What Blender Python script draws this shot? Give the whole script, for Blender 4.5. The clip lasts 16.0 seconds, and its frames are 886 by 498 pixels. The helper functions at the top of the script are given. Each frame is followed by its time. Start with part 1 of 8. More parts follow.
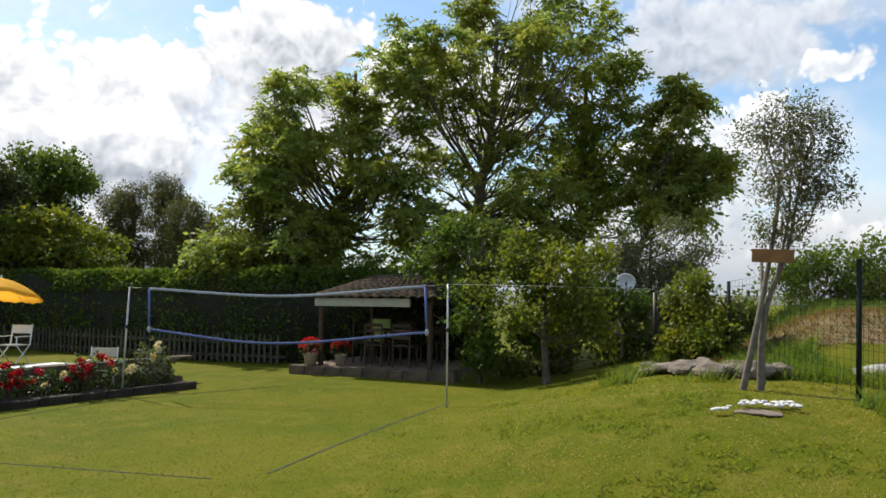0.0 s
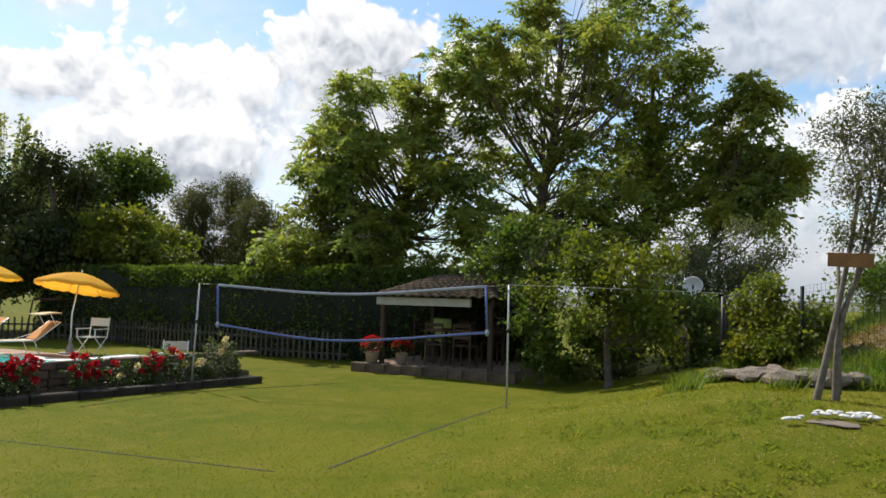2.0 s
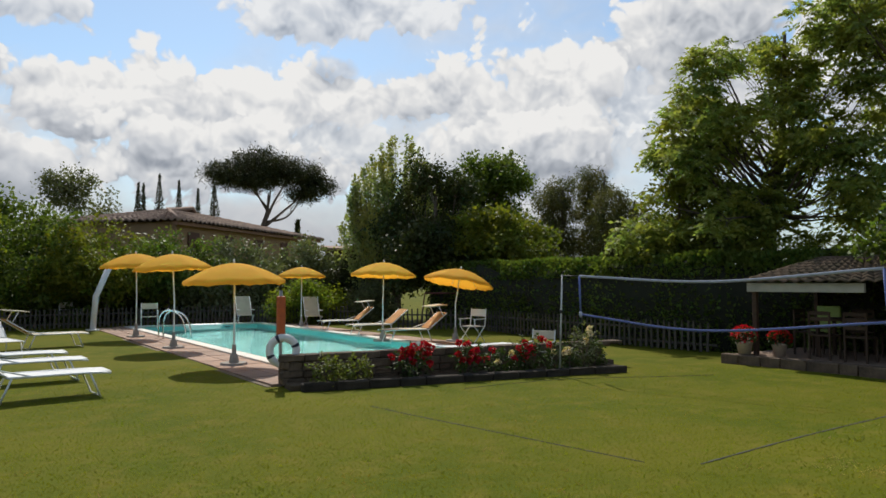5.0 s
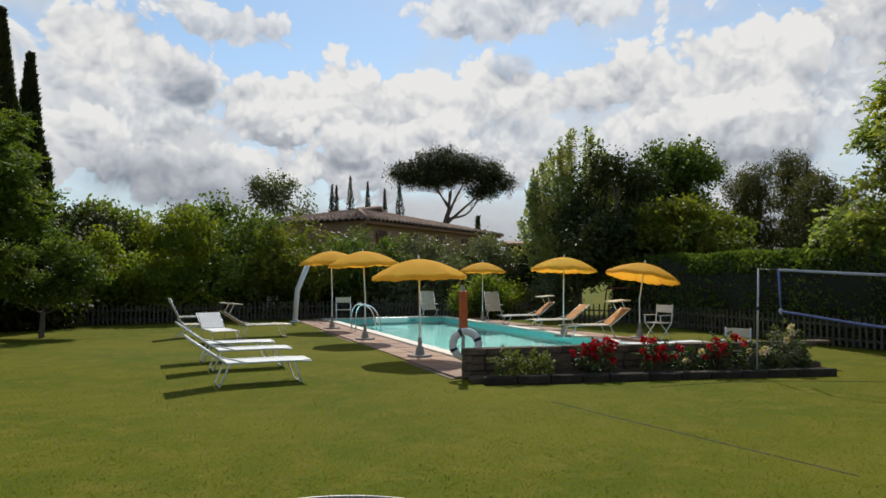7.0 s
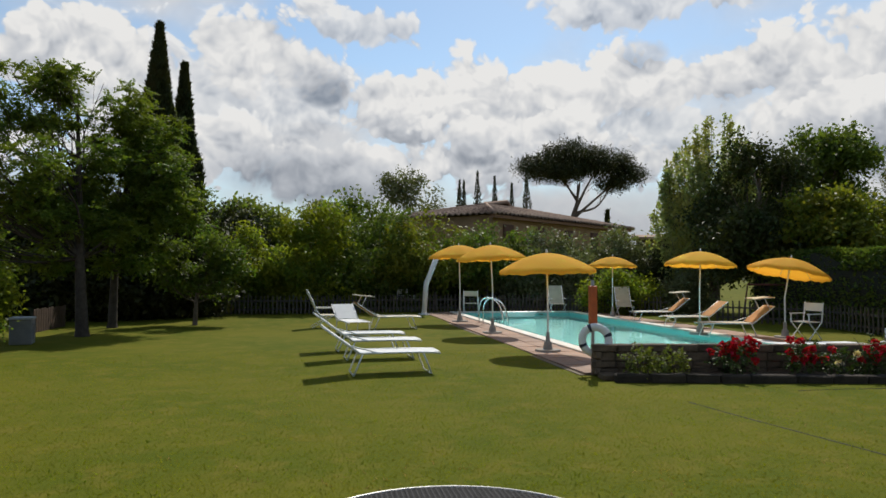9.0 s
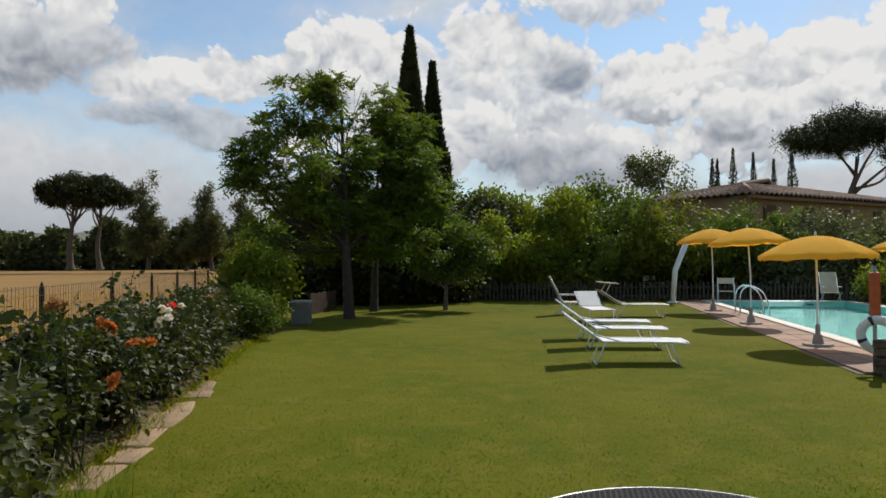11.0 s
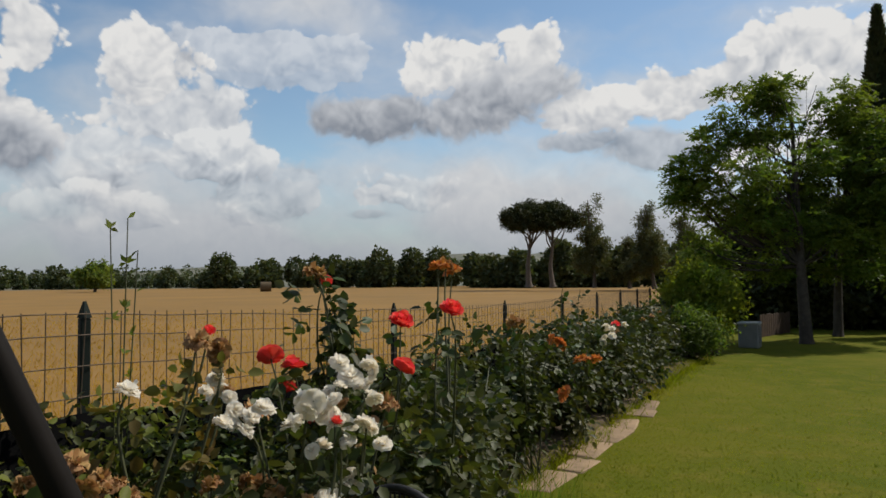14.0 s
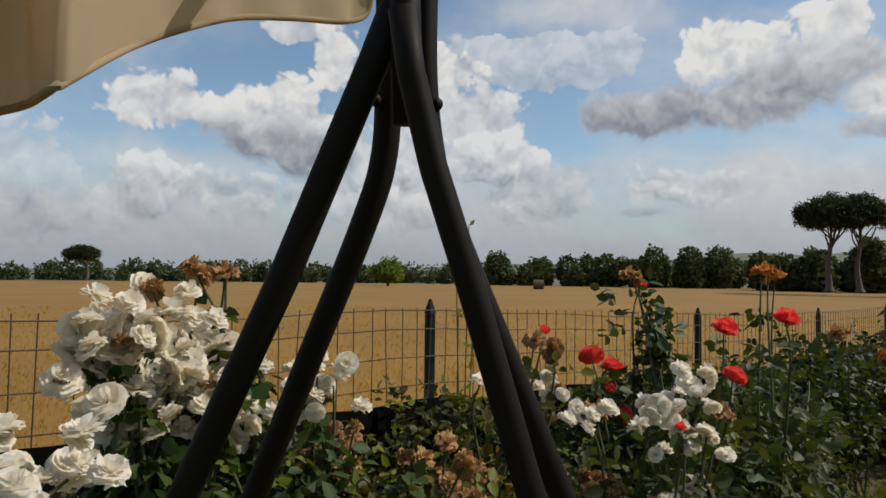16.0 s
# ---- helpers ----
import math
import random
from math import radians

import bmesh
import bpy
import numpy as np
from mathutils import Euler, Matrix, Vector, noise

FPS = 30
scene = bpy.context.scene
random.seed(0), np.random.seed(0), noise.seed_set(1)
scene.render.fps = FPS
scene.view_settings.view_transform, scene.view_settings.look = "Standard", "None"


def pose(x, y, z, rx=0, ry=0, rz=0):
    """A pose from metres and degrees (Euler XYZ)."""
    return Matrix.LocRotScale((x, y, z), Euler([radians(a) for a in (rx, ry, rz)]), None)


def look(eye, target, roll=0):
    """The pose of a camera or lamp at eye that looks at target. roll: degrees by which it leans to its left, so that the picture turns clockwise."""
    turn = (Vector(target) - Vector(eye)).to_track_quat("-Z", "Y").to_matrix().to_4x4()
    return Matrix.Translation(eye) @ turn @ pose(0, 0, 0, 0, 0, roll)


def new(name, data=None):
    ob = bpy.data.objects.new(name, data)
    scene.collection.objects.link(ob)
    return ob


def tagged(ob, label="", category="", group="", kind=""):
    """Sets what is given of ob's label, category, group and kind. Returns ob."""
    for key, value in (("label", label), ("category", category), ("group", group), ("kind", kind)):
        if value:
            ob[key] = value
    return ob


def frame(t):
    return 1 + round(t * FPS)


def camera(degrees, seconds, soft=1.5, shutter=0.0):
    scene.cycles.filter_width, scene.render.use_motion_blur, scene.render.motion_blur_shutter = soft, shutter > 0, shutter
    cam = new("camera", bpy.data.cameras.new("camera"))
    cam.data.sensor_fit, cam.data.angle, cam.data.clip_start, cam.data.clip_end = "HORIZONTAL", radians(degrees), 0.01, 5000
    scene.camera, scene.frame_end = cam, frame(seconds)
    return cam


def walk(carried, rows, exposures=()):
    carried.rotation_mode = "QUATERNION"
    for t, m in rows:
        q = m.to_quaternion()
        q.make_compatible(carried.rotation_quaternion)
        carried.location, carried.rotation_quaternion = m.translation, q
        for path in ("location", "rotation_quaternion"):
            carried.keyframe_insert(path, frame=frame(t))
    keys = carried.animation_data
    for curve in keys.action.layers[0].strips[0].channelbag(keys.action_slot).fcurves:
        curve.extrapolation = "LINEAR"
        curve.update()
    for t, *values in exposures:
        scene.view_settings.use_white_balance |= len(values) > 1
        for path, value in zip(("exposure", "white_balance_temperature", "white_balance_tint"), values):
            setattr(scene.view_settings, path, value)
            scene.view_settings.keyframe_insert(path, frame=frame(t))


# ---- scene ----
cam = camera(63.78, 16.0, soft=1.6)
walk(cam, [
    (0, pose(-0.012, 0.007, 1.623, 93.99, -0.57, -67.97)),
    (0.5, pose(-0.012, 0.006, 1.622, 94.54, -0.78, -68.67)),
    (1, pose(-0.010, 0.006, 1.621, 94.36, -0.86, -67.37)),
    (1.5, pose(-0.004, 0.006, 1.620, 94.01, -1.08, -65.19)),
    (2, pose(-0.001, 0.004, 1.619, 93.94, -1.49, -63.06)),
    (2.5, pose(0.001, 0.002, 1.620, 93.83, -1.08, -59.05)),
    (3, pose(0.004, -0.001, 1.620, 94.08, -1.14, -53.89)),
    (3.5, pose(0.006, -0.003, 1.621, 94.22, -1.14, -49.31)),
    (4, pose(0.008, -0.004, 1.621, 93.73, -0.93, -44.23)),
    (4.5, pose(0.009, -0.006, 1.622, 93.50, -0.83, -40.24)),
    (5, pose(0.010, -0.008, 1.622, 92.73, 0.03, -34.63)),
    (5.2, pose(0.009, -0.009, 1.623, 92.83, 0.67, -32.16)),
    (7.3, pose(0.006, -0.009, 1.623, 92.23, -0.16, -19.71)),
    (7.5, pose(0.002, -0.005, 1.621, 92.13, -0.28, -19.46)),
    (8, pose(-0.000, -0.002, 1.620, 92.08, -0.14, -17.46)),
    (8.5, pose(-0.002, 0.002, 1.618, 91.93, 0.09, -13.78)),
    (9, pose(-0.005, 0.005, 1.616, 91.88, -0.21, -10.07)),
    (9.5, pose(-0.007, 0.007, 1.615, 92.08, 0.56, -2.89)),
    (9.7, pose(-0.010, 0.009, 1.612, 91.36, 0.43, -0.28)),
    (11.8, pose(0.092, 0.100, 1.637, 90.45, 0.72, 17.84)),
    (12, pose(0.081, 0.102, 1.641, 90.12, 0.91, 21.00)),
    (12.5, pose(0.081, 0.109, 1.641, 90.57, 1.11, 26.31)),
    (13, pose(0.073, 0.111, 1.644, 91.87, 1.04, 32.13)),
    (13.5, pose(0.072, 0.100, 1.647, 91.56, 0.91, 38.58)),
    (14, pose(0.072, 0.084, 1.648, 92.46, 0.47, 43.92)),
    (14.5, pose(0.046, 0.039, 1.647, 91.88, 0.36, 50.81)),
    (15, pose(0.032, -0.002, 1.652, 91.67, 0.61, 55.89)),
    (15.5, pose(0.015, -0.066, 1.657, 91.27, -0.18, 61.48)),
    (16, pose(0.025, -0.126, 1.668, 92.31, -0.65, 65.42)),
], exposures=[(0, 0.46), (2.5, 0.38), (4.5, 0.0), (9, -0.1), (12, -0.12), (16, -0.24)])

# ---- sky, clouds and sun ----
SUN_AZ, SUN_EL = 22.0, 47.0      # degrees east of +y, height
sun_way = Vector((math.sin(radians(SUN_AZ)) * math.cos(radians(SUN_EL)),
                  math.cos(radians(SUN_AZ)) * math.cos(radians(SUN_EL)), math.sin(radians(SUN_EL))))
world = bpy.data.worlds.new("sky")
scene.world = world
world.use_nodes = True
wt = world.node_tree
wt.nodes.clear()


def wn(kind, **values):
    n = wt.nodes.new(kind)
    for k, v in values.items():
        n.inputs[k].default_value = v
    return n


def wmath(op, a, b=None, c=None, clamp=False):
    n = wt.nodes.new("ShaderNodeMath")
    n.operation, n.use_clamp = op, clamp
    for i, v in enumerate((a, b, c)):
        if v is None:
            continue
        if isinstance(v, (int, float)):
            n.inputs[i].default_value = v
        else:
            wt.links.new(v, n.inputs[i])
    return n.outputs[0]


w_out, w_bg = wt.nodes.new("ShaderNodeOutputWorld"), wt.nodes.new("ShaderNodeBackground")
sky = wt.nodes.new("ShaderNodeTexSky")
sky.sky_type, sky.sun_disc = "NISHITA", False
sky.sun_elevation, sky.sun_rotation = radians(SUN_EL), radians(SUN_AZ)
sky.air_density, sky.dust_density = 1.0, 0.35
w_co = wt.nodes.new("ShaderNodeTexCoord")
w_sep = wt.nodes.new("ShaderNodeSeparateXYZ")
wt.links.new(w_co.outputs["Generated"], w_sep.inputs[0])
up = wmath("MAXIMUM", w_sep.outputs[2], 0.0)


def link(a, b):
    wt.links.new(a, b)


w_dir = w_co.outputs["Generated"]


def wvec(op, a, b=None, c=None):
    n = wt.nodes.new("ShaderNodeVectorMath")
    n.operation = op
    for i, v in enumerate((a, b, c)):
        if v is None:
            continue
        if isinstance(v, tuple):
            n.inputs[i].default_value = v
        else:
            link(v, n.inputs[i])
    return n.outputs["Value" if op in ("LENGTH", "DOT_PRODUCT") else "Vector"]


def billows(shift):
    """Rounded heads in four sizes."""
    at = wvec("ADD", w_soft, shift)
    total = None
    for scale, gain in ((9.0, 0.42), (21.0, 0.26), (47.0, 0.15), (105.0, 0.085)):
        v = wt.nodes.new("ShaderNodeTexVoronoi")
        v.feature = "SMOOTH_F1"
        v.inputs["Scale"].default_value, v.inputs["Smoothness"].default_value = scale, 0.3
        link(at, v.inputs["Vector"])
        total = wmath("MULTIPLY_ADD", wmath("SUBTRACT", 0.42, v.outputs["Distance"]), gain * 2.2, total if total is not None else 0.0)
    return total


w_warp = wn("ShaderNodeTexNoise", Scale=14.0, Detail=3.0)
link(w_dir, w_warp.inputs["Vector"])
w_soft = wvec("MULTIPLY_ADD", w_warp.outputs["Color"], (0.05, 0.05, 0.05), w_dir)
puff = billows((0.37, 1.9, 0.2))
puff_up = billows((0.37 + 0.35 * 0.016 * math.sin(radians(SUN_AZ)), 1.9 + 0.35 * 0.016 * math.cos(radians(SUN_AZ)), 0.2 + 0.016))
w_fine = wn("ShaderNodeTexNoise", Scale=32.0, Detail=6.0, Roughness=0.6)
link(w_soft, w_fine.inputs["Vector"])
ragged = wmath("ADD", puff, wmath("MULTIPLY_ADD", w_fine.outputs["Fac"], 0.5, -0.25))
relief = wmath("MULTIPLY_ADD", wmath("SUBTRACT", puff, puff_up), 1.3, wmath("MULTIPLY_ADD", w_fine.outputs["Fac"], 0.3, -0.15))

# direction as degrees left of +y and above the horizon
w_az = wmath("DEGREES", wmath("ARCTAN2", wmath("MULTIPLY", w_sep.outputs[0], -1.0), w_sep.outputs[1]))
w_el = wmath("DEGREES", wmath("ARCSINE", w_sep.outputs[2]))
w_xy = wt.nodes.new("ShaderNodeCombineXYZ")
link(w_az, w_xy.inputs[0])
link(w_el, w_xy.inputs[1])

# a thin veil of broken cloud everywhere, then the cumulus heaps one over the other
w_veil = wn("ShaderNodeTexNoise", Scale=3.1, Detail=5.0, Roughness=0.48)
link(wvec("MULTIPLY", w_soft, (1.0, 1.0, 2.4)), w_veil.inputs["Vector"])
low = wmath("SUBTRACT", 1.0, wmath("MULTIPLY", up, 3.4), clamp=True)
veil = wt.nodes.new("ShaderNodeMapRange")
veil.interpolation_type = "SMOOTHSTEP"
veil.inputs["From Min"].default_value, veil.inputs["From Max"].default_value = 0.42, 0.78
link(wmath("MULTIPLY_ADD", low, 0.24, w_veil.outputs["Fac"]), veil.inputs["Value"])
SKY = {"cover": veil.outputs[0], "shade": wmath("MULTIPLY_ADD", w_veil.outputs["Fac"], 0.5, wmath("MULTIPLY_ADD", relief, 0.2, 0.36))}


def cumulus(az, el, wide, high, lit, dense=1.0):
    """One heap of cloud, half as wide and high as given in degrees: ragged heads, lit from above."""
    at = wvec("MULTIPLY_ADD", w_xy.outputs[0], (1 / wide, 1 / high, 0.0), (-az / wide, -el / high, 0.0))
    out = wvec("LENGTH", at)
    m = wt.nodes.new("ShaderNodeMapRange")
    m.interpolation_type = "SMOOTHSTEP"
    m.inputs["From Min"].default_value, m.inputs["From Max"].default_value = -1.1, -1.1 + (0.19 if lit > 0.6 else 0.45)
    m.inputs["To Max"].default_value = dense
    link(wmath("SUBTRACT", wmath("MULTIPLY", ragged, 0.95 if lit > 0.6 else 0.7), out), m.inputs["Value"])
    s = wmath("MULTIPLY_ADD", wvec("DOT_PRODUCT", at, (0.0, 0.26, 0.0)), 1.0, wmath("MULTIPLY_ADD", out, 0.12, lit - 0.14))
    s = wmath("MULTIPLY_ADD", relief, 0.8 if lit > 0.6 else 0.5, s)
    mx = wt.nodes.new("ShaderNodeMix")
    link(m.outputs[0], mx.inputs[0])
    link(SKY["shade"], mx.inputs[2])
    link(s, mx.inputs[3])
    SKY["shade"] = mx.outputs[0]
    SKY["cover"] = wmath("MAXIMUM", SKY["cover"], m.outputs[0])


# pale sheets behind the heaps
cumulus(8.0, 13.5, 14.0, 8.0, 0.82, 0.95)
cumulus(-30.0, 10.5, 14.0, 5.0, 0.74, 0.95)
cumulus(-52.0, 13.0, 13.0, 6.0, 0.74, 0.9)
# broad masses over the garden
cumulus(-40.3, 11.6, 11.8, 7.7, 0.80)
cumulus(-43.4, 8.6, 8.1, 2.7, 0.42)
cumulus(-55.3, 19.5, 9.3, 3.6, 0.85)
cumulus(-66.3, 15.2, 13.6, 6.8, 0.75)
cumulus(-89.0, 19.4, 12.1, 4.5, 0.52, 0.85)
cumulus(-88.7, 10.0, 8.8, 5.5, 0.75, 0.90)
cumulus(-96.7, 4.2, 6.5, 2.7, 0.85)
cumulus(-98.2, 16.5, 3.0, 1.8, 0.90, 0.90)
# heads above the pool trees
cumulus(-27.3, 20.8, 9.2, 2.7, 0.85, 0.90)
cumulus(-32.6, 14.3, 13.8, 4.5, 0.90)
cumulus(-26.0, 16.5, 3.3, 1.6, 0.58, 0.80)
cumulus(-43.7, 9.4, 8.0, 2.7, 0.40)
cumulus(-41.9, 12.4, 7.5, 2.5, 0.92)
# above the pool and the house
cumulus(-27.1, 21.0, 10.8, 2.7, 0.85, 0.90)
cumulus(-4.3, 18.3, 3.4, 1.1, 0.85, 0.70)
cumulus(-55.2, 18.0, 9.7, 4.5, 0.68)
cumulus(-17.6, 8.7, 18.1, 3.2, 0.62)
cumulus(-6.6, 13.6, 5.5, 2.7, 0.90)
cumulus(-17.5, 13.4, 9.9, 3.9, 0.92)
cumulus(-32.6, 14.0, 9.1, 3.9, 0.85)
cumulus(-44.0, 15.5, 6.7, 3.9, 0.90)
cumulus(-5.3, 8.5, 7.7, 3.0, 0.85)
cumulus(-18.8, 10.3, 6.1, 2.3, 0.90)
cumulus(-39.9, 8.6, 10.4, 2.5, 0.38)
cumulus(-43.1, 11.9, 8.5, 2.3, 0.90)
cumulus(-26.0, 16.0, 2.7, 1.3, 0.45, 0.80)
# towards the cypresses
cumulus(17.6, 14.8, 7.4, 4.5, 0.88)
cumulus(6.2, 16.8, 8.2, 3.6, 0.90)
cumulus(-3.5, 18.8, 5.0, 1.8, 0.85, 0.90)
cumulus(11.0, 9.4, 12.5, 3.2, 0.85)
cumulus(0.9, 7.7, 9.3, 2.7, 0.38)
cumulus(-6.2, 11.8, 5.9, 2.5, 0.80)
cumulus(-0.4, 14.3, 2.5, 1.5, 0.40, 0.90)
cumulus(-14.5, 10.5, 7.2, 2.3, 0.90)
# over the wood
cumulus(16.6, 15.9, 6.7, 3.6, 0.88)
cumulus(23.3, 14.0, 6.8, 2.7, 0.85)
cumulus(27.4, 10.1, 6.4, 2.0, 0.42, 0.90)
cumulus(32.8, 13.1, 4.5, 2.3, 0.85)
cumulus(32.8, 10.8, 4.7, 1.2, 0.38, 0.90)
cumulus(56.3, 16.5, 8.0, 1.7, 0.75, 0.60)
# low puffs along the horizon
cumulus(47.0, 7.0, 6.5, 1.9, 0.72, 0.85)
cumulus(58.0, 6.6, 8.0, 2.3, 0.70, 0.85)
cumulus(70.0, 8.8, 7.0, 2.8, 0.74, 0.85)
cumulus(82.0, 6.4, 7.5, 2.4, 0.66, 0.8)
cumulus(64.5, 12.5, 6.0, 3.0, 0.80, 0.9)
# great grey cumulus over the field
cumulus(44.1, 16.8, 3.4, 3.2, 0.92)
cumulus(40.8, 15.4, 3.9, 3.0, 0.88)
cumulus(36.4, 17.6, 2.7, 2.0, 0.95)
cumulus(48.6, 13.0, 6.6, 2.4, 0.28)
cumulus(42.0, 13.5, 2.6, 1.0, 0.80, 0.90)
cumulus(36.9, 15.2, 6.6, 2.6, 0.5)
cumulus(40.5, 13.6, 7.6, 2.7, 0.32)
# low clouds over the field
cumulus(74.1, 16.6, 2.4, 3.9, 0.92)
cumulus(66.7, 15.7, 3.6, 3.4, 0.88)
cumulus(57.8, 17.7, 10.2, 1.8, 0.78, 0.65)
cumulus(77.5, 14.1, 3.0, 1.4, 0.90, 0.90)
cumulus(76.8, 11.7, 7.2, 3.6, 0.72)
cumulus(76.7, 9.4, 4.9, 2.5, 0.25)
cumulus(61.6, 9.2, 6.5, 2.7, 0.80, 0.90)
cumulus(55.5, 8.0, 4.0, 2.3, 0.50, 0.80)
cumulus(49.4, 6.8, 3.4, 1.3, 0.85, 0.90)
cumulus(49.6, 5.3, 3.2, 0.7, 0.45, 0.80)
cumulus(67.8, 5.5, 6.7, 1.8, 0.72, 0.80)
# beyond the swing
cumulus(88.6, 13.1, 3.9, 2.5, 0.85, 0.95)
cumulus(77.8, 13.5, 4.9, 2.3, 0.90)
cumulus(78.2, 10.4, 6.6, 2.5, 0.35)
cumulus(88.9, 6.1, 4.7, 3.2, 0.75, 0.85)
cumulus(81.6, 5.3, 4.8, 2.0, 0.75, 0.80)
cumulus(77.8, 18.9, 2.7, 1.1, 0.85, 0.80)
cumulus(95.4, 6.4, 4.6, 4.1, 0.62, 0.60)

ramp = wt.nodes.new("ShaderNodeValToRGB")
ramp.color_ramp.elements[0].position, ramp.color_ramp.elements[0].color = 0.05, (3.5, 3.9, 4.6, 1)
ramp.color_ramp.elements[1].position, ramp.color_ramp.elements[1].color = 0.98, (11.5, 11.4, 11.2, 1)
mid_el = ramp.color_ramp.elements.new(0.5)
mid_el.color = (7.6, 7.9, 8.4, 1)
link(SKY["shade"], ramp.inputs[0])
w_mix = wt.nodes.new("ShaderNodeMix")
w_mix.data_type = "RGBA"
sky_gain = wt.nodes.new("ShaderNodeMix")
sky_gain.data_type, sky_gain.blend_type = "RGBA", "MULTIPLY"
sky_gain.inputs["Factor"].default_value = 1.0
sky_gain.inputs["B"].default_value = (1.65, 1.75, 1.72, 1)
wt.links.new(sky.outputs[0], sky_gain.inputs["A"])
wt.links.new(SKY["cover"], w_mix.inputs["Factor"])
wt.links.new(sky_gain.outputs["Result"], w_mix.inputs["A"])
wt.links.new(ramp.outputs[0], w_mix.inputs["B"])
haze = wt.nodes.new("ShaderNodeMix")
haze.data_type = "RGBA"
haze.inputs["B"].default_value = (4.1, 4.6, 5.3, 1)
link(wmath("MULTIPLY", wmath("SUBTRACT", 1.0, wmath("MULTIPLY", up, 7.0), clamp=True), 0.85), haze.inputs["Factor"])
link(w_mix.outputs["Result"], haze.inputs["A"])
link(haze.outputs["Result"], w_bg.inputs[0])
w_bg.inputs["Strength"].default_value = 0.075
wt.links.new(w_bg.outputs[0], w_out.inputs[0])

sun_lamp = bpy.data.lights.new("sun", "SUN")
sun_lamp.energy, sun_lamp.angle, sun_lamp.color = 4.2, radians(0.6), (1.0, 0.94, 0.84)
sun = new("sun", sun_lamp)
sun.matrix_basis = look(sun_way * 60, (0, 0, 0))

# ---- materials ----
MATS = {}


def surface(name, color, rough=0.7, metal=0.0, vary=0.18, scale=6.0, fine=60.0, bump=0.15, color2=None, spec=0.4, island=0.0, obj=0.0, dist=0.01):
    """A matte surface with two scales of colour change and a fine relief."""
    if name in MATS:
        return MATS[name]
    m = MATS[name] = bpy.data.materials.new(name)
    m.use_nodes = True
    t = m.node_tree
    b = t.nodes["Principled BSDF"]
    b.inputs["Roughness"].default_value, b.inputs["Metallic"].default_value = rough, metal
    b.inputs["Specular IOR Level"].default_value = spec
    co = t.nodes.new("ShaderNodeTexCoord")
    n1, n2 = t.nodes.new("ShaderNodeTexNoise"), t.nodes.new("ShaderNodeTexNoise")
    n1.inputs["Scale"].default_value, n1.inputs["Detail"].default_value = scale, 5
    n2.inputs["Scale"].default_value, n2.inputs["Detail"].default_value = fine, 4
    for n in (n1, n2):
        t.links.new(co.outputs["Object"], n.inputs["Vector"])
    mix = t.nodes.new("ShaderNodeMix")
    mix.data_type = "RGBA"
    c2 = color2 or tuple(c * (1 - 1.6 * vary) for c in color)
    mix.inputs["A"].default_value, mix.inputs["B"].default_value = (*c2, 1), (*color, 1)
    add = t.nodes.new("ShaderNodeMath")
    add.operation = "MULTIPLY_ADD"
    add.inputs[1].default_value = 0.45
    t.links.new(n2.outputs["Fac"], add.inputs[0])
    t.links.new(n1.outputs["Fac"], add.inputs[2])
    mr = t.nodes.new("ShaderNodeMapRange")
    mr.inputs["From Min"].default_value, mr.inputs["From Max"].default_value = 0.5, 0.95
    t.links.new(add.outputs[0], mr.inputs["Value"])
    t.links.new(mr.outputs[0], mix.inputs["Factor"])
    last = mix.outputs["Result"]
    if island or obj:
        hsv = t.nodes.new("ShaderNodeHueSaturation")
        r = t.nodes.new("ShaderNodeNewGeometry" if island else "ShaderNodeObjectInfo")
        mv = t.nodes.new("ShaderNodeMapRange")
        k = island or obj
        mv.inputs["To Min"].default_value, mv.inputs["To Max"].default_value = 1 - k, 1 + k
        t.links.new(r.outputs["Random Per Island" if island else "Random"], mv.inputs["Value"])
        t.links.new(mv.outputs[0], hsv.inputs["Value"])
        t.links.new(last, hsv.inputs["Color"])
        last = hsv.outputs[0]
    t.links.new(last, b.inputs["Base Color"])
    if bump:
        bp = t.nodes.new("ShaderNodeBump")
        bp.inputs["Strength"].default_value, bp.inputs["Distance"].default_value = bump, dist
        t.links.new(add.outputs[0], bp.inputs["Height"])
        t.links.new(bp.outputs[0], b.inputs["Normal"])
    return m


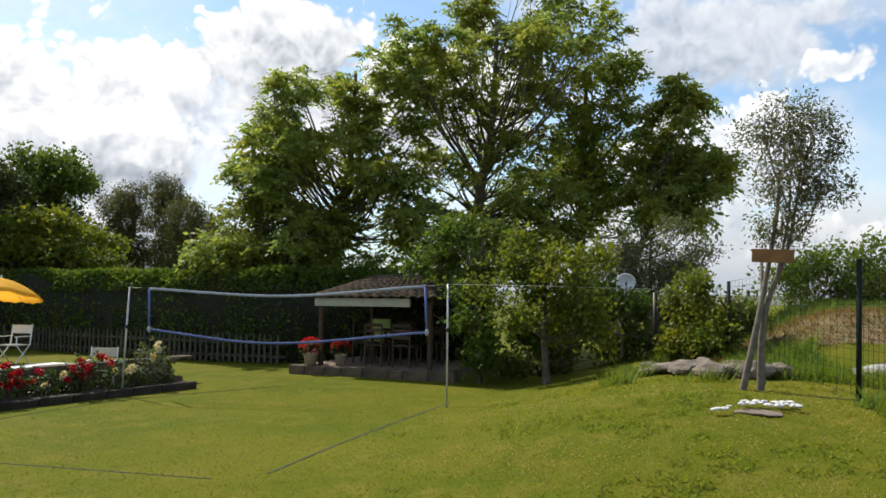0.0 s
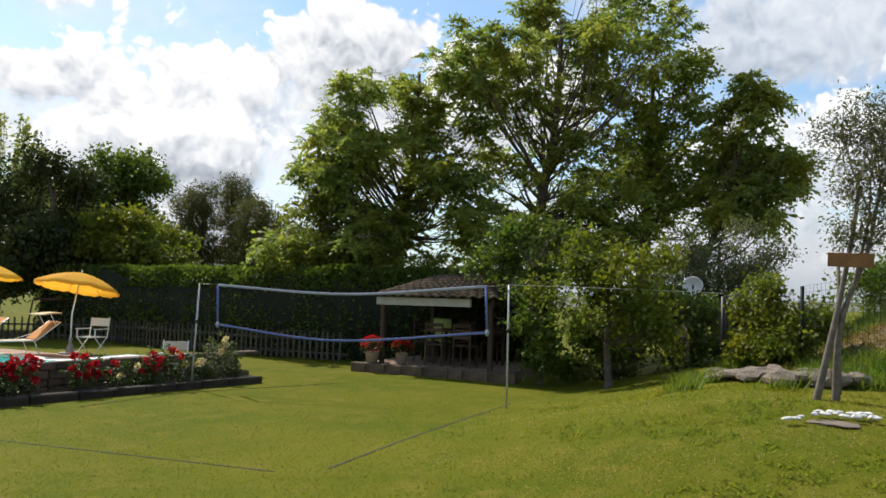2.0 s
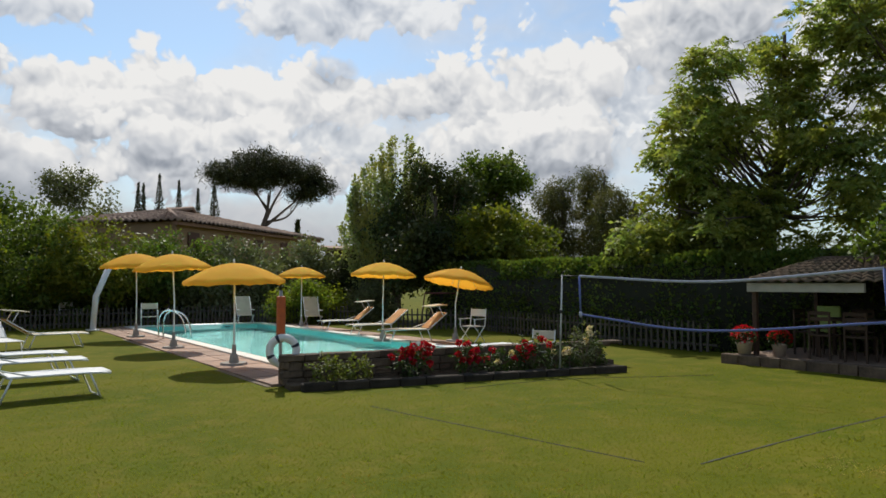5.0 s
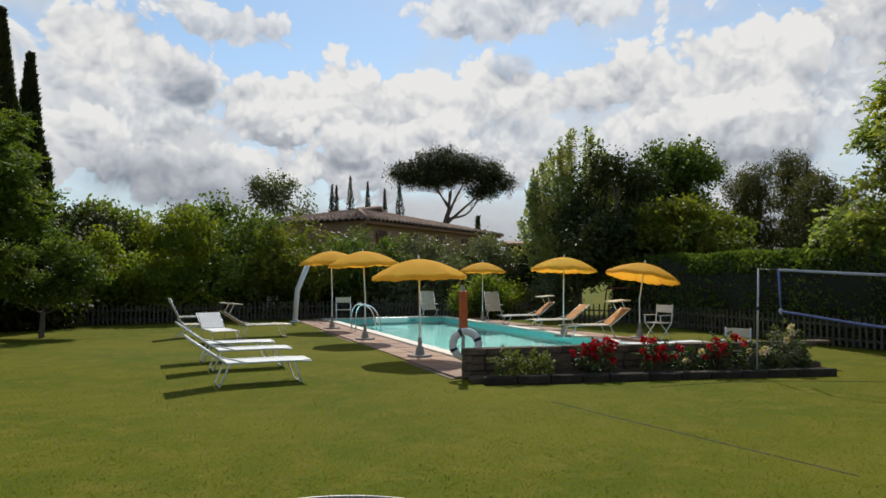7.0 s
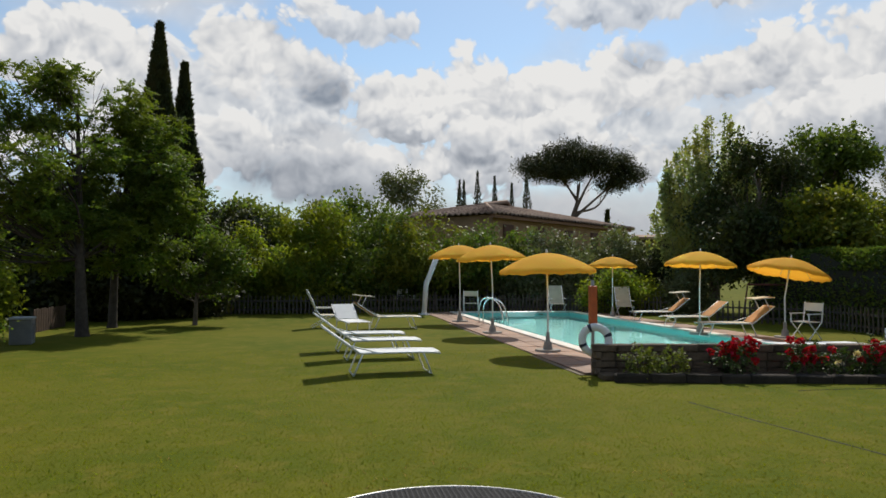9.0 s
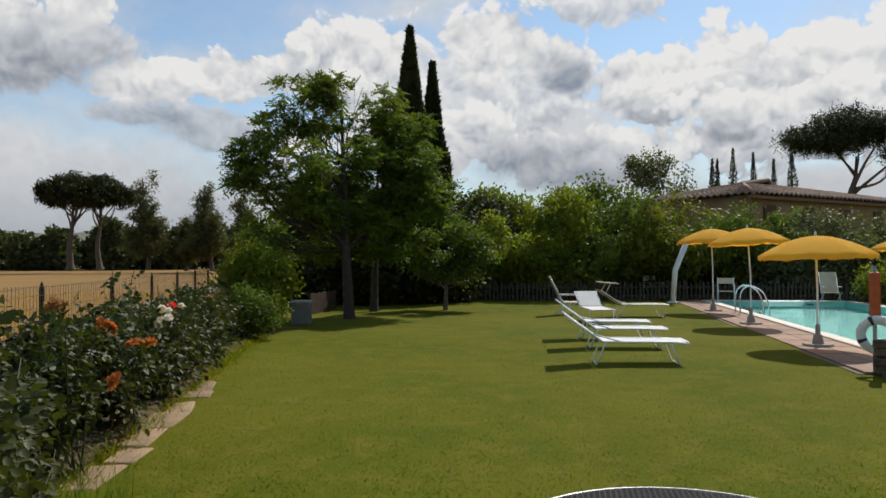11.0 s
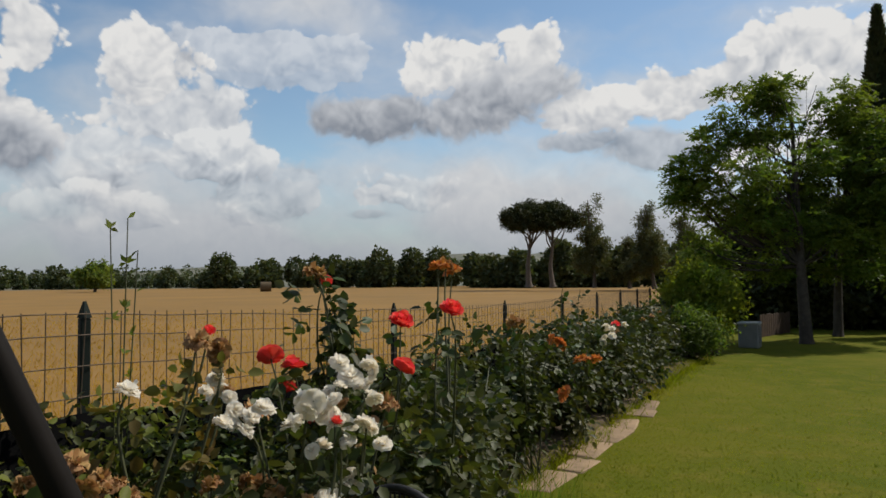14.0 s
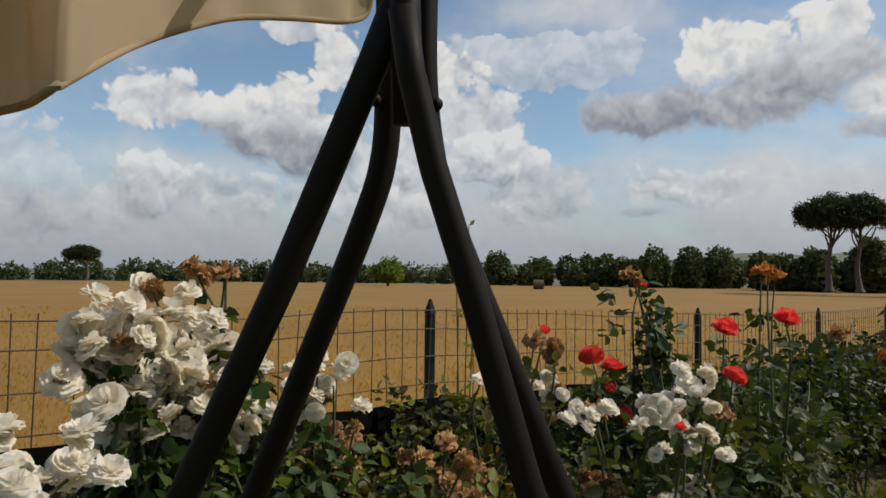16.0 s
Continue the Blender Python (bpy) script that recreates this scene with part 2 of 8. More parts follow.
def leafy(name, color, through_part=0.4, vary=0.35, rough=0.45, hue=0.03, warm=None, glow=(1.5, 1.6, 0.7), spec=0.2):
    """Leaves: gloss on top, light passing through, each leaf its own tint."""
    if name in MATS:
        return MATS[name]
    m = MATS[name] = bpy.data.materials.new(name)
    m.use_nodes = True
    t = m.node_tree
    b = t.nodes["Principled BSDF"]
    b.inputs["Roughness"].default_value = rough if spec > 0.4 else max(rough, 0.55)
    b.inputs["Specular IOR Level"].default_value = spec
    geo = t.nodes.new("ShaderNodeNewGeometry")
    hsv = t.nodes.new("ShaderNodeHueSaturation")
    hsv.inputs["Color"].default_value = (*color, 1)
    for sock, a, c, k in (("Value", 1 - vary, 1 + vary, 1.0), ("Hue", 0.5 - hue, 0.5 + hue, 7.31)):
        w = t.nodes.new("ShaderNodeTexWhiteNoise")
        w.noise_dimensions = "1D"
        mu = t.nodes.new("ShaderNodeMath")
        mu.operation = "MULTIPLY"
        mu.inputs[1].default_value = k * 91.7
        t.links.new(geo.outputs["Random Per Island"], mu.inputs[0])
        t.links.new(mu.outputs[0], w.inputs["W"])
        r = t.nodes.new("ShaderNodeMapRange")
        r.inputs["To Min"].default_value, r.inputs["To Max"].default_value = a, c
        t.links.new(w.outputs["Value"], r.inputs["Value"])
        t.links.new(r.outputs[0], hsv.inputs[sock])
    # broad change of tint through the crown
    co = t.nodes.new("ShaderNodeTexCoord")
    nz = t.nodes.new("ShaderNodeTexNoise")
    nz.inputs["Scale"].default_value = 0.9
    t.links.new(co.outputs["Object"], nz.inputs["Vector"])
    mix = t.nodes.new("ShaderNodeMix")
    mix.data_type = "RGBA"
    wc = warm or (color[0] * 1.5, color[1] * 1.15, color[2] * 0.8)
    mix.inputs["B"].default_value = (*wc, 1)
    mr = t.nodes.new("ShaderNodeMapRange")
    mr.inputs["From Min"].default_value, mr.inputs["From Max"].default_value = 0.4, 0.7
    t.links.new(nz.outputs["Fac"], mr.inputs["Value"])
    t.links.new(mr.outputs[0], mix.inputs["Factor"])
    t.links.new(hsv.outputs[0], mix.inputs["A"])
    t.links.new(mix.outputs["Result"], b.inputs["Base Color"])
    tr = t.nodes.new("ShaderNodeBsdfTranslucent")
    g = t.nodes.new("ShaderNodeMix")
    g.data_type, g.blend_type = "RGBA", "MULTIPLY"
    g.inputs["Factor"].default_value = 1
    g.inputs["B"].default_value = (*glow, 1)
    t.links.new(mix.outputs["Result"], g.inputs["A"])
    t.links.new(g.outputs["Result"], tr.inputs["Color"])
    ms = t.nodes.new("ShaderNodeMixShader")
    ms.inputs[0].default_value = through_part
    t.links.new(b.outputs[0], ms.inputs[1])
    t.links.new(tr.outputs[0], ms.inputs[2])
    t.links.new(ms.outputs[0], t.nodes["Material Output"].inputs["Surface"])
    return m


# ---- building helpers ----
def mesh_np(name, verts, quads, mats, index=None, smooth=False):
    me = bpy.data.meshes.new(name)
    verts, quads = np.asarray(verts, np.float32), np.asarray(quads, np.int32)
    me.vertices.add(len(verts))
    me.vertices.foreach_set("co", verts.ravel())
    k = quads.shape[1]
    me.loops.add(quads.size)
    me.loops.foreach_set("vertex_index", quads.ravel())
    me.polygons.add(len(quads))
    me.polygons.foreach_set("loop_start", np.arange(0, quads.size, k, dtype=np.int32))
    for m in (mats if isinstance(mats, (list, tuple)) else [mats]):
        me.materials.append(m)
    if index is not None:
        me.polygons.foreach_set("material_index", np.asarray(index, np.int32))
    if smooth:
        me.polygons.foreach_set("use_smooth", np.ones(len(quads), bool))
    me.update(calc_edges=True)
    return me


def thing(name, place, label, category, group="", turn=0.0, kind=""):
    ob = new(name)
    ob.empty_display_size = 0.1
    ob.matrix_basis = pose(place[0], place[1], place[2] if len(place) > 2 else 0, 0, 0, turn)
    return tagged(ob, label, category, group, kind)


def part_np(name, verts, quads, material, parent, label="", smooth=False):
    ob = new(name, mesh_np(name, verts, quads, material, smooth=smooth))
    ob.parent = parent
    return tagged(ob, label)


def part(name, bm, material, parent, label="", smooth=False):
    me = bpy.data.meshes.new(name)
    bm.normal_update()
    bm.to_mesh(me)
    bm.free()
    me.materials.append(material)
    if smooth:
        me.polygons.foreach_set("use_smooth", np.ones(len(me.polygons), bool))
    ob = new(name, me)
    if parent is not None:
        ob.parent = parent
    return tagged(ob, label)


def box(bm, size, at, turn=(0, 0, 0), bevel=0.0):
    """A box with rounded edges added to bm: size and centre in metres."""
    m = pose(*at, *turn) @ Matrix.Diagonal((*size, 1))
    made = bmesh.ops.create_cube(bm, size=1.0, matrix=m)
    if bevel:
        edges = list({e for v in made["verts"] for e in v.link_edges})
        bmesh.ops.bevel(bm, geom=edges, offset=bevel, segments=2, affect="EDGES", profile=0.5)
    return bm


def beam(bm, a, b, w, h=None, bevel=0.0):
    """A rectangular bar from a to b."""
    a, b = Vector(a), Vector(b)
    d = b - a
    q = d.to_track_quat("Z", "Y").to_matrix().to_4x4()
    m = Matrix.Translation((a + b) / 2) @ q @ Matrix.Diagonal((w, h or w, d.length, 1))
    made = bmesh.ops.create_cube(bm, size=1.0, matrix=m)
    if bevel:
        edges = list({e for v in made["verts"] for e in v.link_edges})
        bmesh.ops.bevel(bm, geom=edges, offset=bevel, segments=1, affect="EDGES")
    return bm


def tube_np(points, radii, sides=6):
    """Verts and quads of a tube along points."""
    P = np.asarray(points, float)
    n = len(P)
    R = np.broadcast_to(np.asarray(radii, float), (n,))
    T = np.gradient(P, axis=0)
    T /= np.linalg.norm(T, axis=1)[:, None] + 1e-9
    ref = np.array([0.0, 0, 1]) if abs(T[0, 2]) < 0.9 else np.array([1.0, 0, 0])
    V = []
    u = np.cross(ref, T[0])
    for i in range(n):
        u = u - T[i] * (u @ T[i])
        u /= np.linalg.norm(u) + 1e-9
        w = np.cross(T[i], u)
        a = np.arange(sides) * 2 * np.pi / sides
        V.append(P[i] + R[i] * (np.cos(a)[:, None] * u + np.sin(a)[:, None] * w))
    V = np.concatenate(V)
    i, j = np.meshgrid(np.arange(n - 1), np.arange(sides), indexing="ij")
    j2 = (j + 1) % sides
    Q = np.stack([i * sides + j, i * sides + j2, (i + 1) * sides + j2, (i + 1) * sides + j], -1).reshape(-1, 4)
    return V, Q


def join_np(pieces):
    V, Q, k = [], [], 0
    for v, q in pieces:
        V.append(v)
        Q.append(q + k)
        k += len(v)
    return np.concatenate(V), np.concatenate(Q)


def bar(name, points, radius, material, parent, label="", sides=8):
    """A round tube with closed ends as a part."""
    P = np.asarray(points, float)
    d0, d1 = P[0] - P[1], P[-1] - P[-2]
    P2 = np.concatenate([[P[0] + d0 * 1e-4], P, [P[-1] + d1 * 1e-4]])
    R = np.concatenate([[1e-4], np.broadcast_to(np.asarray(radius, float), (len(P),)), [1e-4]])
    v, q = tube_np(P2, R, sides)
    return part_np(name, v, q, material, parent, label, smooth=True)


def bend(points, n=10):
    """A smooth line through points (Catmull-Rom)."""
    P = np.asarray(points, float)
    P = np.concatenate([[2 * P[0] - P[1]], P, [2 * P[-1] - P[-2]]])
    out = []
    for i in range(1, len(P) - 2):
        for t in np.linspace(0, 1, n, endpoint=False):
            out.append(0.5 * (2 * P[i] + (P[i + 1] - P[i - 1]) * t + (2 * P[i - 1] - 5 * P[i] + 4 * P[i + 1] - P[i + 2]) * t ** 2
                              + (3 * P[i] - P[i - 1] - 3 * P[i + 1] + P[i + 2]) * t ** 3))
    return np.array(out + [P[-2]])


def unit(a):
    return a / (np.linalg.norm(a, axis=-1, keepdims=True) + 1e-9)


def leaves_np(p, axis, size, width=0.35, fold=0.12, rng=None):
    """A leaf (one folded quad) at each p along axis."""
    n = len(p)
    side = unit(np.cross(axis, unit(rng.normal(size=(n, 3)) + np.array([0, 0, 1.2]))))
    up_ = np.cross(side, axis)
    s = np.broadcast_to(np.asarray(size, float), (n,))[:, None]
    a = p
    m = p + axis * s * 0.45 + up_ * s * fold
    b = m + side * s * width
    d = m - side * s * width
    c = p + axis * s - up_ * s * fold * 0.6
    V = np.stack([a, b, c, d], 1).reshape(-1, 3)
    return V, np.arange(4 * n).reshape(-1, 4)


def oval_leaves_np(p, axis, size, width=0.35, fold=0.12, rng=None):
    """An oval leaf at each p: two halves folded along the midrib."""
    n = len(p)
    side = unit(np.cross(axis, unit(rng.normal(size=(n, 3)) + np.array([0, 0, 1.2]))))
    up_ = np.cross(side, axis)
    s = np.broadcast_to(np.asarray(size, float), (n,))[:, None]
    V = [p]
    for u, w, h in ((0.28, 0.92, 0.9), (0.68, 0.78, 0.5)):
        V.append(p + axis * s * u + side * s * width * w + up_ * s * fold * h)
    V.append(p + axis * s - up_ * s * fold * 0.9)
    for u, w, h in ((0.68, -0.78, 0.5), (0.28, -0.92, 0.9)):
        V.append(p + axis * s * u + side * s * width * w + up_ * s * fold * h)
    V = np.stack(V, 1).reshape(-1, 3)
    k = np.arange(n)[:, None] * 6
    return V, np.stack([k + np.array([0, 1, 2, 3]), k + np.array([0, 3, 4, 5])], 1).reshape(-1, 4)


def sprays_np(p, axis, length, pairs, size, width, rng, droop=0.25, fold=0.1, shape=leaves_np):
    """Feather-like compound leaves: paired leaflets along each axis."""
    n = len(p)
    side = unit(np.cross(axis, unit(rng.normal(size=(n, 3)) * 0.5 + np.array([0, 0, 1.0]))))
    P, A, S = [], [], []
    L = np.broadcast_to(np.asarray(length, float), (n,))[:, None]
    for k in range(pairs + 1):
        u = (k + 0.6) / (pairs + 0.6)
        at = p + axis * L * u - np.array([0, 0, 1]) * L * droop * u * u
        if k == pairs:
            P.append(at)
            A.append(unit(axis - np.array([0, 0, 1]) * droop))
            S.append(np.full(n, 1.0))
        else:
            for sgn in (-1, 1):
                P.append(at)
                A.append(unit(axis * 0.55 + sgn * side - np.array([0, 0, 1]) * droop + rng.normal(size=(n, 3)) * 0.15))
                S.append(np.full(n, 1 - 0.35 * abs(u - 0.5)))
    P, A, S = np.concatenate(P), np.concatenate(A), np.concatenate(S)
    return shape(P, A, size * S * rng.uniform(0.75, 1.2, len(S)), width, fold, rng)


def blob_points(blobs, n, rng, inner=0.45, rough=0.45):
    """n places spread through ellipsoids, thickest towards their outsides, with their outward ways."""
    B = np.asarray(blobs, float)
    share = (B[:, 3] * B[:, 4] + B[:, 4] * B[:, 5] + B[:, 3] * B[:, 5])
    which = rng.choice(len(B), n, p=share / share.sum())
    d = unit(rng.normal(size=(n, 3)))
    lump = np.array([noise.noise(Vector(d[i] * 2.1 + which[i] * 3.7)) for i in range(n)])
    r = (inner + (1 - inner) * rng.uniform(0, 1, n) ** 0.6) * (1 + rough * lump)
    return B[which, :3] + d * B[which, 3:6] * r[:, None], d, which


BARK = surface("bark", (0.16, 0.125, 0.095), 0.9, vary=0.35, scale=9, fine=45, bump=0.6, dist=0.03)


def tree(name, label, base, blobs, trunk_top, trunk_r, leaf_mat, n=900, style="compound", length=0.46, pairs=5, size=0.155, width=0.3,
         droop=0.3, seed=1, bark=BARK, limbs=True, twigs=26, group="", stems=1, inner=0.45, rough=0.45, lift=0.35, kind_word="tree", fork=0.45, per=6, tuft=False):
    rng = np.random.default_rng(seed)
    base = np.asarray(base, float)
    B = np.array(blobs, float)
    B[:, :3] -= base
    top = np.asarray(trunk_top, float) - base
    ob = thing(name, base, label, kind_word, group)
    pieces = []
    spine = bend([(0, 0, -0.2), (rng.normal() * 0.1 * trunk_r * 4, rng.normal() * trunk_r * 0.4, top[2] * 0.33), top * np.array([0.7, 0.7, 0.66]), top], 6)
    rad = trunk_r * (1 - 0.8 * np.linspace(0, 1, len(spine)) ** 0.8)
    rad[0] *= 1.35
    pieces.append(tube_np(spine, rad, 9))
    c, d, which = blob_points(B, n, rng, inner, rough)
    if limbs:
        for k, b in enumerate(B):
            u = fork + (0.95 - fork) * rng.uniform()
            i = min(int(u * (len(spine) - 1)), len(spine) - 2)
            i = min(i, int(np.argmin(np.abs(spine[:, 2] - max(0.35 * top[2], b[2] - 0.9 * np.hypot(*(b[:2] - top[:2])))))) if fork < 0.9 else i)
            a = spine[i]
            e = b[:3] + np.array([0, 0, b[5] * 0.35])
            mid = (a + e) / 2 + np.array([0, 0, -0.08 * np.linalg.norm(e - a)]) + rng.normal(size=3) * 0.1 * np.linalg.norm(e - a) * 0.6
            line = bend([a, mid, e], 7)
            r0 = min(rad[i] * 0.7, trunk_r * 0.55) * (0.5 if len(B) > 15 else 1.0)
            pieces.append(tube_np(line, np.linspace(r0, max(r0 * 0.18, 0.006), len(line)), 6))
            ks = np.flatnonzero(which == k)
            for j in ks[:twigs]:
                s = line[rng.integers(len(line) // 3, len(line))]
                m = (s + c[j]) / 2 + rng.normal(size=3) * 0.12
                pieces.append(tube_np(bend([s, m, c[j]], 3), np.linspace(min(max(r0 * 0.2, 0.004), 0.02), 0.004, 7), 4))
    v, q = join_np(pieces)
    part_np("trunk", v, q, bark, ob, smooth=True)
    P = np.repeat(c, per, 0) + rng.normal(size=(n * per, 3)) * length * (0.1 if tuft else 0.42)
    A = unit(np.repeat(d, per, 0) * 0.6 + rng.normal(size=(n * per, 3)) * 0.6 + np.array([0, 0, lift]))
    if tuft:      # star-shaped whorls of leaves at the twig ends
        turn_ = np.repeat(rng.uniform(0, 6.283, n), per) + np.tile(np.arange(per) * 6.283 / per, n) + rng.normal(size=n * per) * 0.25
        A = unit(np.stack([np.cos(turn_), np.sin(turn_), 0.2 + 0.5 * rng.normal(size=n * per)], 1) + np.repeat(d, per, 0) * 0.35)
    if style == "compound":
        v, q = sprays_np(P, A, length * rng.uniform(0.7, 1.25, len(P)), pairs, size, width, rng, droop)
    else:
        k = pairs
        P2 = np.repeat(P, k, 0) + rng.normal(size=(len(P) * k, 3)) * length * 0.45
        A2 = unit(np.repeat(A, k, 0) * 0.5 + rng.normal(size=(len(P2), 3)) * 0.8 - np.array([0, 0, droop]))
        v, q = leaves_np(P2, A2, size * rng.uniform(0.6, 1.25, len(P2)), width, 0.1, rng)
    part_np("crown", v, q, leaf_mat, ob)
    return ob


# ---- the lie of the land ----
def ease(x):
    x = np.clip(x, 0, 1)
    return x * x * (3 - 2 * x)


FENCE_A, FENCE_U = np.array([-1.96, -0.76]), np.array([-0.363, 0.932])     # start and way of the field fence
FENCE_N = np.array([-0.932, -0.363])                                        # towards the field


def land(x, y):
    """Height of the ground."""
    x, y = np.asarray(x, float), np.asarray(y, float)
    bank = 0.62 * ease((4.4 - y) / 4.2) * ease((x - 3.5) / 5.0)
    mound = 0.85 * ease((x - 10.5) / 3.5) * ease((0.6 - y) / 2.5)
    r = np.hypot(x, y)
    az = np.degrees(np.arctan2(-x, y))
    rise = np.interp(az, [-60, 0, 25, 41, 51, 58, 74, 97, 130], [0.5, 1.8, 2.4, 2.2, 1.7, 1.3, 0.7, 0.4, 0.3])
    far = np.tan(np.radians(rise)) * r * ease((r - 260) / 700) * (0.85 + 0.15 * np.sin(az * 0.33) * np.sin(r * 0.004 + az * 0.1))
    return (bank + mound) * ease((60 - r) / 20) + far + 0.02 * np.sin(x * 0.9) * np.sin(y * 0.7) * ease((r - 1) / 3) * ease((30 - r) / 5)


def side_of_fence(x, y):
    return (x - FENCE_A[0]) * FENCE_N[0] + (y - FENCE_A[1]) * FENCE_N[1]


POOL = (5.45, 11.0, 10.1, 27.6)       # x0, y0, x1, y1 of the water


def grass_material():
    m = bpy.data.materials.new("mown_grass")
    m.use_nodes = True
    t = m.node_tree
    b = t.nodes["Principled BSDF"]
    b.inputs["Roughness"].default_value, b.inputs["Specular IOR Level"].default_value = 0.9, 0.05
    co = t.nodes.new("ShaderNodeTexCoord")
    facs = []
    for s, d, r in ((0.35, 4, 0.6), (2.2, 6, 0.65), (38, 4, 0.6), (160, 3, 0.6)):
        n = t.nodes.new("ShaderNodeTexNoise")
        n.inputs["Scale"].default_value, n.inputs["Detail"].default_value, n.inputs["Roughness"].default_value = s, d, r
        t.links.new(co.outputs["Object"], n.inputs["Vector"])
        facs.append(n.outputs["Fac"])

    def blend(fac, lo, hi, a, bcol):
        mr = t.nodes.new("ShaderNodeMapRange")
        mr.inputs["From Min"].default_value, mr.inputs["From Max"].default_value = lo, hi
        t.links.new(fac, mr.inputs["Value"])
        mx = t.nodes.new("ShaderNodeMix")
        mx.data_type = "RGBA"
        t.links.new(mr.outputs[0], mx.inputs["Factor"])
        for k, v in (("A", a), ("B", bcol)):
            if isinstance(v, tuple):
                mx.inputs[k].default_value = (*v, 1)
            else:
                t.links.new(v, mx.inputs[k])
        return mx.outputs["Result"]

    c = blend(facs[0], 0.38, 0.62, (0.084, 0.104, 0.007), (0.132, 0.130, 0.011))
    c = blend(facs[1], 0.48, 0.66, c, (0.152, 0.136, 0.018))
    dark = blend(facs[2], 0.3, 0.6, (0.058, 0.073, 0.005), c)
    c = blend(facs[3], 0.3, 0.7, dark, c)
    t.links.new(c, b.inputs["Base Color"])
    bp = t.nodes.new("ShaderNodeBump")
    bp.inputs["Strength"].default_value, bp.inputs["Distance"].default_value = 0.12, 0.012
    t.links.new(facs[3], bp.inputs["Height"])
    t.links.new(bp.outputs[0], b.inputs["Normal"])
    return m


GRASS = grass_material()
STRAW = surface("ripe_wheat_field", (0.275, 0.145, 0.024), 0.9, vary=0.2, scale=0.12, fine=5.0, bump=0.3, color2=(0.20, 0.108, 0.019), dist=0.05)
FARGREEN = surface("far_hill_fields", (0.17, 0.155, 0.10), 0.95, scale=0.02, fine=0.07, bump=0, color2=(0.06, 0.075, 0.055))
DRYGRASS = surface("dry_mown_slope", (0.20, 0.13, 0.065), 0.95, scale=2.2, fine=30, bump=0.6, color2=(0.12, 0.10, 0.04), dist=0.04)
SOIL = surface("garden_soil", (0.11, 0.075, 0.042), 0.95, scale=3, fine=40, bump=0.7, dist=0.03)

rr = np.concatenate([[0.0005], np.arange(0.3, 15.0, 0.3), np.arange(15, 34, 0.5), np.geomspace(34, 3600, 48)])
na = 300
aa = np.arange(na) * 2 * np.pi / na
GX, GY = rr[:, None] * np.cos(aa), rr[:, None] * np.sin(aa)
GZ = land(GX, GY)
gv = np.stack([GX, GY, GZ], -1).reshape(-1, 3)
gi, gj = np.meshgrid(np.arange(len(rr) - 1), np.arange(na), indexing="ij")
gq = np.stack([gi * na + gj, (gi + 1) * na + gj, (gi + 1) * na + (gj + 1) % na, gi * na + (gj + 1) % na], -1).reshape(-1, 4)
inner = (gv[:, 0] > POOL[0] - 0.3) & (gv[:, 0] < POOL[2] + 0.3) & (gv[:, 1] > POOL[1] + 0.1) & (gv[:, 1] < POOL[3] + 0.3)
gq = gq[~inner[gq].any(1)]
gc = gv[gq].mean(1)
fs = side_of_fence(gc[:, 0], gc[:, 1])
gr = np.hypot(gc[:, 0], gc[:, 1])
gmat = np.zeros(len(gc), int)
gmat[(fs > 0.1) & (gc[:, 1] > -60)] = 1
gmat[gr > 190] = 2
gmat[(gc[:, 0] > 12.2) & (gc[:, 1] < 0.4) & (gc[:, 1] > -14) & (gr < 24)] = 3
ground = new("ground", mesh_np("ground", gv, gq, [GRASS, STRAW, FARGREEN, DRYGRASS, SOIL], gmat, smooth=True))
tagged(ground, "mown garden lawn running into a harvested straw field and hills", "ground", kind="structure")

# short blades over the lawn, thickest near the terrace
rng = np.random.default_rng(5)


def blades(name, label, x, y, high, wide, lean, material):
    n = len(x)
    z = land(x, y)
    a = rng.uniform(0, 2 * np.pi, n)
    side = np.stack([np.cos(a), np.sin(a), 0 * a], 1) * (wide * rng.uniform(0.6, 1.3, n))[:, None]
    p = np.stack([x, y, z - 0.004], 1)
    h = (high * rng.uniform(0.5, 1.3, n))[:, None]
    b = rng.uniform(0, 2 * np.pi, n)
    tip = p + np.array([0, 0, 1]) * h + np.stack([np.cos(b), np.sin(b), 0 * b], 1) * h * lean
    V = np.stack([p - side, p + side, tip], 1).reshape(-1, 3)
    ob = new(name, mesh_np(name, V, np.arange(3 * n).reshape(-1, 3), material))
    return tagged(ob, label, "grass", kind="stuff")


BLADE = leafy("grass_blade", (0.135, 0.155, 0.009), 0.62, 0.35, 0.8, 0.02, warm=(0.18, 0.165, 0.018), spec=0.05)
n = 270000
r = 3.2 * (15 / 3.2) ** rng.uniform(0, 1, n)
a = np.radians(rng.uniform(-118, 42, n))
bx, by = -r * np.sin(a), r * np.cos(a)
keep = (side_of_fence(bx, by) < -0.9) & ~((bx > 4.2) & (bx < 11.3) & (by > 9.4))
blades("lawn_grass", "short mown lawn grass blades", bx[keep], by[keep], 0.016 + 0 * r[keep], 0.003 + 0.0004 * r[keep], 1.1, BLADE)
n = 16000
r = 3.4 * (9.5 / 3.4) ** rng.uniform(0, 1, n)
a = np.radians(rng.uniform(-118, 42, n))
bx, by = -r * np.sin(a), r * np.cos(a)
patch = np.array([noise.noise(Vector((bx[i] * 1.3, by[i] * 1.3, 4.0))) + 0.6 * noise.noise(Vector((bx[i] * 7, by[i] * 7, 1.0))) for i in range(n)])
keep = (side_of_fence(bx, by) < -0.9) & (patch > 0.3)
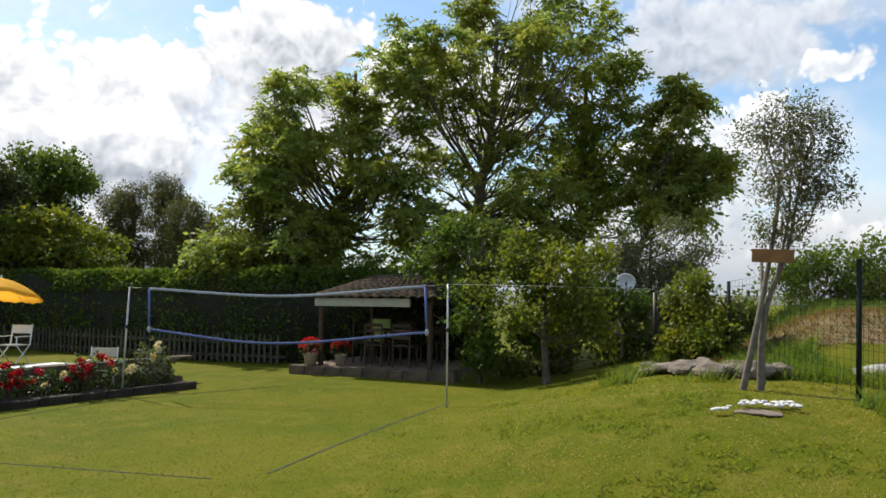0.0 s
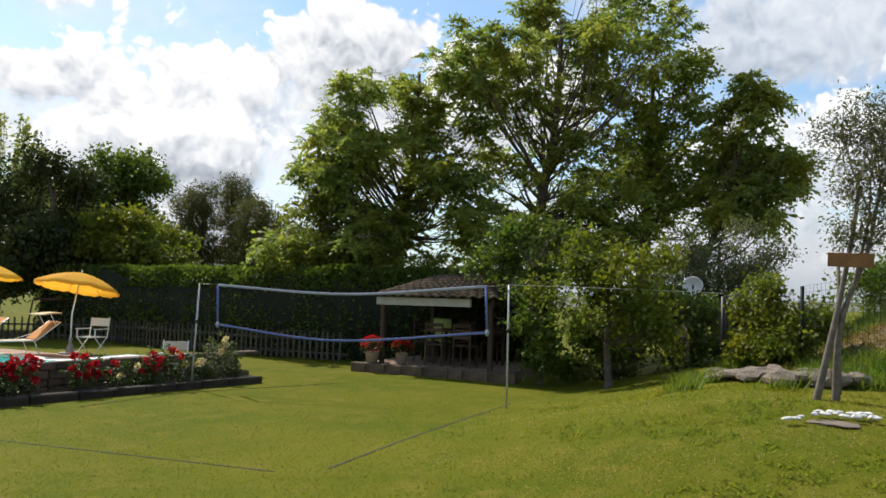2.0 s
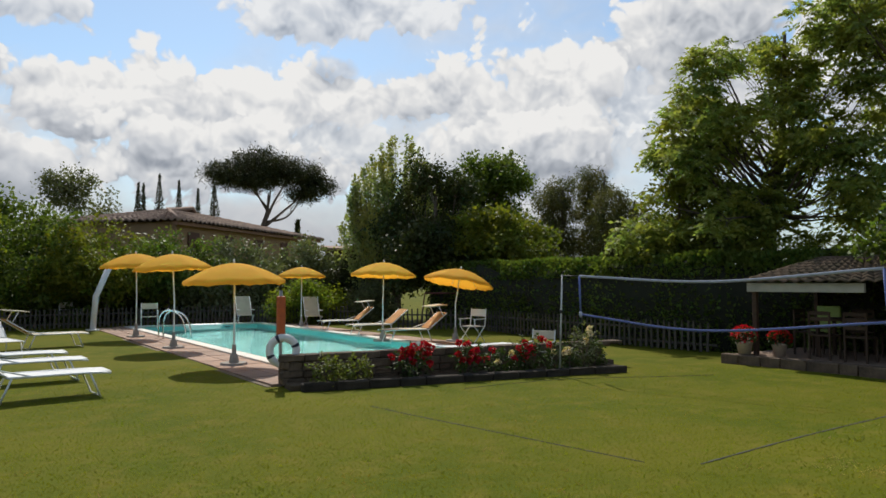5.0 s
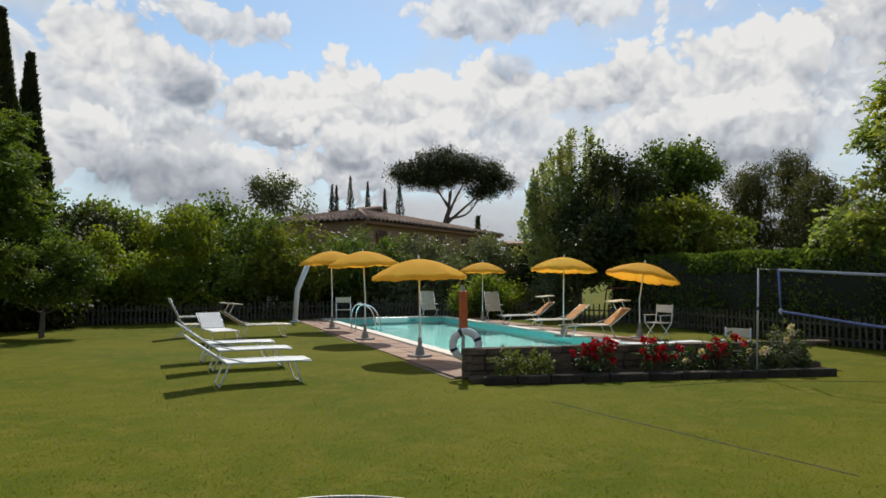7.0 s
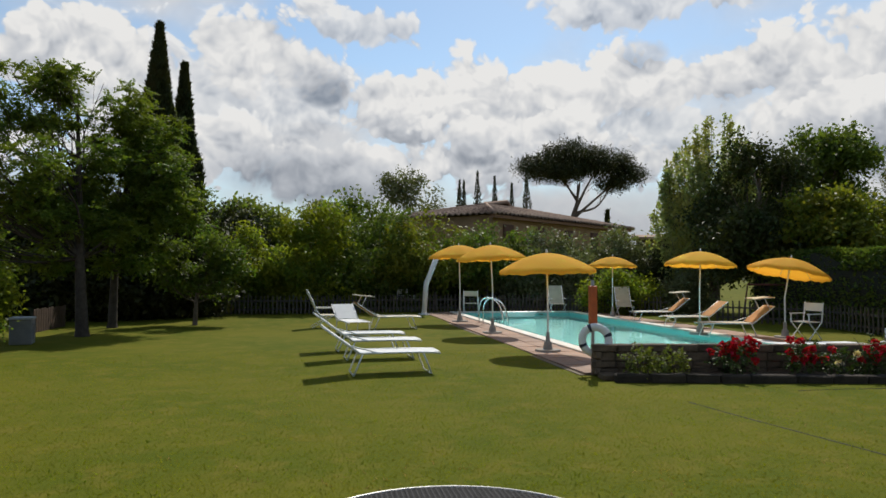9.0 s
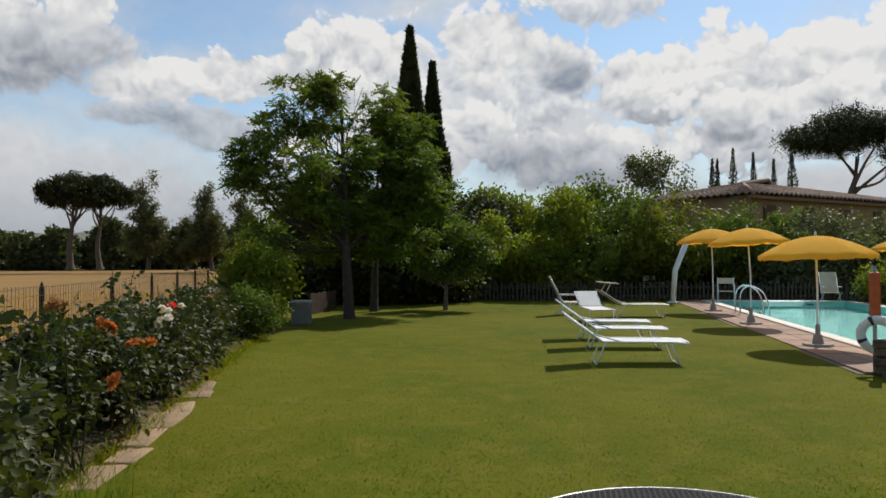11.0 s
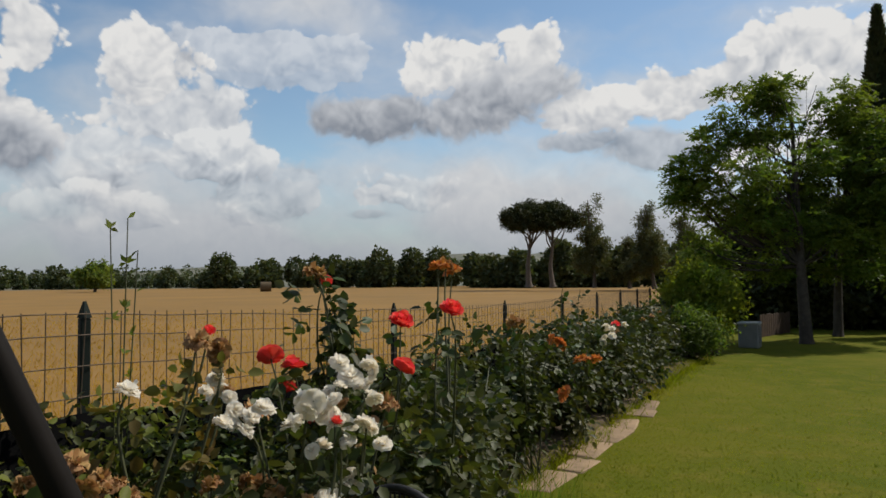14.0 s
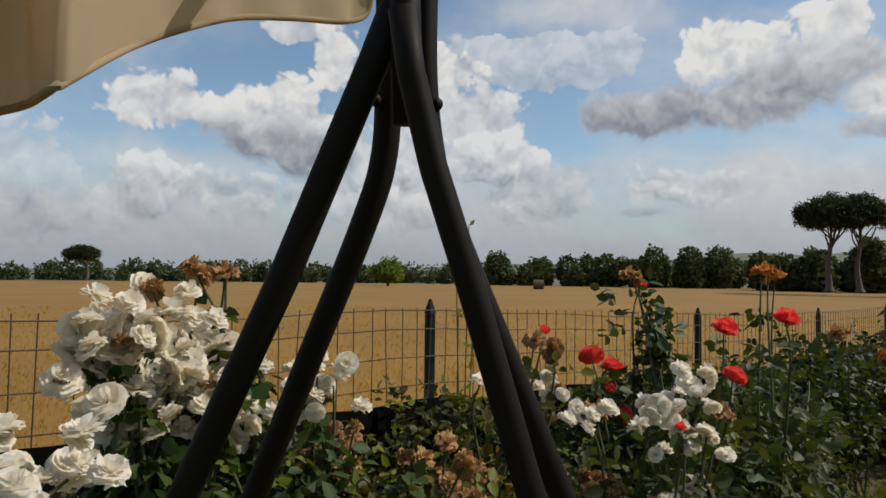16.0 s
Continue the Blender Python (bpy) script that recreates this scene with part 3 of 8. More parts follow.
blades("lawn_tuft", "rough darker tufts and clover in the lawn", bx[keep], by[keep], 0.03, 0.007, 1.3, leafy("clover_leaf", (0.12, 0.16, 0.014), 0.55, 0.45, 0.7, 0.03, spec=0.05))
DRY = leafy("dry_blade", (0.26, 0.2, 0.08), 0.3, 0.3, 0.8, 0.02, spec=0.05)
keep = (side_of_fence(bx, by) < -0.9) & (patch < -0.4)
blades("lawn_thatch", "dry straw-coloured patches in the lawn", bx[keep], by[keep], 0.03, 0.006, 1.4, DRY)
n = 60000
r = 3.0 * (11 / 3.0) ** rng.uniform(0, 1, n)
a = np.radians(rng.uniform(-118, -62, n))
bx, by = -r * np.sin(a), r * np.cos(a)
patch = np.array([noise.noise(Vector((bx[i] * 0.9, by[i] * 0.9, 7.0))) + 0.7 * noise.noise(Vector((bx[i] * 5, by[i] * 5, 2.0))) for i in range(n)])
ramp_ = np.clip((by - 0.1 * bx) / (0.5 * bx), 0, 1) + rng.uniform(-0.15, 0.15, n)
keep = patch > 0.0 + 0.6 * ramp_
blades("bank_thatch", "pale dry cuttings lying in the grass of the bank", bx[keep], by[keep], 0.024, 0.004, 1.6, leafy("pale_cuttings", (0.33, 0.29, 0.12), 0.4, 0.35, 0.8, 0.02, spec=0.05))
keep = patch < -0.2 - 0.6 * ramp_
blades("bank_clover", "green clover and weeds in the grass of the bank", bx[keep], by[keep], 0.04, 0.009, 1.2, leafy("bank_weed_leaf", (0.14, 0.17, 0.03), 0.55, 0.4, 0.7, 0.03, spec=0.05))
TALL = leafy("tall_grass", (0.11, 0.17, 0.025), 0.4, 0.4, 0.55, 0.03)
n = 70000
bx, by = rng.uniform(7.2, 16, n), rng.uniform(-6, 3.2, n)
clump = np.array([noise.noise(Vector((bx[i] * 0.8, by[i] * 0.8, 0))) for i in range(n)])
bank_ok = (by < 2.6 - 0.1 * bx) & (clump > 0.02) & ~((bx > 12.4) & (by < 0.2)) & (np.hypot(bx - 9.0, by + 0.6) > 0.9) & ((bx > 9.5) | (by < -0.8))
blades("bank_grass", "long unmown green grass on the bank", bx[bank_ok], by[bank_ok], 0.2, 0.011, 0.7, TALL)
MOUND = leafy("brown_dry_grass", (0.20, 0.125, 0.06), 0.3, 0.4, 0.8, 0.02, warm=(0.13, 0.11, 0.04), spec=0.05)
n = 16000
bx, by = rng.uniform(12.0, 19, n), rng.uniform(-9, 0.6, n)
blades("dry_slope_grass", "brown cut grass lying on the mound", bx, by, 0.10, 0.012, 1.2, MOUND)
n = 9000
bx, by = rng.uniform(14.5, 20, n), rng.uniform(-11, 0.4, n)
keep = (bx + 0.25 * by > 14.6)
blades("mound_grass", "green grass growing over the top of the mound", bx[keep], by[keep], 0.22, 0.012, 0.8, TALL)
STALK = leafy("straw_stalk", (0.36, 0.2, 0.04), 0.65, 0.2, 0.8, 0.01, warm=(0.36, 0.21, 0.05), spec=0.1)
n = 60000
r = 2.4 * (40 / 2.4) ** rng.uniform(0, 1, n)
a = np.radians(rng.uniform(18, 105, n))
bx, by = -r * np.sin(a), r * np.cos(a)
keep = side_of_fence(bx, by) > 0.5
blades("field_stubble", "ripe straw-coloured stalks of the harvested field", bx[keep], by[keep], 0.09 + 0 * r[keep], 0.003 + 0.0005 * r[keep], 0.5, STALK)

# ---- pool ----
TILE = surface("pool_lining", (0.28, 0.68, 0.66), 0.5, vary=0.06, scale=2, fine=14, bump=0.05)
COPE = surface("pale_coping_stone", (0.72, 0.68, 0.60), 0.7, vary=0.1, scale=5, fine=70, bump=0.2, obj=0.06)
PAVE = surface("terracotta_paving", (0.36, 0.23, 0.16), 0.8, vary=0.2, scale=6, fine=60, bump=0.3, obj=0.14)
STONE = surface("rough_stone", (0.15, 0.105, 0.068), 0.95, vary=0.4, scale=5, fine=50, bump=0.7, obj=0.22, dist=0.02)
WATER = bpy.data.materials.new("pool_water")
WATER.use_nodes = True
wtree = WATER.node_tree
wb = wtree.nodes["Principled BSDF"]
wb.inputs["Base Color"].default_value = (0.62, 0.93, 0.94, 1)
wb.inputs["Roughness"].default_value, wb.inputs["IOR"].default_value = 0.02, 1.33
wb.inputs["Transmission Weight"].default_value = 1.0
wnz = wtree.nodes.new("ShaderNodeTexNoise")
wnz.inputs["Scale"].default_value, wnz.inputs["Detail"].default_value = 2.6, 3
wco = wtree.nodes.new("ShaderNodeTexCoord")
wtree.links.new(wco.outputs["Object"], wnz.inputs["Vector"])
wbp = wtree.nodes.new("ShaderNodeBump")
wbp.inputs["Strength"].default_value, wbp.inputs["Distance"].default_value = 0.25, 0.05
wtree.links.new(wnz.outputs["Fac"], wbp.inputs["Height"])
wtree.links.new(wbp.outputs[0], wb.inputs["Normal"])

x0, y0, x1, y1 = POOL
pool = thing("swimming_pool", ((x0 + x1) / 2, (y0 + y1) / 2, 0), "long rectangular swimming pool with turquoise water", "pool")
bm = bmesh.new()
hx, hy, dp = (x1 - x0) / 2, (y1 - y0) / 2, 1.25
for sx, sy, at_ in ((2 * hx + 0.3, 0.15, (0, -hy - 0.075, -dp / 2)), (2 * hx + 0.3, 0.15, (0, hy + 0.075, -dp / 2)),
                    (0.15, 2 * hy, (-hx - 0.075, 0, -dp / 2)), (0.15, 2 * hy, (hx + 0.075, 0, -dp / 2))):
    box(bm, (sx, sy, dp), at_)
box(bm, (2 * hx + 0.3, 2 * hy + 0.3, 0.12), (0, 0, -dp - 0.06))
part("basin", bm, TILE, pool, "turquoise-lined basin")
bm = bmesh.new()
bmesh.ops.create_grid(bm, x_segments=2, y_segments=2, size=1, matrix=pose(0, 0, -0.07) @ Matrix.Diagonal((hx, hy, 1, 1)))
water = part("water", bm, WATER, pool, "clear rippled water")
water.visible_shadow = False
for k, (sx, at_) in enumerate(((0.5, (-0.35, hy - 0.02, -0.12)), (0.14, (hx - 1.2, hy - 0.01, -0.1)))):
    bm = bmesh.new()
    box(bm, (0.28 if k == 0 else 0.2, 0.02, 0.1), at_, bevel=0.004)
    part("skimmer", bm, surface("dark_plastic", (0.03, 0.03, 0.03), 0.5), pool, "dark skimmer opening")

# ---- stone retaining wall and flower bed at the pool's end ----
W0, W1 = np.array([4.37, 10.55]), np.array([10.47, 9.65])
wall_way = math.degrees(math.atan2(*(W1 - W0)[::-1]))
wl = float(np.linalg.norm(W1 - W0))
bedwall = thing("retaining_wall", (*W0, 0), "low rough brown stone wall ending the pool terrace", "wall", turn=wall_way, kind="structure")
bm = bmesh.new()
box(bm, (wl, 0.26, 0.5), (wl / 2, 0.19, 0.18))
part("mortar_core", bm, surface("old_mortar", (0.09, 0.075, 0.055), 0.95, scale=8, bump=0.6), bedwall)

# ---- hedges ----
HEDGE = leafy("hedge_leaf", (0.085, 0.125, 0.024), 0.42, 0.4, 0.4, 0.03, warm=(0.11, 0.14, 0.03))
# shade between the leaves, painted as a near-black core colour
HEDGE_SHADE = surface("hedge_inner_shade", (0.018, 0.02, 0.010), 0.95, scale=5, fine=30, bump=0.8)


def hedge(name, label, line, high, deep, material, count, size=0.07, seed=1, wild=0.25):
    """A clipped hedge along line: a solid core coloured near black for the shade within, leaves standing out of an
    uneven face.
    """
    rng = np.random.default_rng(seed)
    L = np.array([p[:2] for p in line], float)
    base = np.array([*L[0], 0.0])
    ob = thing(name, base, label, "hedge")
    seg = np.linalg.norm(np.diff(L, axis=0), axis=1)
    cum = np.concatenate([[0], np.cumsum(seg)])

    def along(s):
        return np.stack([np.interp(s, cum, L[:, k]) for k in (0, 1)], -1)
    m = max(int(cum[-1] / 0.35), 4)
    S = np.linspace(0, cum[-1], m)
    C = along(S)
    T = np.gradient(C, axis=0)
    T /= np.linalg.norm(T, axis=1)[:, None]
    N = np.stack([-T[:, 1], T[:, 0]], -1)
    prof = [(-0.40, 0.0), (-0.42, 0.5), (-0.36, 0.86), (0.0, 0.93), (0.36, 0.86), (0.42, 0.5), (0.40, 0.0)]
    V = []
    for i in range(m):
        for k, (u, h) in enumerate(prof):
            j = 1 + wild * 0.5 * noise.noise(Vector((S[i] * 0.7, k * 1.3, seed)))
            V.append((*(C[i] + N[i] * u * deep * j), land(*C[i]) * 1.0 + h * high * (1 + wild * 0.4 * noise.noise(Vector((S[i] * 0.5, 3.0, seed))))))
    V = np.array(V) - base
    k = len(prof)
    i, j = np.meshgrid(np.arange(m - 1), np.arange(k - 1), indexing="ij")
    Q = np.stack([i * k + j, (i + 1) * k + j, (i + 1) * k + j + 1, i * k + j + 1], -1).reshape(-1, 4)
    part_np("inside", V, Q, HEDGE_SHADE, ob)
    s = rng.uniform(0, cum[-1], count)
    p = along(s)
    i = np.clip(np.searchsorted(S, s) - 1, 0, m - 1)
    ang = rng.uniform(-0.15, np.pi + 0.15, count)
    rad = 1 + wild * np.array([noise.noise(Vector((s[q] * 0.8, ang[q] * 1.5, seed + 9.0))) for q in range(count)]) + rng.uniform(-0.25, 0.12, count)
    u = np.sign(np.cos(ang)) * np.abs(np.cos(ang)) ** 0.5 * 0.5 * deep * rad
    h = np.clip(np.sin(ang), 0, 1) ** 0.55 * high * (0.9 + 0.1 * rad) * np.where(np.abs(np.cos(ang)) > 0.8, rng.uniform(0.05, 1, count), 1)
    P = np.stack([p[:, 0] + N[i, 0] * u, p[:, 1] + N[i, 1] * u, h], -1)
    A = unit(np.stack([N[i, 0] * np.cos(ang), N[i, 1] * np.cos(ang), np.sin(ang) + 0.2], -1) * 0.8 + rng.normal(size=(count, 3)) * 0.6)
    v, q = leaves_np(P - base, A, size * rng.uniform(0.6, 1.4, count), 0.34, 0.12, rng)
    part_np("leaves", v, q, material, ob)
    return ob


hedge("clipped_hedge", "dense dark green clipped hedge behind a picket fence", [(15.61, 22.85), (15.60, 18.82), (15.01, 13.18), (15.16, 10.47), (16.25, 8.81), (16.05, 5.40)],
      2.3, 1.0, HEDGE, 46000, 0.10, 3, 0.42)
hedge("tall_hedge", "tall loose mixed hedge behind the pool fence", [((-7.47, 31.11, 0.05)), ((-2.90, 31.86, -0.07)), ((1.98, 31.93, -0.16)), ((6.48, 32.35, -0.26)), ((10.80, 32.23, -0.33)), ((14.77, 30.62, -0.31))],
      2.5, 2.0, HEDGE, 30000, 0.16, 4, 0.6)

# ---- trees ----
WALNUT = leafy("walnut_leaf", (0.185, 0.235, 0.065), 0.52, 0.4, 0.42, 0.025, glow=(1.4, 1.5, 0.85))
WALNUT_DARK = leafy("dark_crown_leaf", (0.115, 0.16, 0.036), 0.45, 0.35, 0.45, 0.02)
LOCUST = leafy("locust_leaf", (0.088, 0.135, 0.024), 0.45, 0.35, 0.45, 0.025)
OLIVE = leafy("olive_leaf", (0.135, 0.15, 0.075), 0.25, 0.35, 0.4, 0.02, warm=(0.17, 0.18, 0.09))
FRUIT = leafy("fruit_tree_leaf", (0.125, 0.155, 0.024), 0.4, 0.35, 0.45, 0.03)
BRIGHT = leafy("bright_shrub_leaf", (0.14, 0.185, 0.026), 0.5, 0.35, 0.4, 0.03)
POPLAR = leafy("poplar_leaf", (0.21, 0.25, 0.115), 0.45, 0.4, 0.35, 0.02)
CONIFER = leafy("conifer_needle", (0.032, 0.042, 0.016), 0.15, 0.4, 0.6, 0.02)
PINE = leafy("pine_needle", (0.085, 0.095, 0.045), 0.3, 0.4, 0.6, 0.02)


def blob(c, rx, rz=None, ry=None):
    return (*c, rx, ry or rx, rz or rx)


def clumped(blobs, count=6, small=0.42, seed=1, flat=0.62):
    """Breaks each mass of a crown into smaller layered clumps with gaps between them."""
    rng = np.random.default_rng(seed)
    out = []
    for b in blobs:
        for k in range(count):
            d = unit(rng.normal(size=3) + np.array([0, 0, 0.2]))
            f = 0.75 + 0.25 * rng.uniform()
            s = small * rng.uniform(0.75, 1.25)
            out.append((b[0] + d[0] * b[3] * f, b[1] + d[1] * b[4] * f, b[2] + d[2] * b[5] * f, b[3] * s, b[4] * s, max(b[5], 0.7 * b[3]) * s * flat))
    return out


tree("walnut_tree", "tall spreading walnut tree with feathery green leaves", ((18.12, 10.60, 1.08)), clumped([
    blob(((16.71, 12.0, 5.69)), 1.25, 1.0), blob(((17.72, 11.26, 6.88)), 1.7, 1.1), blob(((18.82, 10.37, 7.77)), 1.7, 1.3),
    blob(((16.3, 11.75, 4.02)), 1.25, 1.1), blob(((17.14, 10.29, 4.89)), 1.8, 1.2), blob(((18.78, 9.37, 6.29)), 1.5, 1.0),
    blob(((16.58, 11.17, 2.96)), 1.7, 1.0), blob(((17.69, 9.31, 3.64)), 1.5, 1.3), blob(((16.10, 12.69, 2.80)), 1.1, 1.1), blob((15.7, 12.9, 2.3), 1.2, 1.0), blob((16.7, 11.9, 2.0), 1.5, 1.0), blob((17.5, 10.6, 2.4), 1.5, 1.1), blob((17.6, 10.9, 5.0), 1.2, 1.0)], 8, 0.42, 1, 0.8),
    ((18.30, 10.29, 8.31)), 0.22, WALNUT, 620, seed=11, twigs=7, per=8, rough=0.5, inner=0.35, tuft=True, droop=0.45, length=0.44, size=0.16, width=0.27)
tree("walnut_tree", "largest walnut tree, its crown filling the sky", ((20.79, 7.18, 1.10)), clumped([
    blob(((20.58, 7.74, 9.99)), 1.9, 1.3), blob(((21.14, 6.05, 10.88)), 2.0, 1.4), blob(((18.99, 8.94, 8.54)), 1.8, 1.2),
    blob(((21.41, 5.03, 9.38)), 1.9, 1.3), blob(((19.53, 7.69, 7.70)), 1.8, 1.0), blob(((20.57, 6.23, 7.31)), 1.9, 1.1),
    blob(((19.12, 8.67, 4.78)), 1.0, 0.7), blob(((20.78, 7.20, 5.12)), 1.3, 0.9), blob(((21.32, 5.37, 5.64)), 1.8, 1.5), blob(((19.49, 7.81, 3.27)), 1.7, 1.2), blob((20.6, 6.3, 3.4), 1.8, 1.3), blob((19.3, 8.6, 2.3), 1.7, 1.1), blob((20.9, 5.4, 4.2), 1.5, 1.2)], 8, 0.42, 2, 0.8),
    ((20.94, 6.73, 10.35)), 0.26, WALNUT, 520, seed=12, twigs=7, per=8, rough=0.5, inner=0.35, tuft=True, droop=0.45, length=0.44, size=0.16, width=0.27)
tree("shade_tree", "dark-crowned broad tree beside the walnuts", ((23.47, 4.95, 0.90)), clumped([
    blob(((23.51, 4.75, 9.66)), 1.7, 1.6), blob(((23.62, 4.20, 8.08)), 1.5, 1.4), blob(((23.48, 4.94, 6.57)), 2.0, 1.6),
    blob(((23.73, 3.7, 6.33)), 1.3, 1.2), blob(((23.62, 4.22, 4.46)), 1.9, 1.5), blob(((23.26, 5.85, 4.09)), 1.8, 1.4)], 7, 0.5, 3, 1.1),
    ((23.59, 4.38, 9.44)), 0.25, WALNUT_DARK, 330, per=7, inner=0.35, rough=0.55, seed=13, twigs=3, pairs=4, size=0.165, tuft=True, droop=0.45)
tree("walnut_tree", "outer walnut with drooping layered branches", ((21.82, 2.75, 0.82)), clumped([
    blob(((21.94, 1.48, 7.22)), 0.9, 0.9), blob(((21.96, 1.18, 6.01)), 1.2, 0.8), blob(((21.97, 0.80, 4.98)), 1.1, 0.8),
    blob(((21.44, 1.40, 4.11)), 1.1, 0.7), blob(((21.88, 2.14, 5.55)), 0.9, 0.9)], 6, 0.5, 4, 0.9),
    ((21.93, 1.57, 6.54)), 0.16, WALNUT, 210, rough=0.4, seed=14, twigs=5, droop=0.6, tuft=True, per=8)
tree("ash_sapling", "light green leafy sapling under the outer walnut", (16.7, 12.6, 0.6), clumped([
    blob((16.6, 13.0, 3.6), 1.0, 0.9), blob((16.2, 12.7, 2.6), 1.1, 0.9), blob((17.2, 12.0, 2.8), 1.1, 0.9), blob((17.4, 12.4, 4.2), 0.8, 0.7)], 6, 0.45, 28, 0.8),
    (16.8, 12.6, 4.2), 0.09, FRUIT, 330, style="simple", length=0.28, pairs=5, size=0.14, width=0.3, seed=28, twigs=6, rough=0.5)
tree("fruit_tree", "small yellow-green fruit tree at the foot of the bank", ((12.62, 3.10, 0.24)), clumped([
    blob(((12.60, 3.17, 2.45)), 0.75, 0.55), blob(((12.46, 3.66, 1.93)), 0.6, 0.5), blob(((12.73, 2.59, 2.04)), 0.7, 0.6),
    blob(((12.43, 3.03, 1.33)), 0.7, 0.5), blob(((12.75, 2.49, 1.23)), 0.55, 0.45)], 5, 0.42, 21),
    ((12.61, 3.12, 2.24)), 0.08, FRUIT, 230, rough=0.8, style="simple", length=0.2, pairs=5, size=0.10, width=0.3, seed=21, twigs=3)
tree("young_tree", "slim leafy young tree beside the gazebo", ((13.22, 4.59, 0.06)), clumped([
    blob(((14.09, 5.13, 2.57)), 0.75, 0.8), blob(((13.87, 5.68, 2.20)), 0.6, 0.6), blob(((13.03, 4.50, 0.97)), 0.5, 0.4),
    blob(((13.10, 4.30, 0.43)), 0.25, 0.2), blob(((13.11, 4.88, 1.39)), 0.45, 0.5)], 5, 0.42, 22),
    ((13.63, 4.91, 2.77)), 0.06, HEDGE, 250, rough=0.8, style="simple", length=0.2, pairs=4, size=0.12, width=0.32, seed=22)
tree("olive_tree", "pale grey-green tree behind the bank", ((16.40, 1.70, 0.78)), clumped([
    blob(((16.87, 1.99, 2.56)), 1.0, 0.8), blob(((16.94, 1.24, 2.69)), 0.8, 0.7), blob(((16.84, 2.24, 1.65)), 0.9, 0.7), blob(((16.95, 1.13, 1.79)), 0.8, 0.8)], 5, 0.45, 23),
    ((16.90, 1.73, 2.82)), 0.1, OLIVE, 420, style="simple", length=0.22, pairs=5, size=0.09, width=0.22, seed=23)
tree("leafy_bush", "rounded green bush at the top of the bank", ((12.99, 0.25, 0.61)), clumped([
    blob(((12.99, 0.24, 1.37)), 0.55, 0.7), blob(((13.37, 0.61, 1.76)), 0.45, 0.6), blob(((12.79, -0.02, 1.01)), 0.4, 0.5), blob(((13.17, 0.66, 0.97)), 0.4, 0.4)], 5, 0.5, 24),
    ((12.99, 0.23, 1.47)), 0.04, FRUIT, 420, style="simple", length=0.16, pairs=4, size=0.09, width=0.34, seed=24, kind_word="bush")
tree("garden_shrub", "thick green shrub behind the fruit tree", ((14.35, 2.03, 0.76)), clumped([
    blob(((14.86, 1.98, 1.08)), 0.8, 0.5), blob(((14.75, 2.65, 1.41)), 0.7, 0.7), blob(((14.45, 4.00, 0.69)), 0.8, 0.5)], 6, 0.5, 25),
    ((14.83, 2.20, 1.53)), 0.04, HEDGE, 420, style="simple", length=0.2, pairs=5, size=0.10, width=0.34, seed=25, kind_word="bush")
BARE = leafy("dry_leaf", (0.10, 0.11, 0.06), 0.35, 0.4, 0.5, 0.03, warm=(0.18, 0.16, 0.09))
# leaning young olive that carries the board
PALE_BARK = surface("pale_bark", (0.2, 0.17, 0.135), 0.9, vary=0.3, scale=14, fine=60, bump=0.5)
tree("sparse_tree", "thin sparse tree with small grey leaves on leaning trunks", ((8.98, -0.27, 0.60)), [
    blob(((8.96, -0.63, 3.73)), 0.32, 0.3), blob(((8.94, -0.88, 3.45)), 0.36, 0.34), blob(((8.98, -0.36, 3.56)), 0.26, 0.26),
    blob(((8.96, -0.64, 3.01)), 0.40, 0.34), blob(((8.94, -0.96, 2.93)), 0.30, 0.22), blob(((8.97, -0.55, 2.49)), 0.30, 0.22)],
    ((8.96, -0.75, 3.13)), 0.05, BARE, 420, style="simple", length=0.12, pairs=7, size=0.05, width=0.2, seed=26, bark=PALE_BARK, twigs=12, per=3, rough=0.6)
tree("wild_thicket", "wild bushes and saplings beyond the wire fence", ((23.87, -2.39, 1.21)), clumped([
    blob(((23.91, -1.96, 2.05)), 1.2, 0.9), blob(((24.81, -2.98, 2.24)), 1.3, 1.1), blob(((23.68, -3.85, 2.38)), 1.2, 1.2), blob(((23.45, -5.04, 2.37)), 1.6, 1.4),
    blob(((23.16, -6.26, 2.21)), 1.8, 1.4)], 6, 0.5, 27),
    ((23.82, -2.87, 2.55)), 0.06, LOCUST, 620, style="simple", length=0.3, pairs=5, size=0.13, width=0.3, seed=27, kind_word="bush")

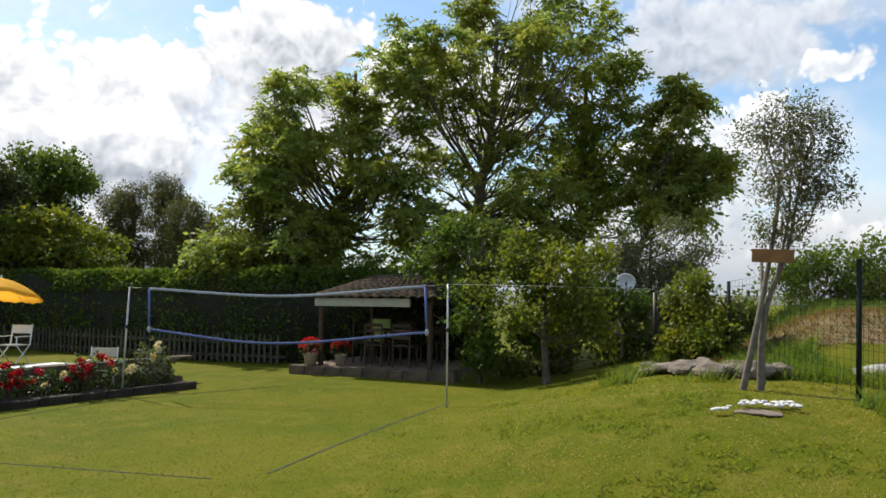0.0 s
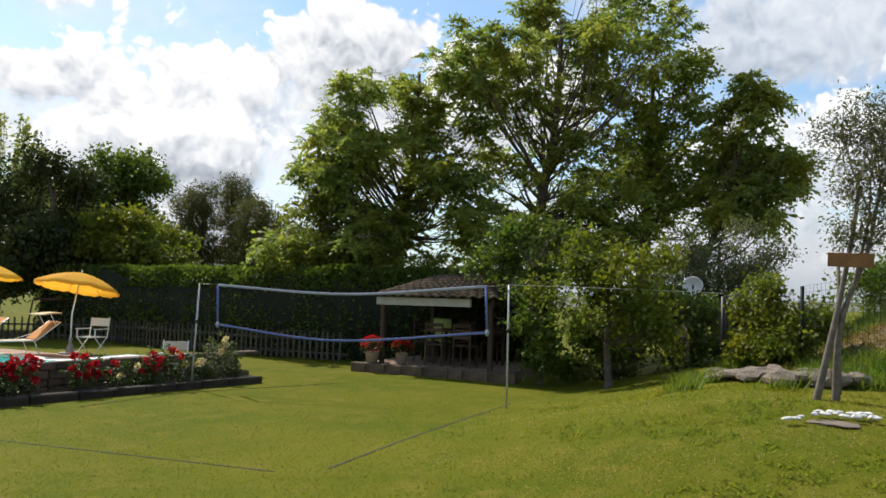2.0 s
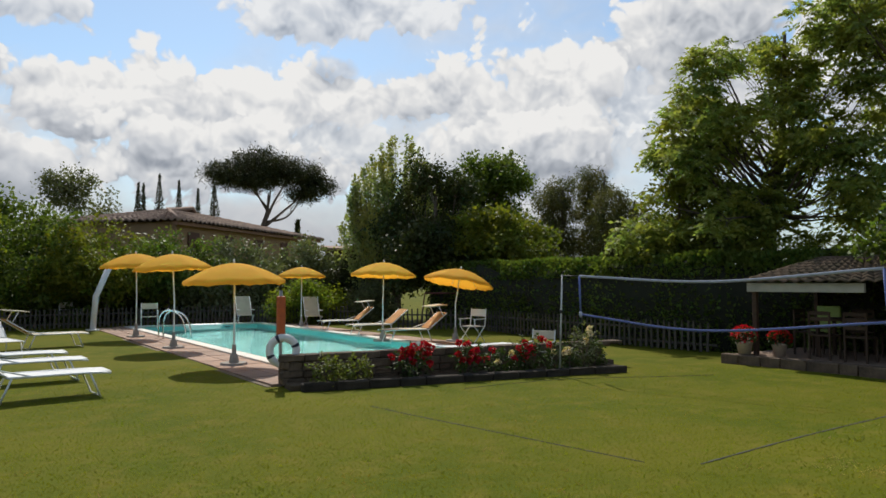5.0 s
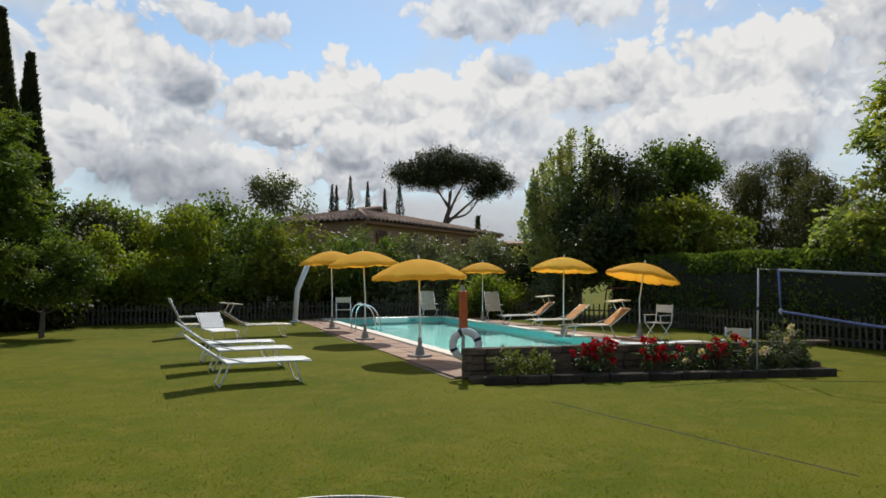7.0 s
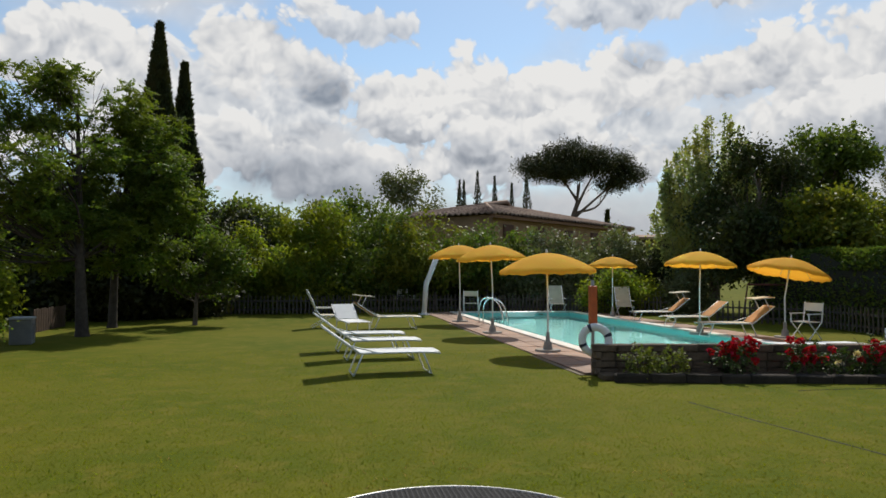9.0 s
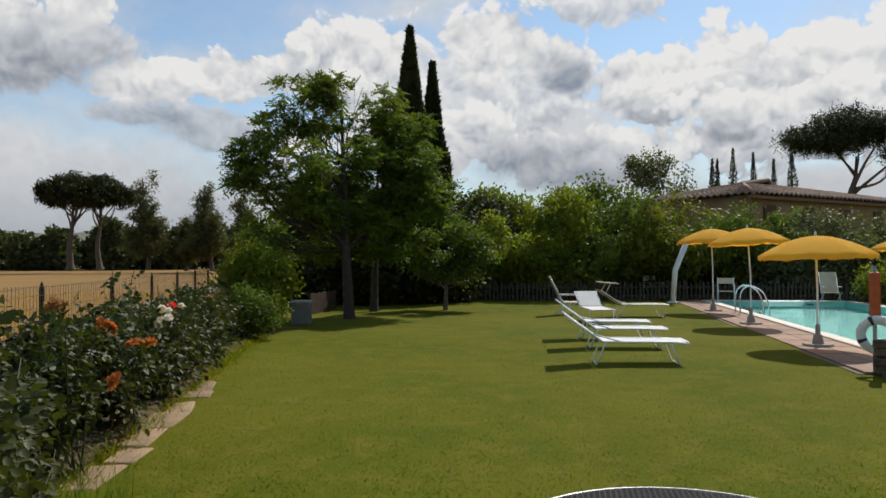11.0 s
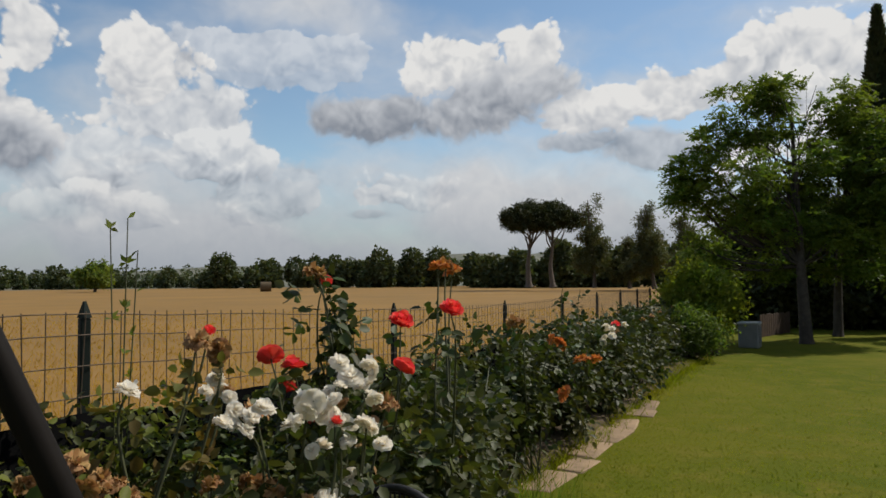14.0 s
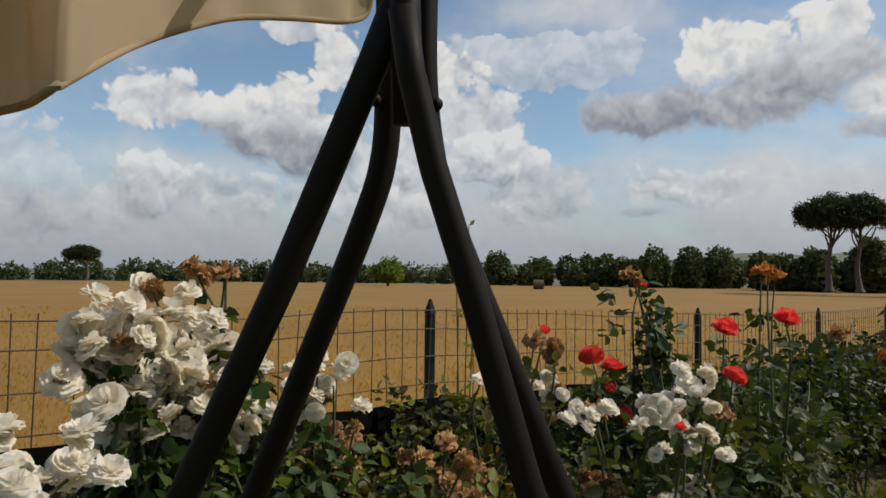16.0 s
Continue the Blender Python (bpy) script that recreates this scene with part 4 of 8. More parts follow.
# far side of the pool
def shoot_tree(name, label, place, wide, high, material, shoots, per, leaf, seed, kind_word="tree", trunk=0.3, low=0.22):
    """A tree of many steep shoots that fan out of a short trunk, leaves set along each."""
    rng = np.random.default_rng(seed)
    ob = thing(name, place, label, kind_word)
    pieces = [tube_np(bend([(0, 0, -0.2), (0.05, 0, high * 0.15), (0, 0.04, high * 0.4)], 5), np.linspace(trunk, trunk * 0.4, 11), 9)]
    P, A = [], []
    for k in range(shoots):
        a = rng.uniform(0, 6.283)
        u = math.sqrt(rng.uniform(0.0, 1.0))
        rise = 1 - 0.62 * u ** 2.2 - abs(rng.normal()) * 0.07
        tip = np.array([wide * u * math.cos(a), wide * u * math.sin(a), max(high * rise, high * low * 1.3)])
        foot = np.array([0.12 * wide * math.cos(a), 0.12 * wide * math.sin(a), high * (low * 0.6 + 0.22 * (1 - u))])
        mid = np.array([tip[0] * 0.78, tip[1] * 0.78, foot[2] + (tip[2] - foot[2]) * 0.42])
        line = bend([foot, mid, tip], 7)
        pieces.append(tube_np(line, np.linspace(0.035 * trunk / 0.3, 0.006, len(line)), 4))
        t = rng.uniform(0.18, 1.0, per) ** 0.8
        i = np.clip((t * (len(line) - 1)).astype(int), 0, len(line) - 2)
        f = (t * (len(line) - 1) - i)[:, None]
        spread = (0.30 * (1.0 - t ** 1.4))[:, None] + 0.035
        P.append(line[i] * (1 - f) + line[i + 1] * f + rng.normal(size=(per, 3)) * spread)
        A.append(unit(rng.normal(size=(per, 3)) * 0.8 + np.array([0.3 * math.cos(a), 0.3 * math.sin(a), 0.55])))
    v, q = join_np(pieces)
    part_np("trunk", v, q, BARK, ob, smooth=True)
    P, A = np.concatenate(P), np.concatenate(A)
    v, q = leaves_np(P, A, leaf * rng.uniform(0.6, 1.3, len(P)), 0.34, 0.1, rng)
    part_np("crown", v, q, material, ob)
    return ob


shoot_tree("poplar_tree", "broad upright tree with pale shimmering leaves on steep shoots", (15.9, 26.65, 0), 2.75, 8.35, POPLAR, 125, 260, 0.145, 31)
DEEP = leafy("deep_green_leaf", (0.036, 0.052, 0.016), 0.22, 0.4, 0.5, 0.02)
tree("cherry_tree", "dense dark drooping tree in front of the poplar", (15.45, 22.9, 0), clumped([
    blob((15.5, 22.9, 5.0), 1.3, 1.1), blob((14.8, 23.3, 3.6), 1.4, 1.2), blob((16.1, 22.5, 3.4), 1.4, 1.3), blob((15.4, 23.0, 1.9), 1.7, 1.1)], 7, 0.5, 32, 0.9),
    (15.5, 22.9, 5.0), 0.25, DEEP, 620, style="simple", length=0.35, pairs=6, size=0.16, width=0.3, seed=32, droop=0.7, twigs=8, rough=0.35)
tree("lime_tree", "round dark green tree behind the hedge", ((24.29, 31.78, -0.21)), clumped([
    blob(((24.38, 31.71, 7.08)), 2.3, 1.7), blob(((25.48, 30.83, 6.08)), 2.0, 1.5), blob(((23.60, 32.29, 5.50)), 2.0, 1.5), blob(((25.09, 31.15, 3.88)), 2.4, 2.0)], 7, 0.46, 33),
    ((24.39, 31.70, 7.40)), 0.3, HEDGE, 900, style="simple", length=0.4, pairs=5, size=0.2, width=0.36, seed=33, twigs=6)
tree("hazel_bush", "broad bright green bush above the hedge", ((17.22, 20.79, 0.38)), clumped([
    blob(((16.77, 21.16, 3.15)), 1.4, 1.0), blob(((17.74, 20.36, 2.70)), 1.4, 1.0), blob(((16.42, 21.43, 1.87)), 1.3, 0.9), blob(((18.04, 20.09, 1.85)), 1.2, 0.8)], 7, 0.46, 34),
    ((17.26, 20.76, 3.14)), 0.12, FRUIT, 700, style="simple", length=0.3, pairs=5, size=0.15, width=0.4, seed=34, twigs=6)
for k, (px, ph) in enumerate(((((33.37, 34.50, -0.05)), ((33.50, 34.38, 7.99))), (((36.60, 34.07, -0.12)), ((36.87, 33.77, 8.90))), (((34.79, 30.09, 0.01)), ((35.12, 29.70, 6.81))))):
    h = ph[2] - px[2]
    tree("pine_tree", "greyish rugged pine behind the garden", px, [blob((px[0] + 0.9 * math.sin(3 * i + k), px[1] + 0.5, px[2] + h * f_), 1.9 - 0.9 * f_ * 0.8, 0.9) for i, f_ in enumerate((0.35, 0.5, 0.62, 0.75, 0.88, 0.97))],
         ph, 0.28, PINE, 560, style="simple", length=0.35, pairs=5, size=0.22, width=0.14, seed=36 + k, twigs=8)

# umbrella pine by the house
UB = ((21.79, 58.04, 4.81))
tree("umbrella_pine", "umbrella pine with a flat dark crown and bare limbs", UB, [
    blob(((18.91, 59.04, 10.82)), 2.3, 1.0), blob(((21.58, 58.12, 11.61)), 2.9, 1.3), blob(((24.02, 57.15, 10.92)), 2.5, 1.1), blob(((25.79, 56.38, 9.96)), 1.6, 0.8),
    blob(((20.35, 57.50, 10.23)), 2.4, 0.8), blob(((24.68, 56.87, 9.21)), 1.4, 0.5)],
    ((22.02, 57.95, 9.18)), 0.34, CONIFER, 1500, style="simple", length=0.35, pairs=4, size=0.3, width=0.12, seed=41, twigs=12, inner=0.2, rough=0.25, fork=0.3)


def cypress(place, high, wide, seed, count=2600, leaf=0.22):
    """A narrow flame-shaped cypress."""
    rng = np.random.default_rng(seed)
    ob = thing("cypress_tree", place, "slender dark green cypress", "tree", "cypresses")
    v, q = tube_np([(0, 0, -0.2), (0, 0, high * 0.5), (0, 0, high * 0.96)], [wide * 0.16, wide * 0.1, 0.02], 7)
    part_np("trunk", v, q, BARK, ob, smooth=True)
    t = rng.uniform(0, 1, count) ** 0.85
    prof = np.clip(np.minimum(0.35 + 2.2 * t, 1.0), 0, 1) * (1 - t ** 1.7) ** 1.1
    a = rng.uniform(0, 2 * np.pi, count)
    lump = np.array([noise.noise(Vector((math.cos(a[i]) * 1.6, math.sin(a[i]) * 1.6, t[i] * high * 0.8 + seed))) for i in range(count)])
    r = wide * 0.5 * prof * (0.45 + 0.55 * rng.uniform(0, 1, count) ** 0.5) * (1 + 0.35 * lump)
    P = np.stack([r * np.cos(a), r * np.sin(a), 0.3 + t * (high - 0.3)], 1)
    A = unit(np.stack([np.cos(a) * 0.45, np.sin(a) * 0.45, np.full(count, 1.2)], 1) + rng.normal(size=(count, 3)) * 0.25)
    v, q = leaves_np(P, A, leaf * 1.5 * rng.uniform(0.5, 1.3, count), 0.16, 0.06, rng)
    part_np("crown", v, q, CONIFER, ob)
    return ob


def cypress_from(foot, tip, wide, seed, count=2600, leaf=0.22):
    return cypress(foot, tip[2] - foot[2], wide, seed, count, leaf)


cypress_from((-5.98, 28.41, -0.35), (-5.98, 28.41, 10.95), 2.5, 51, 24000, 0.17)
cypress_from((-5.26, 29.57, -0.43), (-5.26, 29.57, 9.78), 2.05, 52, 19000, 0.17)
cypress_from((-6.95, 30.24, -0.47), (-6.95, 30.24, 8.45), 1.6, 53, 9000, 0.17)
cypress_from(((14.79, 73.52, 3.78)), ((14.74, 73.53, 11.28)), 1.16, 54, 1300, 0.16)
cypress_from(((15.45, 74.41, 3.81)), ((15.41, 74.42, 11.36)), 0.95, 55, 1300, 0.16)
cypress_from(((16.64, 73.12, 3.78)), ((16.59, 73.13, 12.25)), 1.47, 56, 1300, 0.16)
cypress_from(((18.40, 72.70, 3.77)), ((18.37, 72.71, 11.68)), 1.05, 57, 1300, 0.16)
cypress_from(((20.13, 72.24, 3.76)), ((20.11, 72.25, 10.93)), 0.95, 58, 1300, 0.16)
cypress_from(((20.75, 68.94, 3.67)), ((20.74, 68.94, 11.09)), 1.68, 59, 1300, 0.16)
cypress_from(((28.23, 66.23, 3.63)), ((28.24, 66.23, 7.59)), 1.05, 60, 500, 0.3)

# row behind the pool, left of the house
for k, (c, r, top_, m, n_, w) in enumerate((
        (((-5.15, 39.66, -0.46)), 2.3, 5.6, CONIFER, 620, "dark round-headed holm oak"), (((-3.67, 41.83, -0.60)), 2.1, 5.4, WALNUT_DARK, 460, "dark round-headed holm oak"),
        (((-1.34, 43.97, -0.76)), 1.9, 4.7, OLIVE, 420, "grey-green leafy tree"), (((0.04, 43.99, -0.78)), 2.0, 5.4, OLIVE, 520, "grey-green leafy tree"),
        (((2.82, 39.89, -0.61)), 1.7, 5.3, HEDGE, 460, "dark green garden tree"), (((6.80, 59.60, -1.75)), 1.9, 9.6, OLIVE, 300, "pale thin-leaved distant tree"),
        (((9.82, 61.21, -1.89)), 1.6, 8.0, OLIVE, 220, "pale thin-leaved distant tree"), (((-6.81, 33.30, -0.08)), 2.3, 4.9, WALNUT_DARK, 460, "dark green garden tree"))):
    h_ = top_ * 0.36
    cz = top_ - h_
    tree("garden_tree", w + " behind the hedge", (c[0], c[1], 0), clumped([(c[0], c[1], cz, r, r, h_), (c[0] - r * 0.7, c[1], cz - h_ * 0.7, r * 0.7, r * 0.7, h_ * 0.8),
         (c[0] + r * 0.7, c[1], cz - h_ * 0.8, r * 0.75, r * 0.7, h_ * 0.8)], 6, 0.46, k + 3, 0.9), (c[0], c[1], cz), 0.2, m, n_, style="simple", length=0.45, pairs=5, size=0.24, width=0.34, seed=61 + k, twigs=5, rough=0.7)
# shrubs standing in front of the tall hedge
for k, (c, r, m, w) in enumerate((
        (((-1.92, 29.43, 1.55)), (1.5, 1.5), BRIGHT, "bright yellow-green laurel bush"), (((-0.11, 29.49, 2.10)), (1.7, 1.8), BRIGHT, "dense green laurel bush"),
        (((2.48, 29.89, 2.47)), (1.9, 1.9), HEDGE, "dense green laurel bush"), (((5.04, 30.07, 2.46)), (2.0, 1.35), FRUIT, "sunlit yellow-green laurel bush"),
        (((7.25, 30.13, 2.41)), (1.8, 1.25), HEDGE, "dense green laurel bush"), (((10.16, 30.34, 2.07)), (1.9, 1.7), OLIVE, "silver-green olive bush"),
        (((12.30, 29.53, 1.94)), (1.8, 1.6), OLIVE, "silver-green olive bush"), (((11.55, 27.14, 0.75)), (0.9, 0.9), BRIGHT, "small bright green bush"),
        (((13.91, 27.70, 1.33)), (0.9, 1.2), CONIFER, "dark rounded evergreen bush"), (((12.19, 26.31, 0.66)), (0.7, 0.7), BRIGHT, "small bright green bush"),
        (((-3.06, 29.33, 0.81)), (1.2, 1.2), HEDGE, "dense green laurel bush"), (((14.01, 25.39, 0.67)), (0.7, 0.7), OLIVE, "pale green bush"))):
    foot = (c[0], c[1], 0)
    tree("garden_bush", w + " behind the pool fence", foot, clumped([(c[0], c[1], c[2], r[0], r[0] * 0.8, r[1]), (c[0] + 0.5 * r[0], c[1], max(c[2] - r[1] * 0.6, 0.6), r[0] * 0.8, r[0] * 0.7, r[1] * 0.7),
         (c[0] - 0.5 * r[0], c[1], max(c[2] - r[1] * 0.6, 0.6), r[0] * 0.8, r[0] * 0.7, r[1] * 0.7)], 6, 0.46, k + 7, 0.9), c, 0.08, m, 420, style="simple", length=0.3, pairs=5, size=0.15 if r[0] > 1 else 0.11, width=0.34, seed=81 + k, twigs=4, kind_word="bush")

DARK_BARK = surface("dark_bark", (0.07, 0.055, 0.042), 0.9, vary=0.35, scale=9, fine=45, bump=0.6, dist=0.03)
# false acacias on the lawn
tree("locust_tree", "false acacia with light feathery foliage on the lawn", (-5.65, 18.84, 0), clumped([
    blob(((-6.70, 18.86, 5.88)), 1.1, 0.8), blob(((-7.48, 18.56, 4.78)), 1.1, 0.8), blob(((-6.03, 19.60, 6.04)), 0.8, 0.9), blob(((-6.66, 18.34, 3.86)), 1.5, 0.9),
    blob(((-7.85, 18.41, 4.02)), 0.8, 0.5), blob(((-6.02, 19.08, 4.40)), 1.1, 1.0), blob(((-6.96, 18.76, 2.72)), 1.6, 0.9), blob(((-5.75, 19.17, 2.73)), 1.2, 0.9), blob(((-7.40, 19.13, 1.83)), 1.2, 0.6)], 7, 0.44, 101, 0.8),
    ((-5.95, 19.10, 5.77)), 0.17, LOCUST, 560, bark=DARK_BARK, rough=0.4, length=0.34, pairs=6, size=0.1, width=0.3, seed=101, twigs=3, droop=0.25, tuft=True, per=7)
tree("locust_tree", "second false acacia, brighter green, by the cypresses", (-5.69, 21.55, 0), clumped([
    blob(((-5.49, 20.80, 5.80)), 0.9, 0.9), blob(((-4.63, 21.01, 5.17)), 1.0, 0.8), blob(((-3.89, 20.65, 4.12)), 0.9, 0.7), blob(((-4.83, 20.45, 3.77)), 1.1, 0.8),
    blob(((-4.06, 20.62, 3.13)), 0.9, 0.6), blob(((-4.99, 20.41, 2.47)), 1.2, 0.8)], 7, 0.44, 102, 0.8),
    ((-5.10, 20.90, 5.82)), 0.14, LOCUST, 460, bark=DARK_BARK, rough=0.4, length=0.34, pairs=6, size=0.1, width=0.3, seed=102, twigs=3, droop=0.25, tuft=True, per=7)
tree("plum_tree", "small round fruit tree with a dark trunk", (-3.60, 22.49, 0), clumped([
    blob(((-3.66, 22.72, 2.20)), 0.9, 0.55), blob(((-2.87, 22.83, 1.65)), 0.7, 0.45), blob(((-4.19, 22.63, 1.48)), 0.6, 0.4), blob(((-3.31, 22.77, 1.29)), 0.6, 0.35)], 5, 0.5, 103),
    ((-3.49, 22.74, 2.01)), 0.09, HEDGE, 380, style="simple", length=0.22, pairs=4, size=0.11, width=0.34, seed=103, twigs=14)
tree("bright_bush", "yellow-green bush at the end of the rose bed", ((-6.37, 15.23, 0.23)), [
    blob(((-6.86, 15.57, 1.43)), 0.55, 0.55), blob(((-6.48, 15.73, 1.17)), 0.4, 0.4), blob(((-7.23, 15.40, 1.19)), 0.45, 0.4), blob(((-6.65, 15.11, 0.66)), 0.5, 0.4)],
    ((-6.72, 15.63, 1.67)), 0.06, BRIGHT, 520, style="simple", length=0.2, pairs=5, size=0.10, width=0.26, seed=104, twigs=10, kind_word="bush", lift=0.8)
tree("dark_bush", "dark green bush below the yellow-green one", ((-6.11, 13.71, 0.31)), [
    blob(((-6.11, 13.71, 0.48)), 0.45, 0.35), blob(((-6.37, 13.92, 0.68)), 0.4, 0.3)], ((-6.11, 13.71, 0.58)), 0.04, HEDGE, 240, style="simple", length=0.15, pairs=4, size=0.07, width=0.3, seed=105, kind_word="bush")
# shaded wood behind the acacias
for k, c in enumerate((((-8.64, 25.66, 0.59)), ((-7.15, 28.19, 0.48)), ((-11.89, 29.78, 0.93)), ((-9.37, 32.77, 1.62)))):
    tree("thicket_tree", "deep green tree in the shaded thicket", (c[0], c[1], 0), [(c[0], c[1], 2.0, 2.0, 1.6, 1.6), (c[0] + 1, c[1], 1.2, 1.6, 1.4, 1.2), (c[0] - 1, c[1], 1.2, 1.6, 1.4, 1.2)],
         (c[0], c[1], 2.6), 0.15, WALNUT_DARK, 420, style="simple", length=0.4, pairs=5, size=0.2, width=0.34, seed=111 + k, twigs=5)

# added black-green fill trees that darken the gaps behind the trunks
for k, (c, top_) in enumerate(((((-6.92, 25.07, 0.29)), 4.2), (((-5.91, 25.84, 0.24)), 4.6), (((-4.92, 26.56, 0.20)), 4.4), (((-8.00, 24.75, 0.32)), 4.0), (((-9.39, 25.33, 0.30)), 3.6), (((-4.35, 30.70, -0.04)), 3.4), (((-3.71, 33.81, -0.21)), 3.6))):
    tree("dark_fill_tree", "black-green tree added as dark fill for the shade under the cypresses", (c[0], c[1], 0), [(c[0], c[1], top_ * 0.6, 1.3, 1.1, top_ * 0.4), (c[0] + 0.4, c[1], top_ * 0.25, 1.3, 1.1, top_ * 0.25), (c[0] - 0.5, c[1], top_ * 0.3, 1.2, 1.0, top_ * 0.28)],
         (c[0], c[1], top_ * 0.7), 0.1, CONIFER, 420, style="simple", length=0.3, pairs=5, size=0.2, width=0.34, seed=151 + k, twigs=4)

# ---- beyond the field ----
FARLEAF = leafy("far_wood_leaf", (0.058, 0.076, 0.036), 0.25, 0.4, 0.6, 0.03)


def far_pine(foot, head, spread, seed, thick=0.32):
    foot, head = np.array(foot), np.array(head)
    rng = np.random.default_rng(seed)
    h = head[2] - foot[2]
    bl = []
    for i in range(11):
        a, q = 2.4 * i, math.sqrt((i + 0.3) / 11)
        bl.append((head[0] + math.cos(a) * spread * q * 0.75, head[1] + math.sin(a) * spread * q * 0.75, head[2] - h * (0.12 + 0.13 * q * q), spread * 0.4, spread * 0.4, h * (0.13 - 0.04 * q)))
    return tree("umbrella_pine", "tall umbrella pine at the edge of the field", foot, bl, (head[0], head[1], head[2] - h * 0.3), thick, CONIFER, 900, style="simple",
                length=0.5, pairs=7, size=0.5, width=0.14, seed=seed, twigs=6, inner=0.1, rough=0.2, fork=0.6)


far_pine((-63.2, 83.9, 0.68), (-63.0, 84.1, 12.9), 4.7, 121, 0.5)
far_pine((-60.6, 86.2, 0.59), (-60.6, 86.2, 12.8), 4.4, 122, 0.45)
far_pine(((-159.88, -5.50, 1.06)), ((-159.85, -6.48, 6.94)), 3.2, 123, 0.3)


def conifer(foot, head, wide, seed, m=PINE):
    foot, head = np.array(foot), np.array(head)
    h = head[2] - foot[2]
    rng = np.random.default_rng(seed)
    bl = [(foot[0] + rng.normal() * 0.2 * wide, foot[1], foot[2] + h * f_, wide * (1.05 - f_) * rng.uniform(0.8, 1.2), wide * (1.05 - f_), h * 0.09) for f_ in (0.25, 0.36, 0.47, 0.58, 0.68, 0.78, 0.88, 0.96)]
    return tree("conifer", "ragged dark conifer at the edge of the field", foot, bl, head, 0.28, m, 480, style="simple", length=0.5, pairs=4, size=0.4, width=0.16, seed=seed, twigs=4)


conifer(((-51.76, 83.27, 0.56)), ((-52.37, 82.89, 12.19)), 3.0, 124)
conifer(((-43.65, 84.44, 0.44)), ((-44.47, 84.01, 11.17)), 3.4, 125)
conifer(((-37.83, 81.73, 0.43)), ((-38.65, 81.35, 9.02)), 2.6, 126)
conifer(((-48.26, 86.51, 0.45)), ((-48.49, 86.37, 7.13)), 2.4, 127)


def wood(name, label, az0, az1, dist, h, count, seed, size=0.9):
    """A far belt of woodland: overlapping crowns of many clumps."""
    rng = np.random.default_rng(seed)
    n = int(abs(az1 - az0) * dist * 0.0175 / (h * 0.42))
    B = []
    for i in range(n):
        az = radians(az0 + (az1 - az0) * (i + rng.uniform()) / n)
        d = dist * rng.uniform(0.94, 1.1)
        x, y = -math.sin(az) * d, math.cos(az) * d
        hh = h * rng.uniform(0.5, 1.1)
        z = float(land(x, y))
        B.append((x, y, z + hh * 0.55, hh * 0.38, hh * 0.38, hh * 0.5))
        B.append((x + rng.normal() * hh * 0.3, y, z + hh * 0.25, hh * 0.42, hh * 0.42, hh * 0.3))
    c, d, _ = blob_points(B, count, rng, 0.6, 0.4)
    A = unit(d * 0.6 + rng.normal(size=d.shape) * 0.7)
    v, q = leaves_np(c, A, size * rng.uniform(0.6, 1.4, count), 0.45, 0.1, rng)
    ob = new(name, mesh_np(name, v, q, FARLEAF))
    return tagged(ob, label, "woodland", kind="stuff")


wood("far_woodland", "belt of green woodland along the far side of the field", 22, 42, 140, 8.0, 36000, 131, 0.7)
wood("far_woodland", "low green woodland along the far side of the field", 41, 62, 165, 7.5, 36000, 132, 0.65)
wood("far_woodland", "low line of trees on the horizon", 60, 108, 200, 5.2, 36000, 133, 0.65)
wood("far_woodland", "scattered trees below the distant hills", 20, 90, 480, 9, 7000, 134, 1.8)
OAK = ((-126.75, 46.28, -0.18))
tree("field_oak", "lone round oak standing in the field", OAK, [(OAK[0], OAK[1], OAK[2] + 3.1, 2.6, 2.6, 1.9), (OAK[0] + 1.8, OAK[1], OAK[2] + 2.6, 2.0, 2.0, 1.4), (OAK[0] - 1.6, OAK[1], OAK[2] + 2.7, 2.0, 2.0, 1.5)],
     (OAK[0], OAK[1], OAK[2] + 3.0), 0.35, WALNUT_DARK, 420, style="simple", length=0.5, pairs=4, size=0.45, width=0.4, seed=141, twigs=3)


# ---- things round the pool ----
WHITE_PAINT = surface("white_painted_metal", (0.78, 0.78, 0.76), 0.35, vary=0.05, scale=8, fine=90, bump=0.04, spec=0.5)
WHITE_SLING = surface("white_sling_fabric", (0.74, 0.74, 0.71), 0.85, vary=0.06, scale=5, fine=220, bump=0.25)
CREAM_CLOTH = surface("cream_canvas", (0.62, 0.55, 0.40), 0.9, vary=0.1, scale=5, fine=200, bump=0.25)
ORANGE_CLOTH = surface("faded_orange_canvas", (0.62, 0.30, 0.10), 0.9, vary=0.16, scale=5, fine=200, bump=0.25)
YELLOW = leafy("yellow_umbrella_cloth", (0.92, 0.46, 0.05), 0.5, 0.05, 0.8, 0.006, warm=(0.92, 0.49, 0.06), glow=(1.1, 1.0, 0.8), spec=0.1)
CONCRETE = surface("grey_concrete", (0.33, 0.31, 0.28), 0.9, vary=0.2, scale=9, fine=80, bump=0.4)
STEEL = surface("polished_steel", (0.72, 0.73, 0.74), 0.22, metal=1.0, vary=0.03, bump=0.02)
DARKMETAL = surface("dark_metal", (0.035, 0.033, 0.03), 0.5, metal=0.3, bump=0.05)


